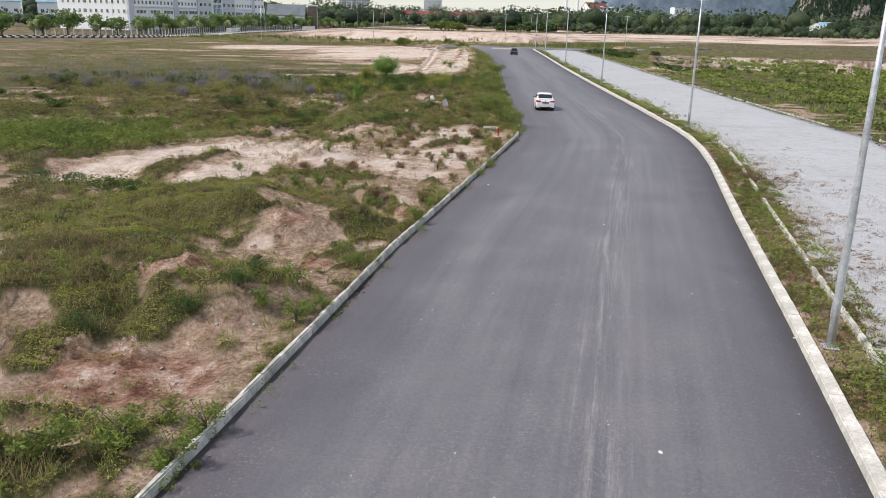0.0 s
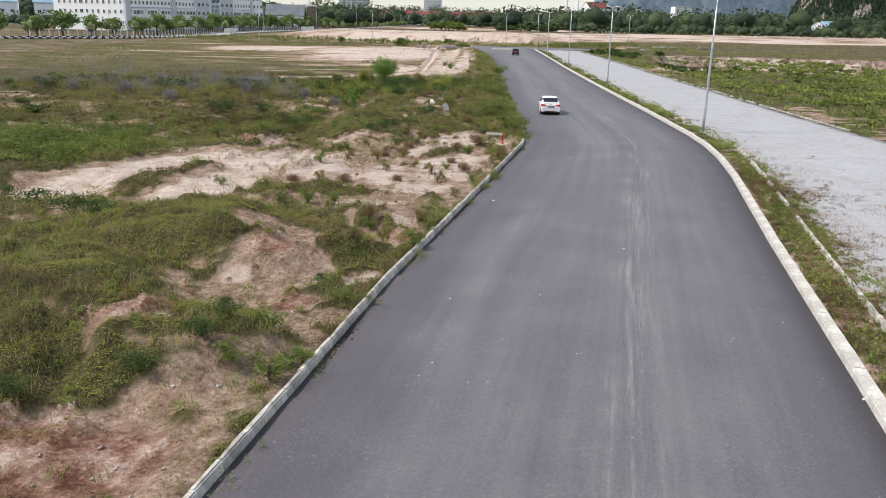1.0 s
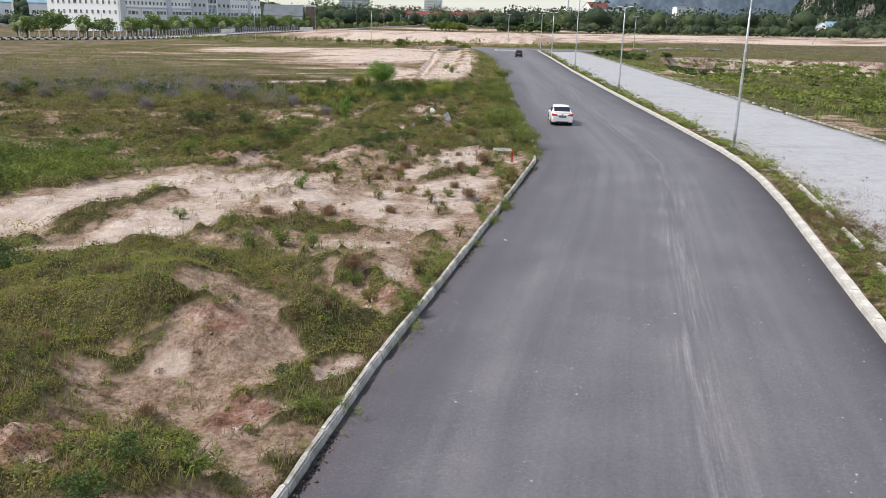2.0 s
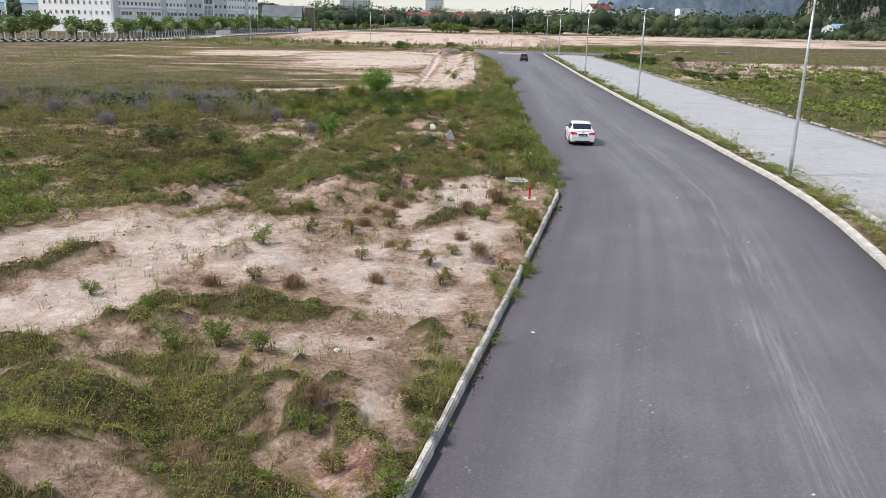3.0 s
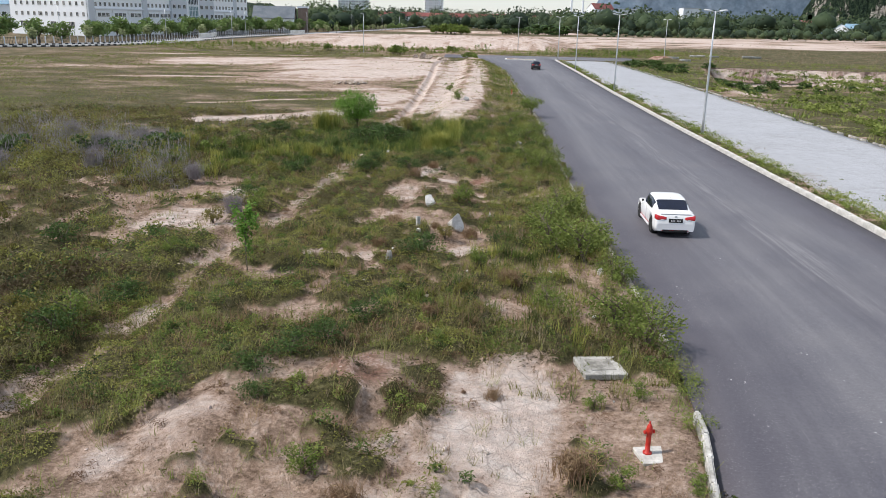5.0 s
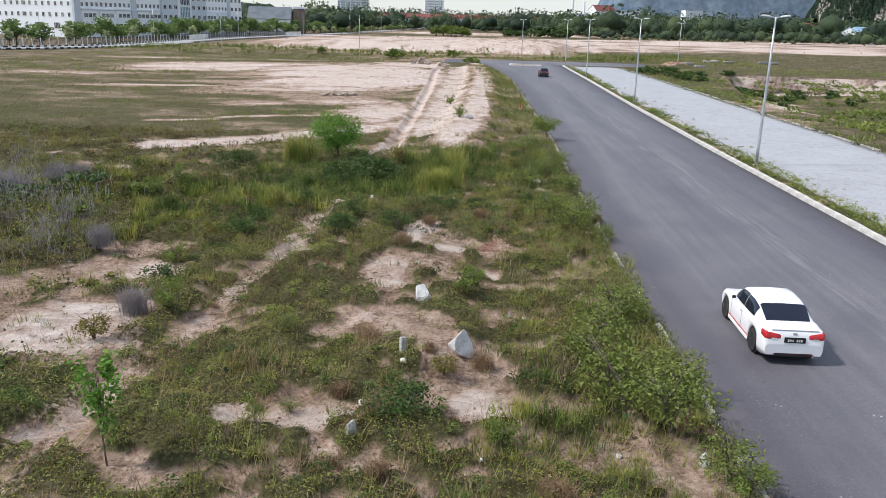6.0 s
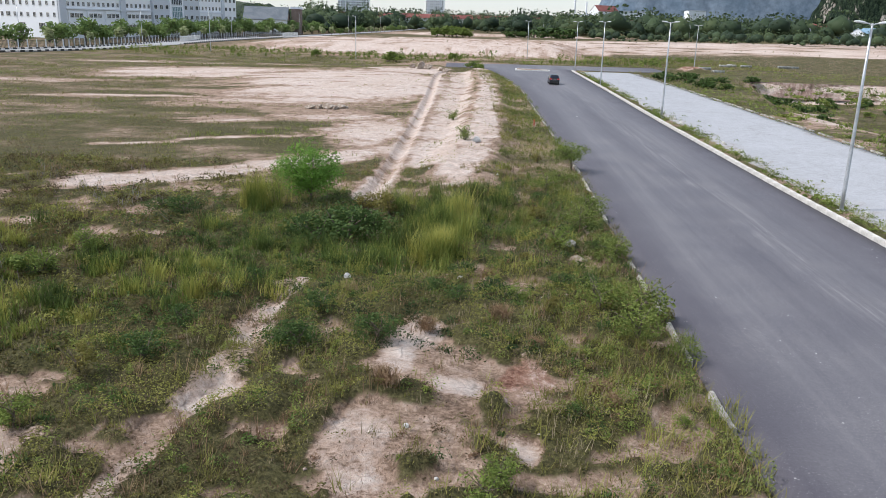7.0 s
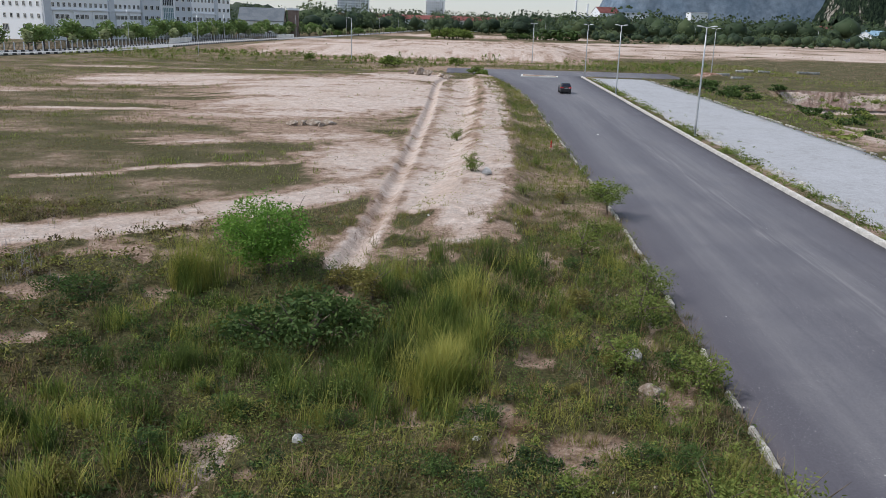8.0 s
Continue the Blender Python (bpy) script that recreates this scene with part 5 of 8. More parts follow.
def main_building():
    ax, ay = -121.4, 320.0
    dx, dy, length, depth, high = 0.341, 0.940, 92.6, 35.0, 16.2
    # local x runs along the long face, local y into the building; the long face looks to local -y
    m = Matrix.Translation((ax, ay, 0)) @ Matrix.Rotation(math.atan2(dy, dx), 4, "Z")
    owner = thing("office_building", m, "long white and grey office block with rows of windows", "building")
    part("wall", block(length, depth, high, (length / 2, depth / 2, 0)), M_BUILDWHITE, owner)
    part("roof", block(length + 0.8, depth + 0.8, 0.5, (length / 2, depth / 2, high)), M_BUILDPALE, owner)
    F = lambda s: s * length
    for s0, s1, mt, out in ((0.0, 0.03, M_BUILDGREY, 0.5), (0.285, 0.31, M_BUILDGREY, 0.5), (0.448, 0.544, M_BUILDGREY, 1.0), (0.625, 0.729, M_BUILDGREY, 1.0), (0.891, 0.909, M_BUILDGREY, 0.5)):
        part("pilaster", block(F(s1 - s0), out + 0.4, high + 0.2, (F((s0 + s1) / 2), -out / 2 + 0.2, 0)), mt, owner, "blue-grey wall panel")
    # stair tower of glass
    part("stair_tower", block(F(0.081), 1.4, high + 0.6, (F(0.5845), -0.5, 0)), M_BUILDWHITE, owner)
    part("curtain_glass", block(F(0.06), 0.2, 8.2, (F(0.5845), -1.25, 2.6)), M_TEALGLASS, owner, "teal glass wall")
    part("curtain_glass", block(F(0.06), 0.2, 3.0, (F(0.5845), -1.25, 11.4)), M_WINDOW, owner, "dark glass wall")
    for i in range(7):
        part("mullion", block(0.14, 0.12, 12.0, (F(0.5545 + 0.01 * i), -1.4, 2.6)), M_BUILDPALE, owner)
    for i in range(4):
        part("transom", block(F(0.06), 0.12, 0.14, (F(0.5845), -1.4, 4.6 + 2.3 * i)), M_BUILDPALE, owner)
    part("entrance_canopy", block(F(0.16), 5.0, 0.5, (F(0.57), -3.0, 3.4)), M_BUILDGREY, owner)
    for i in range(5):
        part("canopy_post", block(0.4, 0.4, 3.4, (F(0.50 + 0.035 * i), -5.0, 0)), M_BUILDGREY, owner)
    # ledges
    for s0, s1 in ((0.03, 0.285), (0.31, 0.448), (0.729, 0.891)):
        part("ledge", block(F(s1 - s0), 0.7, 0.35, (F((s0 + s1) / 2), -0.35, 8.9)), M_BUILDPALE, owner)
        n = max(2, round(F(s1 - s0) / 2.2))
        for i in range(n):
            x = F(s0) + (i + 0.5) * F(s1 - s0) / n
            window(owner, Matrix.Translation((x, -0.05, 10.6)), 0.95, 1.3)
            window(owner, Matrix.Translation((x, -0.05, 13.9)), 0.95, 1.3)
        n = max(2, round(F(s1 - s0) / 7.0))
        for i in range(n):
            x = F(s0) + (i + 0.5) * F(s1 - s0) / n
            part("bay", block(F(s1 - s0) / n * 0.82, 0.5, 7.0, (x, -0.2, 1.6)), M_BUILDWHITE, owner)
            for dx_ in (-1.9, 0, 1.9):
                window(owner, Matrix.Translation((x + dx_, -0.5, 7.1)), 1.5, 1.3, 3)
                window(owner, Matrix.Translation((x + dx_, -0.5, 3.7)), 1.5, 1.3, 3)
    for s0, s1, n in ((0.448, 0.544, 3), (0.625, 0.729, 3)):
        for i in range(n):
            x = F(s0) + (i + 0.5) * F(s1 - s0) / n
            for z in (3.7, 7.1, 10.6, 13.9):
                window(owner, Matrix.Translation((x, -1.05, z)), 1.5, 1.4)
    for i in range(3):
        for z in (3.7, 7.1, 10.6, 13.9):
            window(owner, Matrix.Translation((F(0.925 + 0.03 * i), -0.05, z)), 1.3, 1.3)
    # the short end, which looks to local -x
    t = Matrix.Rotation(radians(-90), 4, "Z")
    for i in range(12):
        y = 1.8 + i * 2.75
        for z in (7.1, 10.6, 13.9):
            if i in (6, 7) and z > 11:
                continue
            window(owner, Matrix.Translation((-0.05, y, z)) @ t, 1.6 if i == 7 else 0.95, 1.3, 3 if i == 7 else 2)
        if i in (2, 5, 9, 10):
            window(owner, Matrix.Translation((-0.05, y, 3.6)) @ t, 2.4, 1.9, 4)


main_building()


def gable(w, d, h, rise, material, over=0.5, thick=0.25):
    """A pitched roof with its ridge along x, on walls of height h."""
    bm = bmesh.new()
    y0, y1, x0, x1 = -d / 2 - over, d / 2 + over, -w / 2 - over, w / 2 + over
    sec = [(y0, h - over * rise / d * 2), (0, h + rise), (y1, h - over * rise / d * 2), (y1, h - over * rise / d * 2 - thick), (0, h + rise - thick), (y0, h - over * rise / d * 2 - thick)]
    ends = [[bm.verts.new((x, y, z)) for y, z in sec] for x in (x0, x1)]
    for i in range(6):
        bm.faces.new((ends[0][i], ends[0][(i + 1) % 6], ends[1][(i + 1) % 6], ends[1][i]))
    for e in ends:
        bm.faces.new((e[0], e[1], e[4], e[5]))
        bm.faces.new((e[1], e[2], e[3], e[4]))
    bmesh.ops.recalc_face_normals(bm, faces=bm.faces)
    return bm


def gable_wall(w, d, h, rise):
    bm = bmesh.new()
    sec = [(-d / 2, 0), (d / 2, 0), (d / 2, h), (0, h + rise - 0.3), (-d / 2, h)]
    ends = [[bm.verts.new((x, y, z)) for y, z in sec] for x in (-w / 2, w / 2)]
    for i in range(5):
        bm.faces.new((ends[0][i], ends[0][(i + 1) % 5], ends[1][(i + 1) % 5], ends[1][i]))
    bm.faces.new(ends[0])
    bm.faces.new(ends[1][::-1])
    bmesh.ops.recalc_face_normals(bm, faces=bm.faces)
    return bm


def house(m, w, d, h, rise, wall, roof, label, windows, category="house", group="", name="house", wz=None):
    lift = m.translation.z
    m = Matrix.Translation((0, 0, -lift - 0.2)) @ m
    o = thing(name, m, label, category, group)
    wz = tuple(z + lift for z in (wz or (1.6, 4.6)))
    h += lift
    part("wall", gable_wall(w, d, h, rise), wall, o)
    part("roof", gable(w, d, h, rise, roof), roof, o)
    for i in range(windows):
        for z in wz[: 2 if h > 5 else 1]:
            window(o, Matrix.Translation((-w / 2 + (i + 0.5) * w / windows, -d / 2 - 0.05, z)), min(1.6, w / windows * 0.6), 1.3, 2)
    return o


house(pose(-91, 466, 0, 0, 0, 8), 20, 20, 7.4, 5.6, M_BUILDWHITE, M_ROOFGREY, "white hall with a grey pitched metal roof", 5, "hall", name="hall")
o = thing("brown_wing", pose(-77.6, 472, 0, 0, 0, 8), "brown rendered wing at the end of the hall", "building")
part("wall", block(4.6, 12, 12.0), M_BROWNWALL, o)
part("roof", block(5.4, 13, 0.9, (0, 0, 12.0)), M_BUILDPALE, o)
house(pose(-222, 400, 2, 0, 0, 25), 30, 14, 9, 4, M_BUILDWHITE, M_ROOFBLUE, "white two-storey house with a blue-grey roof", 7, group="houses behind the trees")
house(pose(-195, 420, 2, 0, 0, 25), 22, 14, 9, 4, M_BUILDWHITE, M_ROOFBLUE, "white two-storey house with a blue-grey roof", 5, group="houses behind the trees")
house(pose(-250, 385, 2, 0, 0, 25), 22, 14, 9, 4, M_BUILDWHITE, M_ROOFBLUE, "white two-storey house with a blue-grey roof", 5, group="houses behind the trees")


def tower_block(m, w, d, h, cols, rows, label):
    o = thing("apartment_tower", m, label, "apartment tower")
    part("wall", block(w, d, h), M_BUILDWHITE, o)
    part("roof", block(w * 0.3, d * 0.5, 5, (0, 0, h)), M_BUILDPALE, o)
    for k in (-0.33, 0.0, 0.33):
        part("recess", block(w * 0.05, 1.0, h - 1, (w * k, -d / 2 - 0.1, 0.5)), M_BUILDGREY, o, "grey recessed strip")
    for i in range(cols):
        for j in range(rows):
            x = -w / 2 + (i + 0.5) * w / cols
            window(o, Matrix.Translation((x, -d / 2 - 0.5, 4 + j * (h - 6) / rows)), w / cols * 0.55, (h - 6) / rows * 0.5, 2)


tower_block(pose(-210, 1690, 0, 0, 0, 3), 60, 22, 78, 12, 15, "tall white apartment tower far behind the trees")
tower_block(pose(-60, 1950, 0, 0, 0, -4), 40, 22, 56, 9, 9, "pale apartment block far behind the trees")
r1 = random.Random(3)
for i in range(13):
    x = -112 + i * 19.5
    house(pose(x, 905 + r1.uniform(-12, 12), 4.5, 0, 0, r1.uniform(-3, 3)), 18, 12, 6.5, 3.6, M_BUILDWHITE, M_ROOFRED, "terraced houses with a red tiled roof", 3, group="red-roofed terraces")
for i in range(7):
    house(pose(60 + i * 21, 1010 + r1.uniform(-12, 12), 5, 0, 0, r1.uniform(-3, 3)), 19, 12, 6.5, 3.6, M_BUILDWHITE, M_ROOFRED, "terraced houses with a red tiled roof", 3, group="red-roofed terraces")
for x, y in ((360, 1010), (382, 1012), (404, 1008), (470, 1150)):
    house(pose(x, y, 6, 0, 0, 4), 19, 12, 7, 3.6, M_BUILDWHITE, M_ROOFRED, "terraced houses with a red tiled roof", 3, group="red-roofed terraces")
house(pose(232, 1420, 20, 0, 0, 30), 40, 22, 10, 9, M_BUILDWHITE, M_ROOFRED, "large white hall with a red gabled roof", 6, "hall", name="hall")
house(pose(285, 1440, 18, 0, 0, 0), 60, 18, 12, 2, M_BUILDWHITE, M_ROOFGREY, "long white works building among trees", 8, "works", name="works_building")
house(pose(205, 1500, 14, 0, 0, 0), 50, 18, 10, 2, M_BUILDWHITE, M_ROOFGREY, "long white works building among trees", 8, "works", name="works_building")
house(pose(345, 1300, 20, 0, 0, 8), 26, 18, 12, 1, M_BUILDWHITE, M_ROOFGREY, "small white block on the wooded slope", 3, "building", name="white_block")
for x, y, h in ((180, 1390, 38), (207, 1450, 34)):
    o = thing("chimney", pose(x, y, -0.2), "slim white chimney above the tree line", "chimney", "works chimneys")
    part("shaft", tube([(0, 0, 0), (0, 0, h + 10)], [2.2, 1.5], 12), M_BUILDWHITE, o)
house(pose(292, 655, 0, 0, 0, 14), 22, 15, 8.2, 3.4, M_BUILDPALE, M_ROOFBLUE, "pale house with a light blue metal roof", 4)
house(pose(262, 640, 0, 0, 0, 10), 10, 8, 4.2, 1.4, M_BUILDWHITE, M_ROOFBLUE, "small white outbuilding with a blue roof", 2)

# ---------------------------------------------------------------- far road, striped kerbs, fence
FAR_LINE = [(-210, 170), (-150, 192), (-112, 212), (-91, 233), (-82, 256), (-80.5, 285), (-80.5, 320), (-78.5, 355), (-74, 400), (-66, 470), (-58, 550), (-49, 680), (-38, 900)]


def offset_line(line, d):
    P = np.array(line, float)
    T = np.gradient(P, axis=0)
    T /= np.linalg.norm(T, axis=1)[:, None]
    return P + d * np.stack([T[:, 1], -T[:, 0]], 1)


def resample(P, step):
    P = np.asarray(P, float)
    run = np.concatenate([[0], np.cumsum(np.linalg.norm(np.diff(P, axis=0), axis=1))])
    at = np.arange(0, run[-1], step)
    return np.stack([np.interp(at, run, P[:, i]) for i in range(2)], 1)


def far_road():
    c = resample(FAR_LINE, 3.0)
    a, b = offset_line(c, 4.6), offset_line(c, -4.6)
    n = len(c)
    z = np.maximum(land(a[:, 0], a[:, 1]), land(b[:, 0], b[:, 1])) + 0.12
    v = np.concatenate([np.column_stack([a, z]), np.column_stack([b, z]), np.column_stack([a, z - 0.6]), np.column_stack([b, z - 0.6])])
    i = np.arange(n - 1)
    f = np.concatenate([np.stack([i, i + 1, n + i + 1, n + i], 1), np.stack([i, i + 1, 2 * n + i + 1, 2 * n + i], 1), np.stack([n + i, n + i + 1, 3 * n + i + 1, 3 * n + i], 1)])
    ob = add_mesh("road", v, f, M_FARROAD, uv=np.column_stack([np.repeat([1, 0, 1, 0], n), np.tile(np.arange(n) * 3.0, 4)]))
    tagged(ob, "pale grey road past the office block", "road", kind="structure")
    me = {}
    for key, mt in (("black", M_BLACKPAINT), ("white", M_WHITEPAINT)):
        bm = box(0.3, 0.98, 0.34, 0.03)
        me[key] = bpy.data.meshes.new("kerb_stone")
        bm.to_mesh(me[key])
        bm.free()
        me[key].materials.append(mt)
    for d, lo, hi in ((4.8, 60, 330), (-4.8, 40, 330)):
        owner = thing("kerb", Matrix(), "kerb painted in black and white blocks", "kerb", kind="structure")
        L = resample(offset_line(c, d), 1.0)
        for k in range(len(L) - 1):
            x, y = L[k]
            if not (190 < y < 400) or x < -150 or (d > 0 and 262 < y < 300):
                continue
            t = L[k + 1] - L[k]
            shared("kerb_stone", me["black" if k % 2 else "white"], owner, Matrix.Translation((x, y, float(np.interp(0, [0], [0])) + float(land(x, y)) + 0.1)) @ Matrix.Rotation(math.atan2(-t[0], t[1]), 4, "Z"))


far_road()


def railing():
    owner = thing("fence", Matrix(), "dark steel railing in front of the office block", "fence")
    L = resample(offset_line(resample(FAR_LINE, 3.0), -8.5), 2.5)
    L = L[(L[:, 1] > 225) & (L[:, 1] < 440)]
    bm = merged(*[box(0.05, 0.05, 1.7, 0, (0, -1.15 + 0.33 * i, 0.15)) for i in range(8)], box(0.06, 2.5, 0.07, 0, (0, 0, 1.75)), box(0.06, 2.5, 0.07, 0, (0, 0, 0.2)))
    panel = bpy.data.meshes.new("panel")
    bm.to_mesh(panel)
    bm.free()
    bars = bmesh.new()
    bm = box(0.22, 0.22, 2.0, 0.02)
    pm = bpy.data.meshes.new("post")
    bm.to_mesh(pm)
    bm.free()
    pm.materials.append(M_BUILDPALE)
    for k in range(len(L) - 1):
        (x, y), t = L[k], L[k + 1] - L[k]
        m = Matrix.Translation((x, y, float(land(x, y)))) @ Matrix.Rotation(math.atan2(-t[0], t[1]), 4, "Z")
        shared("post", pm, owner, m)
        panel.transform(m @ Matrix.Translation((0, 1.25, 0)))
        bars.from_mesh(panel)
        panel.transform((m @ Matrix.Translation((0, 1.25, 0))).inverted())
    tagged(part("railing", bars, M_FENCE, owner), kind="stuff")


railing()


def striped_barrier(x, y, a, n):
    o = thing("barrier", pose(x, y, float(land(x, y)), 0, 0, a), "white slatted barrier beside the far road", "barrier")
    part("rail", merged(box(0.1, n * 0.75, 0.12, 0, (0, 0, 1.5)), box(0.1, n * 0.75, 0.12, 0, (0, 0, 0.3))), M_BUILDPALE, o)
    for i in range(n):
        part("slat", box(0.12, 0.36, 1.6, 0.01, (0.02, (i - n / 2 + 0.5) * 0.75, 0.15)), M_WHITEPAINT, o)


striped_barrier(-84.0, 330, 2, 30)
striped_barrier(-71.5, 425, -9, 26)

# ---------------------------------------------------------------- hills


def ridge(name, xs, ys_line, tops, depth, material, label, rough, seed, nx=160, ny=26, steep=1.0):
    """A hill: a sheet over its plan, highest along the middle."""
    u = np.linspace(0, 1, nx)
    X0 = np.interp(u, np.linspace(0, 1, len(xs)), xs)
    Y0 = np.interp(u, np.linspace(0, 1, len(xs)), ys_line)
    T = np.interp(u, np.linspace(0, 1, len(xs)), tops)
    w = np.linspace(-1, 1, ny)
    X = np.repeat(X0[:, None], ny, 1)
    Y = Y0[:, None] + w[None] * depth
    prof = (1 - np.abs(w) ** (2.2 * steep))
    s = depth / 2.5
    Z = T[:, None] * prof[None] * (1 + 1.1 * fbm(X, Y, s, 5, seed)) + rough * fbm(X, Y, s / 6, 4, seed + 7) * (prof[None] > 0.02) - 6
    Y = Y + 0.5 * depth * fbm(X, Z + 40, s / 2, 4, seed + 3) * (1 - w[None] ** 2)
    i = np.arange(nx * ny).reshape(nx, ny)
    f = np.stack([i[:-1, :-1].ravel(), i[1:, :-1].ravel(), i[1:, 1:].ravel(), i[:-1, 1:].ravel()], 1)
    ob = add_mesh(name, np.stack([X.ravel(), Y.ravel(), Z.ravel()], 1), f, material, smooth=True)
    return tagged(ob, label, "hill", kind="structure")


# the first mountain's blue is painted haze
ridge("backdrop", (545, 590, 700, 1000, 1500, 1900, 2500), (3500, 3480, 3450, 3400, 3350, 3300, 3200), (20, 130, 230, 290, 280, 330, 360), 240, M_HAZEHILL, "distant limestone mountain with steep sides, haze blue in its colour", 25, 4, steep=3.0)
ridge("backdrop", (455, 475, 510, 600, 720, 900, 1100), (1120, 1110, 1090, 1060, 1030, 990, 950), (25, 90, 120, 130, 120, 140, 120), 60, M_CLIFF, "wooded limestone cliff with pale bare rock", 16, 12, 220, 40, 3.5)
ridge("backdrop", (-1500, -1000, -620, -420, -320, -240, -140), (1500, 1500, 1520, 1540, 1560, 1600, 1650), (60, 60, 48, 36, 26, 14, 4), 180, M_WOODHILL, "low wooded hill behind the town", 9, 20)
ridge("backdrop", (-500, -100, 300, 700, 1200, 1800), (2300, 2320, 2350, 2350, 2300, 2200), (24, 26, 26, 28, 32, 36), 160, M_WOODHILL, "low wooded ground on the horizon", 8, 31)

# ---------------------------------------------------------------- plants


def blades(x, y, z, h, w, lean, n, seed, tall=False, spread=0.08, tint=None):
    """Arrays of grass blades: n to a tuft."""
    g = np.random.default_rng(seed)
    m = len(x) * n
    rep = lambda a: np.repeat(np.broadcast_to(a, len(x)), n)
    az, off = g.uniform(0, 2 * np.pi, m), g.uniform(0, 2 * np.pi, m)
    rad = rep(spread) * np.sqrt(g.random(m))
    bx, by, bz = rep(x) + rad * np.cos(off), rep(y) + rad * np.sin(off), rep(z) - 0.03
    hh = rep(h) * g.uniform(0.5, 1.1, m)
    ww = rep(w) * g.uniform(0.6, 1.2, m) / 2
    ln = rep(lean) * g.uniform(0.2, 1.3, m) * hh
    sx, sy = -np.sin(az) * ww, np.cos(az) * ww
    tx, ty = np.cos(az) * ln, np.sin(az) * ln
    A, B = np.stack([bx - sx, by - sy, bz], 1), np.stack([bx + sx, by + sy, bz], 1)
    tn = None if tint is None else rep(tint)
    if not tall:
        C = np.stack([bx + tx, by + ty, bz + hh], 1)
        V = np.stack([A, B, C], 1).reshape(-1, 3)
        return V, np.arange(m * 3).reshape(m, 3), None if tn is None else np.repeat(tn, 3)
    k = 0.55
    C, D = np.stack([bx - sx * 0.8 + tx * 0.3, by - sy * 0.8 + ty * 0.3, bz + hh * k], 1), np.stack([bx + sx * 0.8 + tx * 0.3, by + sy * 0.8 + ty * 0.3, bz + hh * k], 1)
    E = np.stack([bx + tx, by + ty, bz + hh], 1)
    V = np.stack([A, B, C, D, E], 1).reshape(-1, 3)
    i = np.arange(m)[:, None] * 5
    F = np.concatenate([i + [0, 1, 3], i + [0, 3, 2], i + [2, 3, 4]], 0)
    return V, F, None if tn is None else np.repeat(tn, 5)


def leaves(P, size, seed, flat=0.5, tint=None, long=2.2):
    """Arrays of diamond leaves at points P, creased along the middle."""
    g = np.random.default_rng(seed)
    n = len(P)
    d = g.normal(size=(n, 3)) * (1, 1, flat)
    d /= np.linalg.norm(d, axis=1)[:, None]
    e = np.cross(d, g.normal(size=(n, 3)))
    e /= np.linalg.norm(e, axis=1)[:, None] + 1e-9
    s = (np.broadcast_to(size, n) * g.uniform(0.6, 1.3, n))[:, None]
    A, B, C, D = P - d * s * long / 2, P + e * s / 2, P + d * s * long / 2, P - e * s / 2
    V = np.stack([A, B, C, D], 1).reshape(-1, 3)
    i = np.arange(n)[:, None] * 4
    return V, np.concatenate([i + [0, 1, 2], i + [0, 2, 3]], 0), np.repeat(np.broadcast_to(0.5 if tint is None else tint, n), 4)


def scatter(n, x0, x1, y0, y1, keep, seed):
    g = np.random.default_rng(seed)
    x, y = g.uniform(x0, x1, n), g.uniform(y0, y1, n)
    ok = g.random(n) < keep(x, y)
    return x[ok], y[ok]


def on_road(x, y):
    inside = (x > left_x(y) - 0.12) & (x < right_x(y) + 0.4) & (y < 224)
    return inside | ((y > 223) & (y < 241.5) & (x > 0.5) & (x < 45.5))


def on_gravel(x, y):
    return (x > line_x(y, GRAV_L_Y, GRAV_L_X) + 0.35) & (x < line_x(y, GRAV_R_Y, GRAV_R_X) - 0.5) & (y < 218)


def cover(x, y):
    """How thick the grass stands."""
    s, r, g = soils(x, y)
    c = (0.2 + 0.8 * g) * np.clip(0.66 + 1.6 * fbm(x, y, 1.6, 3, 23), 0.05, 1) * (1 - np.clip(1.1 * s, 0, 0.93)) * (1 - np.clip(0.9 * r, 0, 0.7))
    c = np.where(on_road(x, y), 0, c)
    return np.where(on_gravel(x, y), 0.012, c)


def grass(name, label, n, box_, seed, h, w, per, material, dens=1.0, tone=0.5, swing=1.1, lean=0.55, spread=0.1, extra=None):
    x0, x1, y0, y1 = box_
    keep = (lambda x, y: cover(x, y) * dens) if extra is None else extra
    x, y = scatter(n, x0, x1, y0, y1, keep, seed)
    z = land(x, y)
    size = np.clip(0.75 + 1.6 * fbm(x, y, 2.4, 3, seed) + 0.9 * fbm(x, y, 9, 2, seed + 5), 0.35, 1.8)
    tn = np.clip(tone + swing * fbm(x, y, 5, 4, 44) + 0.5 * fbm(x, y, 0.8, 2, 3), 0, 1)
    V, F, T = blades(x, y, z, h * size, w * np.clip(size, 0.7, 1.2), lean, per, seed, tint=tn, spread=spread)
    return tagged(add_mesh(name, V, F, material, tint=T), label, "grass", kind="stuff")


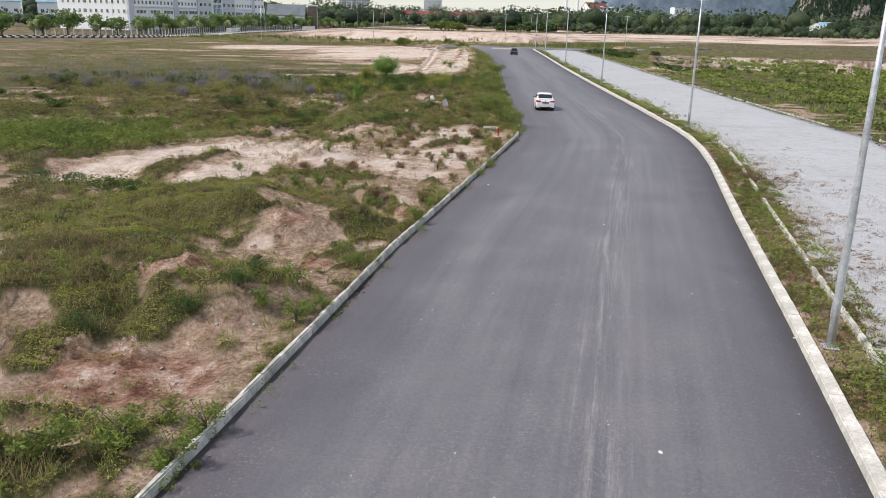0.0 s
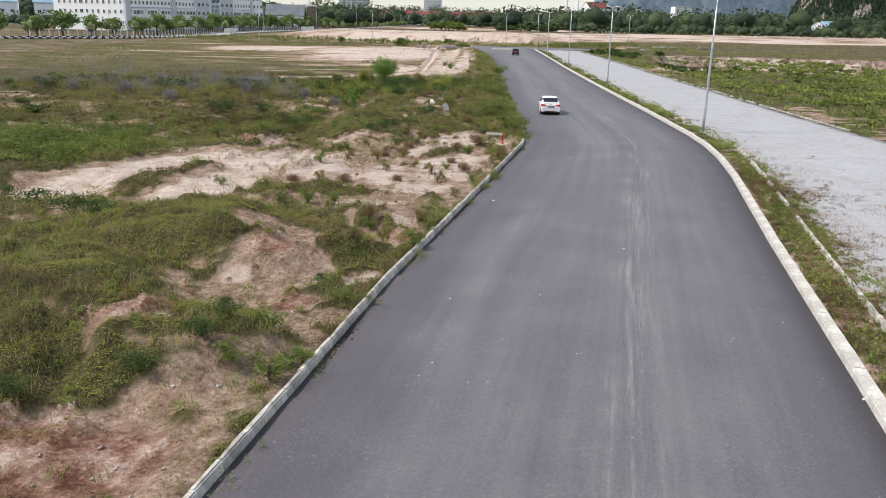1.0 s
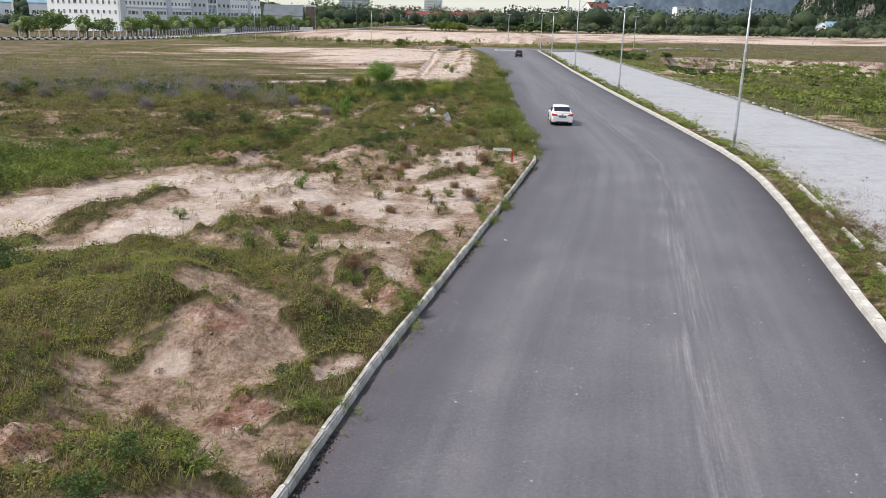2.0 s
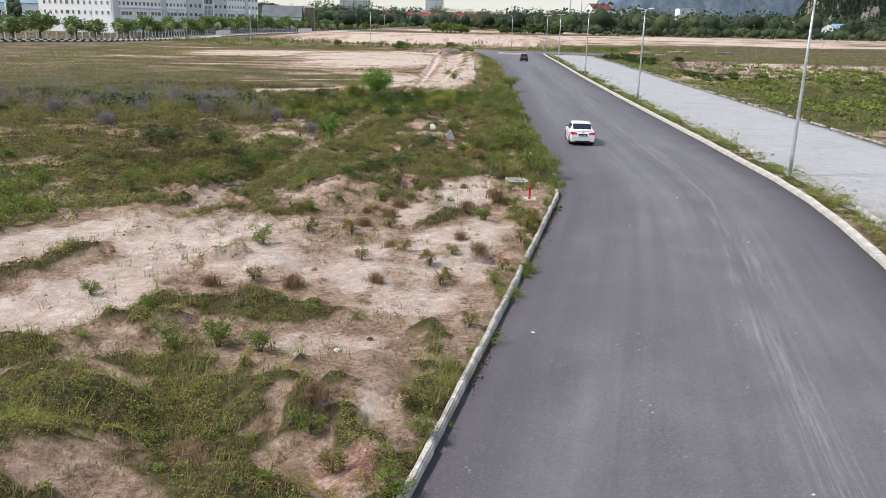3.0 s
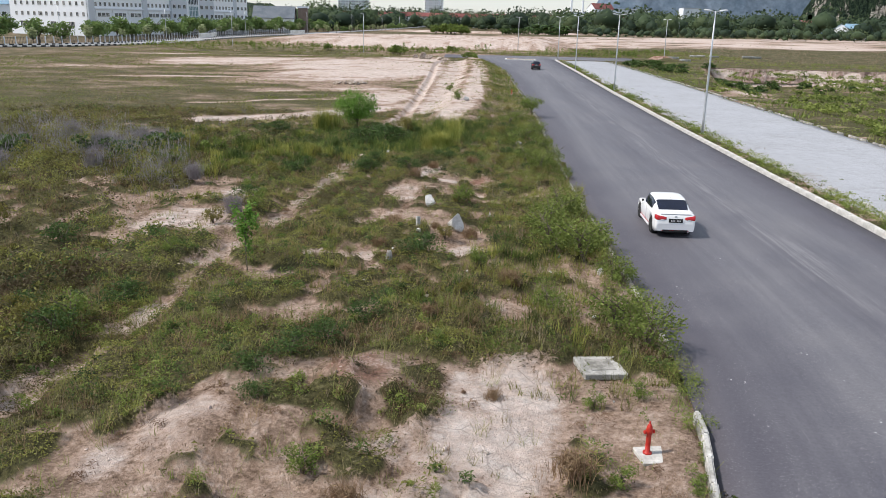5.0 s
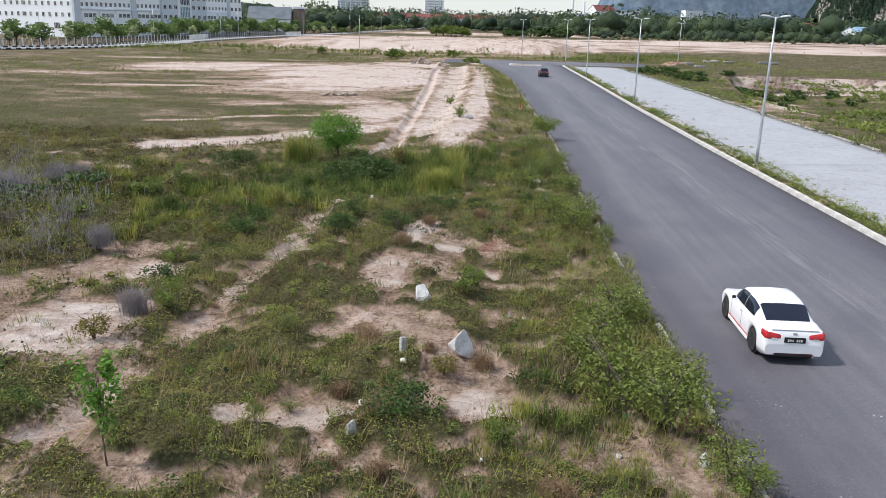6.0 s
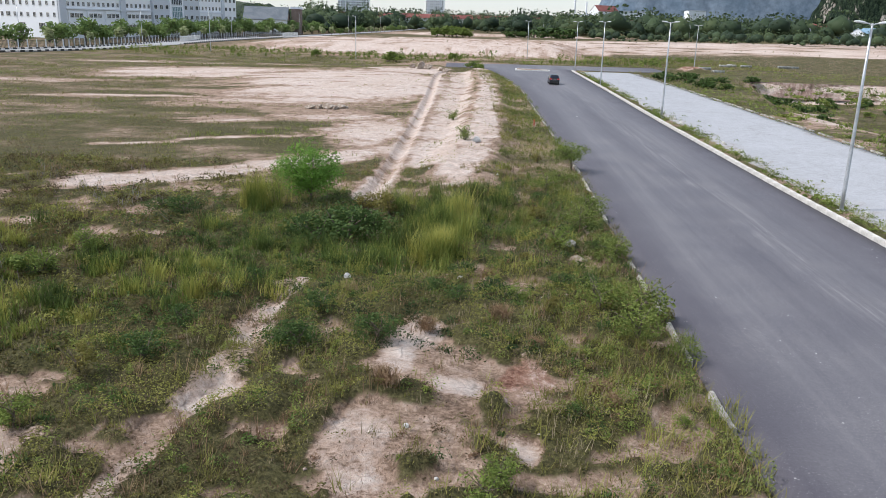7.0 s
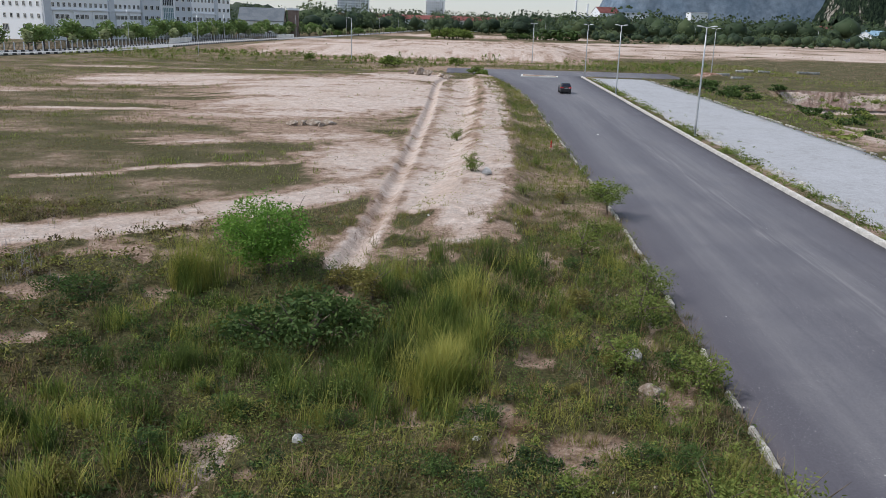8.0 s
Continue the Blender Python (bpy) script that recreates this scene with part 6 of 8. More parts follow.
grass("grass", "short olive grass over the near field", 30000, (-13, 11, 11, 64), 101, 0.2, 0.02, 5, M_GRASS, tone=0.42)
grass("dry_grass", "dry straw-coloured grass on the near field", 26000, (-13, 11, 11, 64), 102, 0.20, 0.016, 5, M_DRYGRASS, 0.8, 0.4)
grass("grass", "olive grass across the middle field", 20000, (-30, 12.5, 60, 112), 103, 0.26, 0.03, 5, M_SCRUB, tone=0.6)
grass("dry_grass", "dry brown grass across the middle field", 26000, (-24, 12.5, 60, 112), 104, 0.26, 0.024, 5, M_DRYGRASS, 0.8, 0.35)
grass("grass", "grass on the open field beside the sand", 18000, (-48, -12, 30, 112), 105, 0.3, 0.05, 5, M_GRASS, tone=0.45, spread=0.2)
grass("grass", "thin grass on the far field", 62000, (-75, 12.6, 108, 232), 106, 0.26, 0.075, 4, M_GRASS, tone=0.6, spread=0.25)
grass("dry_grass", "thin dry grass on the far field", 26000, (-75, 12.6, 108, 232), 107, 0.24, 0.06, 4, M_DRYGRASS, tone=0.35, spread=0.25)
grass("grass", "grass in the verge between the kerbs", 17000, (12, 29, 8, 222), 108, 0.2, 0.022, 6, M_GRASS, tone=0.62, extra=lambda x, y: np.where((x > right_x(y) + 0.42) & (x < line_x(y, GRAV_L_Y, GRAV_L_X) + 1.6), 0.95 * np.clip(0.55 + 1.8 * fbm(x, y, 2.0, 3, 8), 0.05, 1), 0))
grass("dry_grass", "dry weeds at the gravel's edge", 12000, (12, 30, 8, 222), 109, 0.24, 0.018, 5, M_DRYGRASS, tone=0.4, extra=lambda x, y: np.where((x > right_x(y) + 0.42) & (x < line_x(y, GRAV_L_Y, GRAV_L_X) + 4.0 - 2.0 * smooth(y, 50, 70)), 0.95 * np.clip(0.75 - 0.2 * (x - line_x(y, GRAV_L_Y, GRAV_L_X)) + 2.0 * fbm(x, y, 2.5, 3, 18), 0.0, 1), 0))
grass("grass", "rough green grass beyond the gravel", 21000, (34, 110, 55, 235), 110, 0.42, 0.10, 5, M_GRASS, tone=0.8, spread=0.25, extra=lambda x, y: np.where(x > line_x(y, GRAV_R_Y, GRAV_R_X) + 0.1, cover(x, y), 0))
grass("dry_grass", "brown grass beyond the pit", 12000, (34, 190, 190, 330), 111, 0.4, 0.13, 4, M_DRYGRASS, tone=0.35, spread=0.4)
grass("grass", "green strip of rough grass before the far sand", 16000, (-80, 76, 241, 285), 112, 0.6, 0.13, 5, M_GRASS, tone=0.6, spread=0.4)


def weeds(name, label, n, box_, seed, h, size, per, material, keep, tone=0.5):
    x0, x1, y0, y1 = box_
    x, y = scatter(n, x0, x1, y0, y1, keep, seed)
    z = np.where(x < 30, np.maximum(land(x, y), 0.0), land(x, y))
    g = np.random.default_rng(seed + 1)
    hh = h * g.uniform(0.5, 1.3, len(x))
    k = g.random((len(x), per))
    r = hh[:, None] * 0.38 * np.sqrt(g.random((len(x), per))) * (1.15 - k * 0.6)
    a = g.uniform(0, 2 * np.pi, (len(x), per))
    P = np.stack([x[:, None] + r * np.cos(a), y[:, None] + r * np.sin(a), z[:, None] + 0.02 + hh[:, None] * k], 2).reshape(-1, 3)
    tn = np.repeat(np.clip(tone + 1.0 * fbm(x, y, 4, 3, seed), 0, 1), per)
    V, F, T = leaves(P, size, seed + 2, 0.45, tn)
    return tagged(add_mesh(name, V, F, material, tint=T), label, "weeds", kind="stuff")


patchy = lambda x, y, s, sh, lo: np.clip(3.2 * (fbm(x, y, s, 3, sh) - lo), 0, 1)
weeds("weeds", "upright leafy weeds over the near field", 5200, (-8, 10, 14, 64), 215, 0.46, 0.024, 22, M_LEAF, lambda x, y: soils(x, y)[2] * patchy(x, y, 1.8, 91, 0.02) * ~on_road(x, y), 0.6)
weeds("weeds", "upright yellow-green weeds on the middle strip", 5200, (-6, 10, 60, 108), 216, 0.5, 0.028, 22, M_LEAF, lambda x, y: soils(x, y)[2] * patchy(x, y, 2.0, 92, 0.02) * ~on_road(x, y), 0.6)
weeds("weeds", "leafy weeds along the overgrown kerb", 4200, (3, 13, 57, 205), 203, 0.42, 0.036, 20, M_ROADLEAF, lambda x, y: np.where((x > left_x(y) - 3.2) & (x < left_x(y) + 0.1 + 0.9 * fbm(x * 0, y, 3, 3, 5)), 0.95 * patchy(x, y, 2.6, 9, -0.12), 0), 0.4)
weeds("weeds", "leafy weeds in the kerb's joints", 7000, (0, 11, 10, 60), 204, 0.3, 0.02, 20, M_LEAF, lambda x, y: np.where(np.abs(x - left_x(y) + 0.05) < 0.45, patchy(x, y, 1.6, 9, -0.05), 0), 0.6)
weeds("weeds", "green weeds in the verge between the kerbs", 5200, (12, 29, 8, 222), 205, 0.28, 0.036, 15, M_LEAF, lambda x, y: np.where((x > right_x(y) + 0.42) & (x < line_x(y, GRAV_L_Y, GRAV_L_X) + 0.8), patchy(x, y, 2.2, 19, -0.05), 0), 0.65)
weeds("weeds", "dark green creepers on the field's hollow", 3400, (-28, -9, 42, 62), 206, 0.5, 0.055, 18, M_LEAF, lambda x, y: np.clip(1.5 * blob(x, y, -17.5, 50.5, 6.5, 6.0) - 0.2 + 2.2 * fbm(x, y, 2.2, 3, 4), 0, 1) * (soils(x, y)[0] < 0.3), 0.5)
weeds("weeds", "scrub before the far sand", 2600, (-80, 76, 242, 284), 208, 0.9, 0.16, 26, M_LEAF, lambda x, y: patchy(x, y, 12, 39, -0.02), 0.55)
weeds("weeds", "scattered scrub on the far sand", 5200, (-70, 300, 262, 520), 209, 0.38, 0.13, 14, M_SCRUB, lambda x, y: 0.9 * patchy(x, y, 11, 49, 0.03) * patchy(x * 0.5, y, 3, 50, -0.05), 0.5)


weeds("weeds", "lush green plants in the verge by the lamp", 1500, (13.4, 20, 9, 42), 214, 0.3, 0.034, 18, M_LEAF, lambda x, y: np.where((x > right_x(y) + 0.45) & (x < right_x(y) + 1.7), 0.9, 0), 0.75)


def mats(label, per_m2, box_, seed, h, size, material, tone, swing=1.9, long=2.0, keep=None, stone=False, flat=0.45):
    """Low mats of small leaves with crisp edges, thicker in their middle."""
    x0, x1, y0, y1 = box_
    n = int(per_m2 * (x1 - x0) * (y1 - y0))
    mask = keep or (lambda x, y: soils(x, y)[2])
    x, y = scatter(n, x0, x1, y0, y1, lambda x, y: np.where(on_road(x, y) | (on_gravel(x, y) & (not stone)), 0, mask(x, y) * np.clip(0.75 + 2.2 * fbm(x, y, 0.7, 2, seed), 0.1, 1)), seed)
    g = np.random.default_rng(seed)
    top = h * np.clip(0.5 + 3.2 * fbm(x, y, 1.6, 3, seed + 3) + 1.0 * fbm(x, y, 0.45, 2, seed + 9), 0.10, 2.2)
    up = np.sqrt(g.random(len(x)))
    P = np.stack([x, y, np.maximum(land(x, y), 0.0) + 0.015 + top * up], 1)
    # tint climbs with leaf and swell height: lit tops, shaded bases painted in
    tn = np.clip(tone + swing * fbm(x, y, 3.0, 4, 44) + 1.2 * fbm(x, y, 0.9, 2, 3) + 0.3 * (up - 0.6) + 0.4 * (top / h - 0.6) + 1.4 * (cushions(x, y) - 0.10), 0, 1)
    V, F, T = leaves(P, size, seed + 2, 5.0 if long > 6 else flat, tn, long)
    return tagged(add_mesh("weeds", V, F, material, tint=T), label, "weeds", kind="stuff")


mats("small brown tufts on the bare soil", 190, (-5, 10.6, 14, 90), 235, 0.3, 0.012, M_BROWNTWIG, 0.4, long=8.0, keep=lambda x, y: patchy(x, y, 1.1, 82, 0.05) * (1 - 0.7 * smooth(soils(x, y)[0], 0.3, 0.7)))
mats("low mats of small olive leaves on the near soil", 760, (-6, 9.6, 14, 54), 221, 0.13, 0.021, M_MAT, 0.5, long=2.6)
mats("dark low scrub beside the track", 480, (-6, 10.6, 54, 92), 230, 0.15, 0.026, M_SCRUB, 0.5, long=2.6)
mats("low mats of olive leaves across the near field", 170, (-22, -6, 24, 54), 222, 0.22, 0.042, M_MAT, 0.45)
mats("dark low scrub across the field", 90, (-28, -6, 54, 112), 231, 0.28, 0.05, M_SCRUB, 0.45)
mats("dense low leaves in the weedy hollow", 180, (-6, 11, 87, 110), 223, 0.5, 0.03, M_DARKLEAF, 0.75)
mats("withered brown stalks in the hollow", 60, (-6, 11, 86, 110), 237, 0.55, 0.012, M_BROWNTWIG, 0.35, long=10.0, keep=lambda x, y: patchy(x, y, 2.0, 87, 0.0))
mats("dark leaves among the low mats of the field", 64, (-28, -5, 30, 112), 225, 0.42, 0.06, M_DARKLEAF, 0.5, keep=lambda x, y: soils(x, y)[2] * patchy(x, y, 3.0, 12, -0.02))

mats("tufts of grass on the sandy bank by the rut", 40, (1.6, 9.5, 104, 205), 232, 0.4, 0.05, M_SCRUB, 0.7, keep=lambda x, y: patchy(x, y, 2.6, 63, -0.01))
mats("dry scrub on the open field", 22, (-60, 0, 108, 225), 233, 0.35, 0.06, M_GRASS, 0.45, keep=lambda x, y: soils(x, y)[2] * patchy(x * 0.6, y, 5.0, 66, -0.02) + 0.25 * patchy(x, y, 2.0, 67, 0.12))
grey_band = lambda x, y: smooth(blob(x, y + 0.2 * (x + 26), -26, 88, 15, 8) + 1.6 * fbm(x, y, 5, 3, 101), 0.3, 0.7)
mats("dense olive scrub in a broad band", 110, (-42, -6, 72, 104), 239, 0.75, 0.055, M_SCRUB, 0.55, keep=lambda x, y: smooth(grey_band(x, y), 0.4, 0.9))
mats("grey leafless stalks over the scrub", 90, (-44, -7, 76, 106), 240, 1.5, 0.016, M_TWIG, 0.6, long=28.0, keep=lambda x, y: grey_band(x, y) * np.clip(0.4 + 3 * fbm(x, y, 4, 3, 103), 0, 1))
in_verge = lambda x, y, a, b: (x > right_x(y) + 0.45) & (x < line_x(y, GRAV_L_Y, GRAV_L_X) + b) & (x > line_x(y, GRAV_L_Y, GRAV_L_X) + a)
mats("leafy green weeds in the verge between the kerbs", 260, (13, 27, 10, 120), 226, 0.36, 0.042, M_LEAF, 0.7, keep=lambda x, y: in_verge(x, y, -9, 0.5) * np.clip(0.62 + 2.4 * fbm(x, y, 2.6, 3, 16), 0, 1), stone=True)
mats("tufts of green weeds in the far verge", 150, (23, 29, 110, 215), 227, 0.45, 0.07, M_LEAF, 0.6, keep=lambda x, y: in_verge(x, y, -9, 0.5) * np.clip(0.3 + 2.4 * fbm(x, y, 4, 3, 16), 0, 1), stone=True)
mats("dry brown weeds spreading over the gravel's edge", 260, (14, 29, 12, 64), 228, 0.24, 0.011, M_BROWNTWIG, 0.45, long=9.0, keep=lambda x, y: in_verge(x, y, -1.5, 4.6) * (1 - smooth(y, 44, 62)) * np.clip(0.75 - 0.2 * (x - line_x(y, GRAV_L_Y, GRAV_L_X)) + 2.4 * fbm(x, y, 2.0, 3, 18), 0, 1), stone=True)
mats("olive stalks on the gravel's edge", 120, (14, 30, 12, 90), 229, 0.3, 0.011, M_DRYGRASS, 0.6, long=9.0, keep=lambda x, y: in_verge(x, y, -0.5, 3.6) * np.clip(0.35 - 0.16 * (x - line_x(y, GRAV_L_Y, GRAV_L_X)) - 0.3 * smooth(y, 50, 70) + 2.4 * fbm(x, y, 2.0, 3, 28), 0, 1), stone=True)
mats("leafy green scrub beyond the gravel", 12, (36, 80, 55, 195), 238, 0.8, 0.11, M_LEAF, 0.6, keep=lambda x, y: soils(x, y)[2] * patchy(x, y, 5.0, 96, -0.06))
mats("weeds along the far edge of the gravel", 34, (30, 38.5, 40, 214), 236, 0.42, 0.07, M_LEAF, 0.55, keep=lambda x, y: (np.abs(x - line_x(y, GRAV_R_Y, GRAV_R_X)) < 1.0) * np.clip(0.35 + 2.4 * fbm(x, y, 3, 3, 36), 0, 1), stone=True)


verge_strip = lambda x, y, b: ((x > right_x(y) + 0.5) & (x < line_x(y, GRAV_L_Y, GRAV_L_X) + b)) * 1.0


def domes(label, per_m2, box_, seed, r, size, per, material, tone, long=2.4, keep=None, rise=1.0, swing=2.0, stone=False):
    """Small rounded cushions of leaves, pale on top and dark and brown within, which paints light and shade into the
    tint; they crowd where the cover is thick.
    """
    x0, x1, y0, y1 = box_
    mask = keep or (lambda x, y: soils(x, y)[2])
    x, y = scatter(int(per_m2 * (x1 - x0) * (y1 - y0)), x0, x1, y0, y1, lambda x, y: np.where((on_road(x, y) | on_gravel(x, y)) & (not stone), 0, mask(x, y) ** 2), seed)
    g = np.random.default_rng(seed)
    rr = r * g.uniform(0.45, 1.25, len(x)) * np.clip(0.9 + 1.6 * fbm(x, y, 2.6, 3, seed), 0.5, 1.6)
    hh = rr * g.uniform(0.6, 1.25, len(x)) * rise
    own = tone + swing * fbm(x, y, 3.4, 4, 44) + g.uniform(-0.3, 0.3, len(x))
    q = per * len(x)
    d = g.normal(size=(q, 3))
    d[:, 2] = np.abs(d[:, 2])
    d /= np.linalg.norm(d, axis=1)[:, None]
    d *= (g.random(q) ** 0.35)[:, None]
    rep = lambda a: np.repeat(a, per)
    P = np.stack([rep(x) + d[:, 0] * rep(rr), rep(y) + d[:, 1] * rep(rr), rep(np.maximum(land(x, y), 0.0)) + d[:, 2] * rep(hh)], 1)
    # lower leaves take a low tint in place of shadow
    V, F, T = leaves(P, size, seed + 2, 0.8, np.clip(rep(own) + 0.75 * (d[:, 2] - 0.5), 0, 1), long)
    return tagged(add_mesh("weeds", V, F, material, tint=T), label, "weeds", kind="stuff")


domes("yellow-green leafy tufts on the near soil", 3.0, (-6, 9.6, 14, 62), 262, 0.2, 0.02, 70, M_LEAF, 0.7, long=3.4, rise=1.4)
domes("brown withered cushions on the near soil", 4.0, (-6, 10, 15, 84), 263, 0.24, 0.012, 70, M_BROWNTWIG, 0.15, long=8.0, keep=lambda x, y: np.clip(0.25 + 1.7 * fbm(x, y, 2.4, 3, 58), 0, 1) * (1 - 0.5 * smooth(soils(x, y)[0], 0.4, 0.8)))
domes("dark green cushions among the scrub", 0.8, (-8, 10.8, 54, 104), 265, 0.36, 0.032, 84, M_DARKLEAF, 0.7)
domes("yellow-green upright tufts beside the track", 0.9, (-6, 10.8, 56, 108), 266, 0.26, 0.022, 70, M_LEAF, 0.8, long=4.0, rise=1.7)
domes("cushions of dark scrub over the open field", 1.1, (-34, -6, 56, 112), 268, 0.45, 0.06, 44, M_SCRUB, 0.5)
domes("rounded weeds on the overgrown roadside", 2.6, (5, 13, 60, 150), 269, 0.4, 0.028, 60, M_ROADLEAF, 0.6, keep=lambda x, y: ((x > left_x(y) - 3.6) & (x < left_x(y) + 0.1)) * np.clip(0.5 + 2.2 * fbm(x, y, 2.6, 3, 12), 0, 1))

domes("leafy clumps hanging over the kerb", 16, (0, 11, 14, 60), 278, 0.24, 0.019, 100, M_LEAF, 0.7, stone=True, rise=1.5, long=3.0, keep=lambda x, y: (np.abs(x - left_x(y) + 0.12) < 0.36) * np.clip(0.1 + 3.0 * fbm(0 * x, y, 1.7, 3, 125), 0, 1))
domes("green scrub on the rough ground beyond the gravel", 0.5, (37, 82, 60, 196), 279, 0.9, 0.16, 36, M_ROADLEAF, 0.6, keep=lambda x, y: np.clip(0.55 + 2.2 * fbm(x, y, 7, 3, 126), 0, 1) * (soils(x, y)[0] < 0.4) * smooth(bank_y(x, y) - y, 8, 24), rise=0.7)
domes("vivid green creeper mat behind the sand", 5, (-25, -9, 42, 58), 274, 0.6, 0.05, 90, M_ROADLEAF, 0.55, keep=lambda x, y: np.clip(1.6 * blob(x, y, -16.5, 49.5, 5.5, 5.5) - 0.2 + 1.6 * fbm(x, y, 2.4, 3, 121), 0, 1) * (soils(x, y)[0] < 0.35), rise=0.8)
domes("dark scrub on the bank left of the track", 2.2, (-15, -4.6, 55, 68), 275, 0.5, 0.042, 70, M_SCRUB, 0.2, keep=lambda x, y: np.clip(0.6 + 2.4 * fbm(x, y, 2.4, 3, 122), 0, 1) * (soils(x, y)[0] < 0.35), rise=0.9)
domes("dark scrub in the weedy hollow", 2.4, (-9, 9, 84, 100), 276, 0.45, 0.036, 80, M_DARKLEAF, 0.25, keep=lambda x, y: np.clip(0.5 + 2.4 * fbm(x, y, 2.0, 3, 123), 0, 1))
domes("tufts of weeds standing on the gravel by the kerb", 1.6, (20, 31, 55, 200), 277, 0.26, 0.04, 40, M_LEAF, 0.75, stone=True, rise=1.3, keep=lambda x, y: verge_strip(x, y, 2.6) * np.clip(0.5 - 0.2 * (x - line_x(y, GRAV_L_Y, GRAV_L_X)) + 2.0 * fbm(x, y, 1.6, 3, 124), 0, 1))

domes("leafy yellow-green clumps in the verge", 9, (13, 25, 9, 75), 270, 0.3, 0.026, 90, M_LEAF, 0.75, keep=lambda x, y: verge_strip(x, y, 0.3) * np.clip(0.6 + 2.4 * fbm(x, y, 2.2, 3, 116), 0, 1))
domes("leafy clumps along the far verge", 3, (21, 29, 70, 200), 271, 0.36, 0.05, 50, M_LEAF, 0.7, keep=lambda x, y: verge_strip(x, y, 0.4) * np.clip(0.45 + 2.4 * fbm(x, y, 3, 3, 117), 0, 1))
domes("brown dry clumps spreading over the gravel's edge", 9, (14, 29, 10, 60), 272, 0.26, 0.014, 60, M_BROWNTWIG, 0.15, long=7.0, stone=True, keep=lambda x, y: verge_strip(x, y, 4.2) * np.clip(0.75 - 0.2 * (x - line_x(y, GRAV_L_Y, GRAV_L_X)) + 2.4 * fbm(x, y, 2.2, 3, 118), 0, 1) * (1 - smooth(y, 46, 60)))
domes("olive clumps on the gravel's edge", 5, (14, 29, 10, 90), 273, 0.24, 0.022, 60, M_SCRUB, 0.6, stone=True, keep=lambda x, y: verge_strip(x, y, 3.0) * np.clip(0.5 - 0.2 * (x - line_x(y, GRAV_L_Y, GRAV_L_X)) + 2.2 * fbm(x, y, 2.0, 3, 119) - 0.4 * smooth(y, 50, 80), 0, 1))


def tussocks(label, n, box_, seed, h, w, material, tone):
    """Thick tufts that stand out of the short grass."""
    x0, x1, y0, y1 = box_
    x, y = scatter(n, x0, x1, y0, y1, lambda x, y: (0.12 + 0.88 * patchy(x, y, 1.8, seed, -0.02)) * np.clip(cover(x, y) + 0.06 * ~on_road(x, y) * ~on_gravel(x, y), 0, 1), seed)
    g = np.random.default_rng(seed)
    size = g.uniform(0.5, 1.4, len(x))
    V, F, T = blades(x, y, land(x, y), h * size, w, 0.9, 13, seed, False, 0.16 * size, np.clip(tone + 0.9 * fbm(x, y, 3, 3, 44) + g.uniform(-0.25, 0.25, len(x)), 0, 1))
    tagged(add_mesh("grass_tuft", V, F, material, tint=T), label, "grass", kind="stuff")


tussocks("thick olive grass tufts on the near field", 24000, (-13, 11, 11, 64), 321, 0.34, 0.017, M_GRASS, 0.6)
tussocks("straw-brown grass tufts on the near field", 14000, (-13, 11, 11, 64), 322, 0.34, 0.015, M_BROWNTWIG, 0.6)
tussocks("thick grass tufts on the middle field", 20000, (-28, 12.5, 60, 112), 323, 0.42, 0.022, M_SCRUB, 0.75)
tussocks("brown dry tufts on the middle field", 16000, (-28, 12.5, 60, 112), 324, 0.4, 0.02, M_BROWNTWIG, 0.5)


tussocks("grass tufts in the verge and the gravel's edge", 5200, (12, 30, 8, 222), 325, 0.36, 0.018, M_GRASS, 0.7)


def edge_tufts(label, n, seed, h, w, material, tone, y0=57.5, y1=205, reach=3.0):
    """Tufts along the overgrown kerb, hanging over the asphalt's edge here and there."""
    x, y = scatter(n, 4, 13.5, y0, y1, lambda x, y: np.where((x > left_x(y) - reach) & (x < left_x(y) + 0.12 + 1.0 * fbm(x * 0, y, 2.5, 3, 5)), np.clip(0.32 + 2.6 * fbm(x, y, 2.2, 3, seed), 0.03, 1), 0), seed)
    g = np.random.default_rng(seed)
    size = g.uniform(0.5, 1.5, len(x))
    z = np.maximum(land(x, y), 0.0)
    V, F, T = blades(x, y, z, h * size, w, 0.8, 11, seed, False, 0.15 * size, np.clip(tone + 1.2 * fbm(x, y, 4, 3, 14) + g.uniform(-0.25, 0.25, len(x)), 0, 1))
    tagged(add_mesh("grass_tuft", V, F, material, tint=T), label, "grass", kind="stuff")


edge_tufts("long green grass over the half-buried kerb", 6500, 331, 0.42, 0.018, M_TALL, 0.45)
edge_tufts("dry straw grass on the roadside strip", 6000, 333, 0.34, 0.016, M_DRYGRASS, 0.45, reach=4.5)
edge_tufts("olive grass tufts on the roadside strip", 12000, 332, 0.36, 0.022, M_SCRUB, 0.8, reach=4.5)


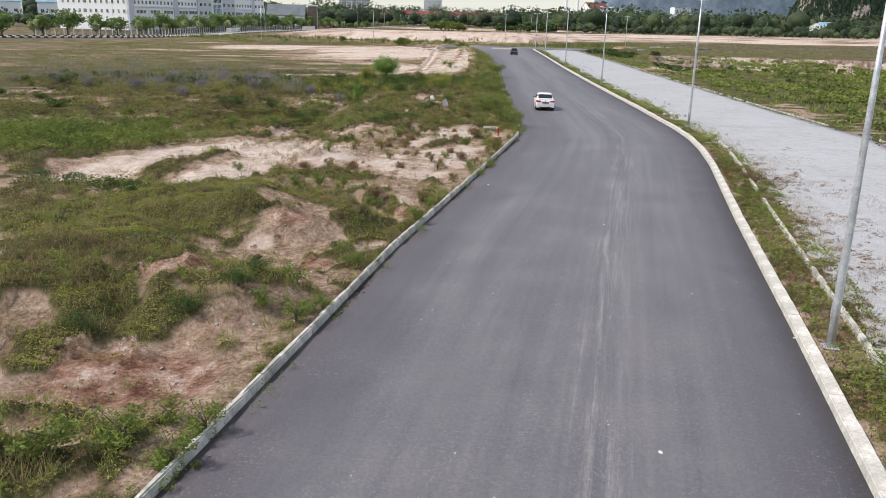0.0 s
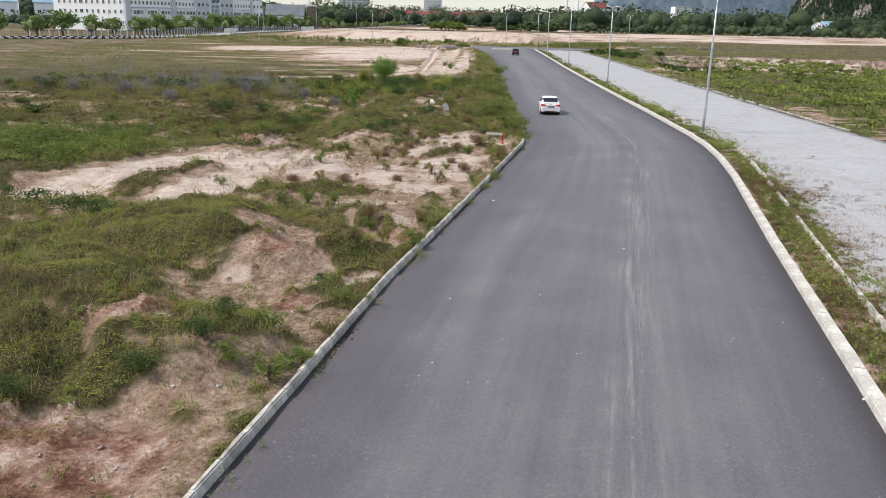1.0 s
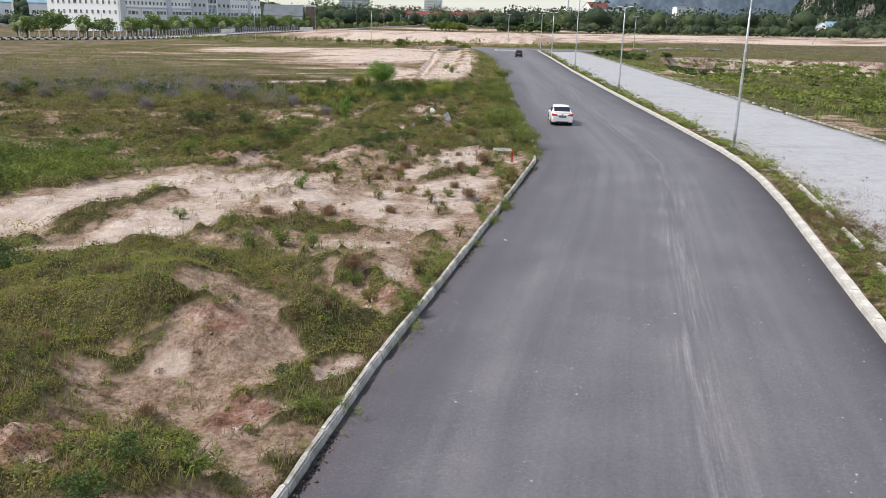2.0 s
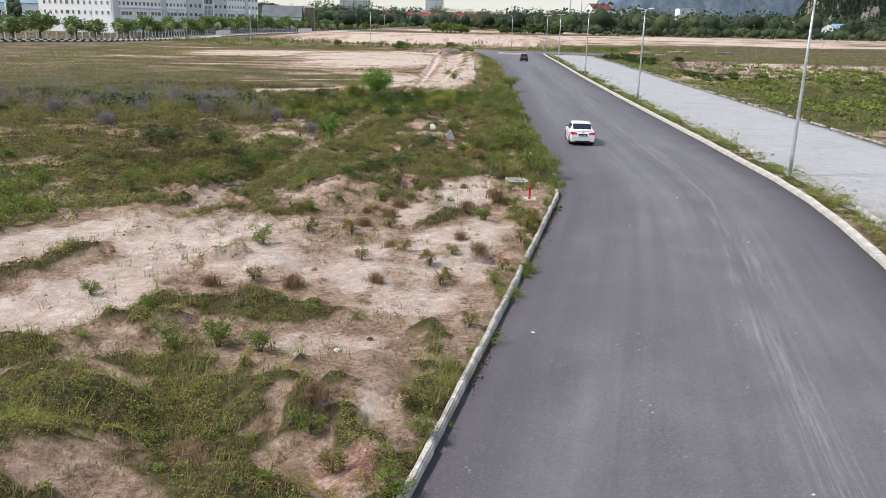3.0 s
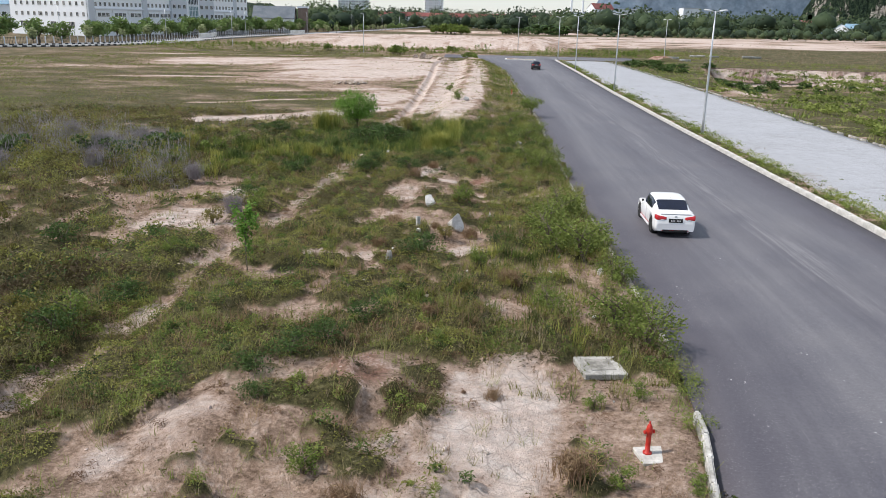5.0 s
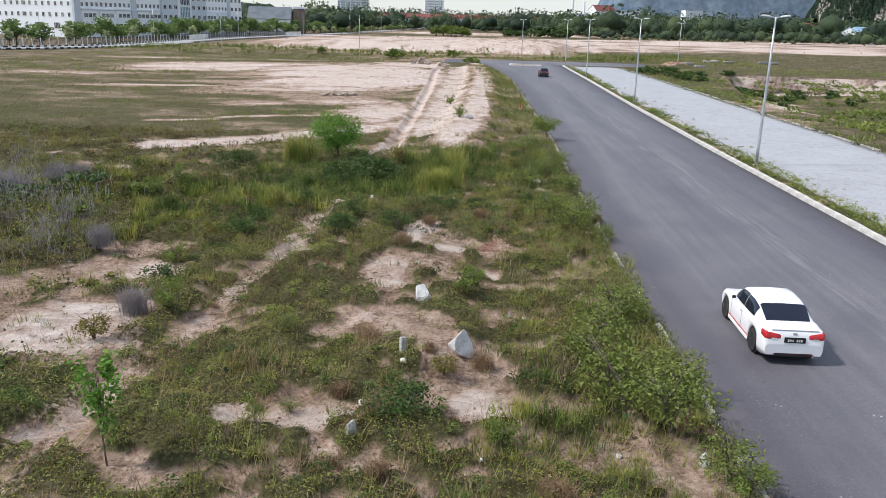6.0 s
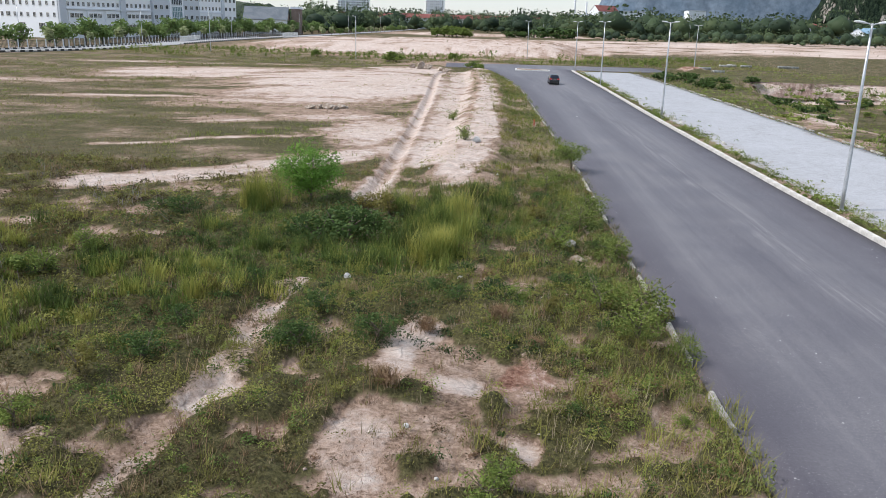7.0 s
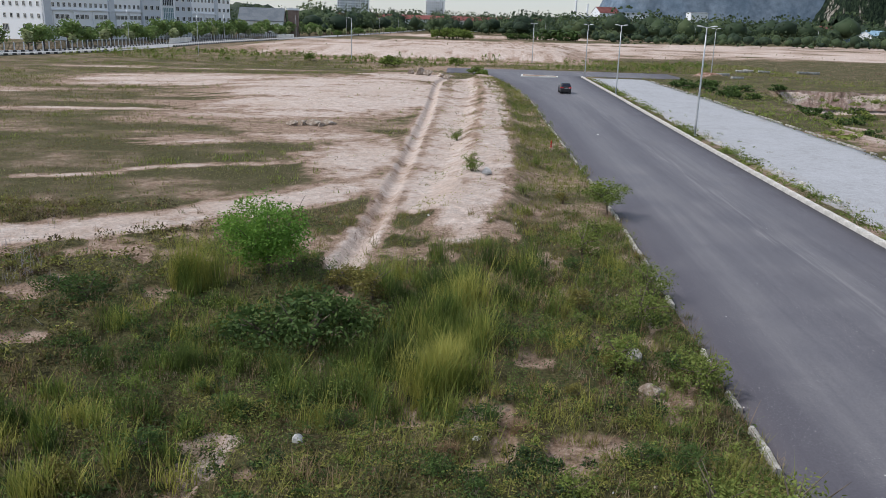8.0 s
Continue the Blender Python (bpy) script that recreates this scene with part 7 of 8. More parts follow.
def tall_grass(label, n, spots, seed, h, w, tone, material=M_TALL):
    X, Y = [], []
    g = np.random.default_rng(seed)
    for cx, cy, rx, ry, share in spots:
        k = int(n * share)
        q = max(3, k // 14)
        hx, hy = g.normal(size=q) * rx * 0.55, g.normal(size=q) * ry * 0.55
        i = g.integers(0, q, k)
        X.append(cx + hx[i] + g.normal(size=k) * 0.2)
        Y.append(cy + hy[i] + g.normal(size=k) * 0.2)
    x, y = np.concatenate(X), np.concatenate(Y)
    ok = ~on_road(x, y)
    x, y = x[ok], y[ok]
    tn = np.clip(tone + 2.6 * fbm(x, y, 1.1, 3, seed) + g.uniform(-0.15, 0.15, len(x)), 0, 1)
    size = np.clip(0.85 + 2.6 * fbm(x, y, 1.2, 3, seed + 4), 0.3, 1.6)
    V, F, T = blades(x, y, land(x, y), h * size, w, 0.6, 7, seed, True, 0.14, tn)
    tagged(add_mesh("tall_grass", V, F, material, tint=T), label, "tall grass", kind="stuff")


tall_grass("tall bright green grass in the hollow", 2300, ((1.9, 94.0, 2.6, 2.8, 0.36), (3.0, 99, 2.4, 3.0, 0.25), (-3.0, 94.5, 2.4, 1.8, 0.2), (5.4, 101, 1.6, 3.0, 0.15)), 301, 0.95, 0.016, 0.3)
tall_grass("tall yellow-green seeding grass clump", 1000, ((3.7, 96.5, 1.0, 3.4, 0.6), (3.4, 92.6, 0.7, 1.0, 0.25), (-4.6, 99.5, 0.9, 0.8, 0.15)), 302, 1.3, 0.016, 0.85)
tall_grass("tall yellow-green weeds along the track", 1900, ((-5.5, 90, 4.0, 3.0, 0.3), (-9, 86, 5.0, 4.0, 0.35), (-3.5, 97, 2.5, 2.0, 0.2), (-14, 92, 6, 5, 0.15)), 303, 0.6, 0.024, 0.5)
tall_grass("upright grass on the roadside mound", 1700, ((7.5, 68, 2.4, 6.0, 0.5), (7.4, 100, 2.6, 10, 0.5)), 304, 0.5, 0.016, 0.6)


def clumps(n, k, rx, ry, rz, seed, shell=0.5, z0=0.0):
    """Points of an uneven crown: k clumps within an ellipsoid."""
    g = np.random.default_rng(seed)
    c = g.normal(size=(k, 3))
    c /= np.linalg.norm(c, axis=1)[:, None]
    c *= (shell + (1 - shell) * g.random(k))[:, None]
    which = g.integers(0, k, n)
    r = g.uniform(0.22, 0.48, k)[which][:, None]
    d = g.normal(size=(n, 3))
    d /= np.linalg.norm(d, axis=1)[:, None]
    P = (c[which] * 0.72 + d * r * g.random(n)[:, None] ** 0.4) * (rx, ry, rz)
    P[:, 2] += z0
    return P, which


def bush(name, n, rx, rz, size, material, seed, label, flat=0.6, stems=5, stem_mat=M_BARK, k=14):
    """A shrub on its base at the origin: a crown of leaves on a few stems."""
    owner = thing(name, Matrix(), label, "bush")
    P, which = clumps(n, k, rx, rx, rz, seed, 0.45, rz * 0.85)
    P[:, 2] = np.maximum(P[:, 2], 0.02)
    g = np.random.default_rng(seed)
    # leaf tint pales towards the top, painting light from above into the crown
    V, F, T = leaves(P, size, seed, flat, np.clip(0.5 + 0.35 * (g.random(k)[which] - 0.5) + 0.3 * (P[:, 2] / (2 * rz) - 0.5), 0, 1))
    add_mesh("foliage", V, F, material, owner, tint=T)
    r = random.Random(seed)
    part("stem", merged(*[tube([(0, 0, -0.1), (r.uniform(-0.2, 0.2) * rx, r.uniform(-0.2, 0.2) * rx, rz * 0.6), (r.uniform(-0.7, 0.7) * rx, r.uniform(-0.7, 0.7) * rx, rz * r.uniform(1.0, 1.6))], [0.03 * rx + 0.006, 0.02 * rx + 0.004, 0.003], 5) for _ in range(stems)]), stem_mat, owner)
    return owner


def twiggy(name, n, rx, rz, material, seed, label):
    """A bare shrub: many thin upright twigs that fork."""
    owner = thing(name, Matrix(), label, "bush")
    g = np.random.default_rng(seed)
    x, y = g.normal(size=n) * rx * 0.3, g.normal(size=n) * rx * 0.3
    V, F, T = blades(x, y, np.full(n, 0.0), rz, 0.014, 0.7, 4, seed, True, 0.12, g.uniform(0.2, 0.8, n))
    P, _ = clumps(n * 3, 14, rx, rx, rz * 0.55, seed, 0.3, rz * 0.55)
    V2, F2, T2 = leaves(np.maximum(P, (-99, -99, 0.05)), 0.014, seed, 1.0, g.uniform(0.1, 0.9, len(P)), 16.0)
    add_mesh("crown", np.concatenate([V, V2]), np.concatenate([F, F2 + len(V)]), material, owner, tint=np.concatenate([T, T2]))
    return owner


def put(master, x, y, s, turn, label="", group="", dz=0.0):
    o = copy_thing(master, pose(x, y, float(land(x, y)) + dz, 0, 0, turn))
    o.matrix_basis = o.matrix_basis @ Matrix.Scale(s, 4)
    return tagged(o, label, group=group)


r2 = random.Random(12)
green_a = bush("bush", 1000, 0.55, 0.4, 0.029, M_LEAF, 401, "leafy green bush on bare pale soil")
green_a.matrix_basis = pose(-1.0, 46.4, float(land(-1.0, 46.4)))
dark_a = bush("bush", 1000, 0.75, 0.32, 0.032, M_DARKLEAF, 402, "low dark green creeper on the soil bank", k=18)
dark_a.matrix_basis = pose(1.0, 59.2, float(land(1.0, 59.2)))
bright_a = bush("bush", 1200, 0.8, 0.5, 0.030, M_ROADLEAF, 403, "green roadside shrub leaning over the kerb", k=18)
bright_a.matrix_basis = pose(9.75, 60.9, float(land(9.75, 60.9))) @ Matrix.Scale(1.5, 4)
dry_a = bush("bush", 850, 0.5, 0.42, 0.028, M_MAT, 404, "dry brownish bush at the kerb", stem_mat=M_BARK, k=12)
dry_a.matrix_basis = pose(8.1, 50.2, float(land(8.1, 50.2)))
grey_a = twiggy("shrub", 130, 0.75, 1.15, M_TWIG, 405, "grey leafless shrub in the field")
grey_a.matrix_basis = pose(-19, 76, float(land(-19, 76)))
far_a = bush("bush", 420, 0.8, 0.42, 0.08, M_LEAF, 407, "rounded green bush in rough grass", stems=3, k=9)
far_a.matrix_basis = pose(46, 118, float(land(46, 118)))
far_b = bush("bush", 380, 0.9, 0.38, 0.10, M_DARKLEAF, 408, "low dark green bush in rough grass", stems=3, k=11)
far_b.matrix_basis = pose(55, 132, float(land(55, 132)))
brown_a = twiggy("shrub", 70, 0.45, 0.45, M_BROWNTWIG, 406, "small brown dry shrub on the soil")
brown_a.matrix_basis = pose(3.0, 54.0, float(land(3.0, 54.0)))

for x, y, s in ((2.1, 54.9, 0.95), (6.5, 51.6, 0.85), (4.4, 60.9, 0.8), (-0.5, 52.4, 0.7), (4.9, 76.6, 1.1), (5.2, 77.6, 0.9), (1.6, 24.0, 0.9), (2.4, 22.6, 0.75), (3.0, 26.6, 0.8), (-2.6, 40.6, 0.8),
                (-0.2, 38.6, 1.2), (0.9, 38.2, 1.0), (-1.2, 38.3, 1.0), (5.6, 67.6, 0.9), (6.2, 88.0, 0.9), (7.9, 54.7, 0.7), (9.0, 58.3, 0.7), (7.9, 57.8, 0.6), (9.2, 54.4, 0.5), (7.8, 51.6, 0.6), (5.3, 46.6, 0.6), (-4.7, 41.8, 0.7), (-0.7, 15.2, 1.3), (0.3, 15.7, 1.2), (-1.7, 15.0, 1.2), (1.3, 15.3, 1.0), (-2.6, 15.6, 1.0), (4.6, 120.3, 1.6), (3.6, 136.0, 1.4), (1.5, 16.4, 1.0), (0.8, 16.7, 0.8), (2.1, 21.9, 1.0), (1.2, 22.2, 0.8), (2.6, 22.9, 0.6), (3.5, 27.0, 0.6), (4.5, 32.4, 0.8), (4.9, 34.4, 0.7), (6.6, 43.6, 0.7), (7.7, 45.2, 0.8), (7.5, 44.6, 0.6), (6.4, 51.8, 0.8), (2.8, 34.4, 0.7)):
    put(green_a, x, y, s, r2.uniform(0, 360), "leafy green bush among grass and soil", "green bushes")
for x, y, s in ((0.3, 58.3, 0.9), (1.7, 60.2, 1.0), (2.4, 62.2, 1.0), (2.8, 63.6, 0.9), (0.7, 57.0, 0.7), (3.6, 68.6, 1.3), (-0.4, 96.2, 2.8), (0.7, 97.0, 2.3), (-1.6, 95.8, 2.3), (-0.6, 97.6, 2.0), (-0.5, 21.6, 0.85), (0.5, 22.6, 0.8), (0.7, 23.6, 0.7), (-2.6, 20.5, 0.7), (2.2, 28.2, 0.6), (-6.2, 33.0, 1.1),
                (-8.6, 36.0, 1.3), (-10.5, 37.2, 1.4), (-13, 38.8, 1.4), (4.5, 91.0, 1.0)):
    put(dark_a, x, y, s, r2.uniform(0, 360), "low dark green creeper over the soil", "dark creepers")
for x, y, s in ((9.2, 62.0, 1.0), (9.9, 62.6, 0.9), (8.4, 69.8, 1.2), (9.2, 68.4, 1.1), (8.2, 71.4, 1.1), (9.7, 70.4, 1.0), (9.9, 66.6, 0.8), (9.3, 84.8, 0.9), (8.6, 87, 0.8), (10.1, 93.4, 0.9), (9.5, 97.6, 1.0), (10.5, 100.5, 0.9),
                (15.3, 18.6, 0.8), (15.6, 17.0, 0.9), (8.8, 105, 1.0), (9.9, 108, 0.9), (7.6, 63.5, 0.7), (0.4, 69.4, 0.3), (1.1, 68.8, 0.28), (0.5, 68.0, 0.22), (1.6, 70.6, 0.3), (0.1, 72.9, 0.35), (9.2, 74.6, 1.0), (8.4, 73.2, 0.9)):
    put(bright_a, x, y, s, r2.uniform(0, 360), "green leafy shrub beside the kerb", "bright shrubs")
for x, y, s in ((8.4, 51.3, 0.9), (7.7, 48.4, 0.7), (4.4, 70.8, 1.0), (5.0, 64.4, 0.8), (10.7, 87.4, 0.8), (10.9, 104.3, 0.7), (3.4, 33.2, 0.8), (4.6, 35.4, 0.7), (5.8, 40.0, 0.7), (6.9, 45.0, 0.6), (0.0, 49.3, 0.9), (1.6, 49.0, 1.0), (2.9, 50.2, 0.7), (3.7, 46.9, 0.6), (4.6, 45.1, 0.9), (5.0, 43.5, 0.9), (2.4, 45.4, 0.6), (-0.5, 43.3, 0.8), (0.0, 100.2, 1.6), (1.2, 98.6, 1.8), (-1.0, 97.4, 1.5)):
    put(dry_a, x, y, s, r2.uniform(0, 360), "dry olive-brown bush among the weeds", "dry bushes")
for i in range(2):
    x, y = r2.uniform(-38, -13), r2.uniform(70, 92)
    y += 0.25 * (x + 25)
    put(grey_a, x, y, r2.uniform(0.8, 1.2), r2.uniform(0, 360), "grey leafless shrub in a dense band", "grey shrubs")
for x, y in ((-4.6, 74.5), (-8.2, 80.5)):
    put(grey_a, x, y, r2.uniform(0.5, 0.8), r2.uniform(0, 360), "grey leafless shrub beside the track", "grey shrubs")
for i in range(34):
    y = r2.uniform(26, 92)
    x = left_x(y) - r2.uniform(0.8, 9)
    put(brown_a, x, y, r2.uniform(0.5, 1.2), r2.uniform(0, 360), "small brown dry shrub on the soil", "brown dry shrubs")
for i in range(13):
    y = 54 + i * 2.3
    put(r2.choice((dark_a, dry_a, green_a)), float(np.interp(y, [p[1] for p in TRACK], [p[0] for p in TRACK])) - r2.uniform(0.9, 3.5), y, r2.uniform(0.7, 1.3), r2.uniform(0, 360), "dark scrub on the bank beside the track", "bank scrub")
for i in range(22):
    y = r2.uniform(62, 128)
    x = left_x(y) - 0.2 - 4.2 * r2.random() ** 1.4
    put(r2.choice((green_a, dark_a, bright_a, dry_a, green_a)), x, y, r2.uniform(0.5, 1.15), r2.uniform(0, 360), "leafy clump on the overgrown roadside strip", "roadside clumps")
for i in range(14):
    x, y = r2.uniform(-15, -4.5), r2.uniform(54, 71)
    if soils(np.array([x]), np.array([y]))[0][0] < 0.35:
        put(r2.choice((dark_a, dark_a, dry_a, green_a)), x, y, r2.uniform(0.9, 1.7), r2.uniform(0, 360), "dark scrub clump in the overgrown hollow", "hollow clumps")
for i in range(16):
    x = r2.uniform(-36, -8)
    put(far_b, x, 86 - 0.2 * (x + 24) + r2.uniform(-7, 7), r2.uniform(1.0, 1.8), r2.uniform(0, 360), "dark green shrub in the scrub band", "band shrubs")
for i in range(10):
    x = r2.uniform(-36, -12)
    put(grey_a, x, 87 - 0.2 * (x + 24) + r2.uniform(-6, 6), r2.uniform(0.9, 1.3), r2.uniform(0, 360), "grey leafless shrub in the scrub band", "grey shrubs")
for i in range(10):
    x, y = r2.uniform(-6, 8.8), r2.uniform(82, 92)
    put(dark_a, x, y, r2.uniform(0.7, 1.3), r2.uniform(0, 360), "low dark scrub at the hollow's edge", "hollow edge scrub")
for i in range(16):
    x, y = r2.uniform(-11, 8.5), r2.uniform(86, 106)
    if abs(x - 3.6) > 1.2:
        put(r2.choice((dark_a, dry_a, green_a, dark_a)), x, y, r2.uniform(0.8, 1.5), r2.uniform(0, 360), "dense scrub around the tall grass", "hollow scrub")
for i in range(14):
    x, y = r2.uniform(-40, -10), r2.uniform(60, 96)
    put(far_b if r2.random() < 0.5 else far_a, x, y, r2.uniform(0.7, 1.4), r2.uniform(0, 360), "green shrub in the overgrown field", "field shrubs")
for i in range(24):
    x = r2.uniform(40, 105)
    y = 70 + 118 * r2.random() ** 0.7
    put(r2.choice((far_a, far_b)), x, y, r2.uniform(0.9, 2.3), r2.uniform(0, 360), "green shrub on the rough ground beyond the gravel", "shrubs beyond the gravel")
for i in range(16):
    x = 53 + i * 3.2 + r2.uniform(-1, 1)
    put(r2.choice((far_a, far_b)), x, r2.uniform(190, 197.5), r2.uniform(0.9, 1.8), r2.uniform(0, 360), "green shrub at the foot of the bank", "shrubs at the bank's foot")
for i in range(12):
    x = 52 + i * 4.4 + r2.uniform(-1, 1)
    put(r2.choice((far_a, far_b)), x, r2.uniform(168, 190), r2.uniform(1.0, 2.2), r2.uniform(0, 360), "green shrub below the eroded bank", "shrubs below the bank")
for x, y, s in ((37.5, 203, 1.8), (38.5, 198, 2.0), (40.5, 195, 1.7), (42.5, 192, 1.8), (39.6, 206, 2.0), (41.5, 201, 2.2), (44.5, 197, 1.8), (43.4, 204, 2.1), (40.2, 188, 1.5), (43, 184, 1.6), (47, 199, 1.6), (51.5, 198.5, 2.2), (53.5, 198.0, 2.6), (55.5, 197.4, 2.4), (57.5, 197.8, 2.0), (52.8, 201.5, 1.8), (64, 198, 2.0), (70, 197, 2.2), (-10.5, 248, 3.6), (-30, 256, 2.5), (3, 246, 2.6), (7.2, 212, 2.0), (6.0, 218, 2.2), (-12.5, 250, 2.8)):
    put(far_b if x > 20 else far_a, x, y, s, r2.uniform(0, 360), "large dark green bush at the field's edge", "large bushes")


def tree(name, x, y, h, rx, rz, n, size, leaf, seed, label, limbs=6, trunk=0.12, k=26, group="", flat=0.7, cat="tree"):
    owner = thing(name, pose(x, y, float(land(x, y)) - 0.05), label, cat, group)
    r = random.Random(seed)
    bole = h - 2 * rz * 0.85
    bits = [tube([(0, 0, 0), (r.uniform(-0.05, 0.05) * h, r.uniform(-0.05, 0.05) * h, bole), (r.uniform(-0.05, 0.05) * h, 0, h - rz * 0.8)], [trunk, trunk * 0.7, trunk * 0.25], 8)]
    for i in range(limbs):
        a, z = r.uniform(0, 6.28), bole * r.uniform(0.7, 1.1)
        d = rx * r.uniform(0.5, 0.85)
        bits.append(tube([(0, 0, z), (d * 0.4 * math.cos(a), d * 0.4 * math.sin(a), z + rz * 0.5), (d * math.cos(a), d * math.sin(a), z + rz * r.uniform(0.8, 1.5))], [trunk * 0.5, trunk * 0.3, trunk * 0.08], 5))
    part("trunk", merged(*bits), M_BARK, owner)
    P, which = clumps(n, k, rx, rx, rz, seed, 0.5, h - rz)
    g = np.random.default_rng(seed)
    # a weaker gradient of light from above goes into this tint
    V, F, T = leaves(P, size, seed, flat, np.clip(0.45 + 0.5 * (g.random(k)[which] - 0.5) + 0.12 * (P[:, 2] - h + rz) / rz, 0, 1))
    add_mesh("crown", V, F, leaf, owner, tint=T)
    return owner


tree("young_tree", -2.75, 101.2, 3.3, 2.0, 1.6, 9000, 0.055, M_BRIGHT, 501, "young bushy tree with bright green leaves", 9, 0.06, 48)
tree("sapling", -1.9, 66.4, 2.9, 0.5, 1.1, 620, 0.06, M_BRIGHT, 502, "slender green sapling beside the track", 4, 0.02, 10, cat="sapling")
tree("acacia_shrub", 11.1, 112.6, 1.9, 1.5, 0.7, 2200, 0.055, M_LEAF, 503, "thin spreading shrub leaning over the road", 7, 0.05, 18, flat=0.35, cat="shrub")
st = [tree("street_tree", -95, 292, 5.2, 3.3, 2.1, 700, 0.34, M_STREETLEAF, 510, "round leafy street tree before the office block", 6, 0.2, 22, "street trees"),
      tree("street_tree", -89, 318, 4.8, 3.1, 1.95, 650, 0.34, M_STREETLEAF, 511, "round leafy street tree before the office block", 6, 0.2, 20, "street trees")]
pale = tree("street_tree", -86, 330, 5.2, 1.4, 2.1, 240, 0.5, M_PALELEAF, 512, "slim street tree with pale variegated leaves", 5, 0.12, 12, "pale street trees", 0.2)
LT = resample(offset_line(resample(FAR_LINE, 3.0), -11.5), 5.6)
for i, (x, y) in enumerate(LT):
    if y > 640 or (abs(y - 292) < 3):
        continue
    s = r2.uniform(1.1, 1.6)
    if i % 3 == 2:
        put(pale, x + 2.5, y, r2.uniform(0.8, 1.1), r2.uniform(0, 360))
    else:
        put(st[i % 2], x + r2.uniform(-1.5, 1.5), y + r2.uniform(-1, 1), s, r2.uniform(0, 360))
LT = resample(offset_line(resample(FAR_LINE, 3.0), 9.0), 15.0)
for x, y in LT:
    if 440 < y < 700:
        put(r2.choice((st[0], pale)), x, y, r2.uniform(0.7, 1.0), r2.uniform(0, 360))
for x, y, s in ((-10, 506, 7.5), (-6, 510, 9.0), (-3, 505, 7.5), (1, 508, 8.0), (4.5, 507, 6.5), (7.5, 509, 4.5), (-1, 512, 9.0)):
    put(far_a, x, y, s, r2.uniform(0, 360), "tall leafy clump of trees on the sand", "tree clump")


def palm(x, y, h, seed):
    owner = thing("oil_palm", pose(x, y, 0), "oil palm with a dense drooping crown", "palm tree", "oil palms")
    part("trunk", tube([(0, 0, -0.3), (0.1, 0, h * 0.3), (0, 0.1, h * 0.42)], [0.5, 0.42, 0.38], 8), M_BARK, owner)
    r = random.Random(seed)
    V, F = [], []
    for i in range(22):
        a, up, ln = r.uniform(0, 6.28), r.uniform(0.1, 1.3), r.uniform(0.6, 0.85) * h * 0.62
        prev = None
        for j in range(7):
            t = j / 6
            d = ln * t * math.cos(up * (1 - t * 0.9))
            z = h * 0.42 + ln * (math.sin(up) * t - 0.75 * t * t)
            w = 0.75 * math.sin(math.pi * min(t * 0.9 + 0.1, 1)) + 0.05
            px, py = d * math.cos(a), d * math.sin(a)
            V += [(px - math.sin(a) * w, py + math.cos(a) * w, z - 0.35 * w), (px, py, z), (px + math.sin(a) * w, py - math.cos(a) * w, z - 0.35 * w)]
            b = len(V) - 3
            if prev is not None:
                F += [(prev, prev + 1, b + 1, b), (prev + 1, prev + 2, b + 2, b + 1)]
            prev = b
    add_mesh("crown", V, F, M_DARKLEAF, owner, tint=np.full(len(V), 0.45))


for i, (x, y, h) in enumerate(((50, 536, 11), (56, 530, 12), (61.5, 538, 11.5), (66, 532, 11), (45, 540, 9))):
    palm(x, y, h, 60 + i)
for x, y, s in ((36, 536, 0), (40, 540, 0), (31, 538, 0), (50, 533, 0), (57, 527, 0), (64, 530, 0)):
    put(far_b, x, y, 6.0, r2.uniform(0, 360), "dark leafy thicket beside the oil palms", "palm thicket")


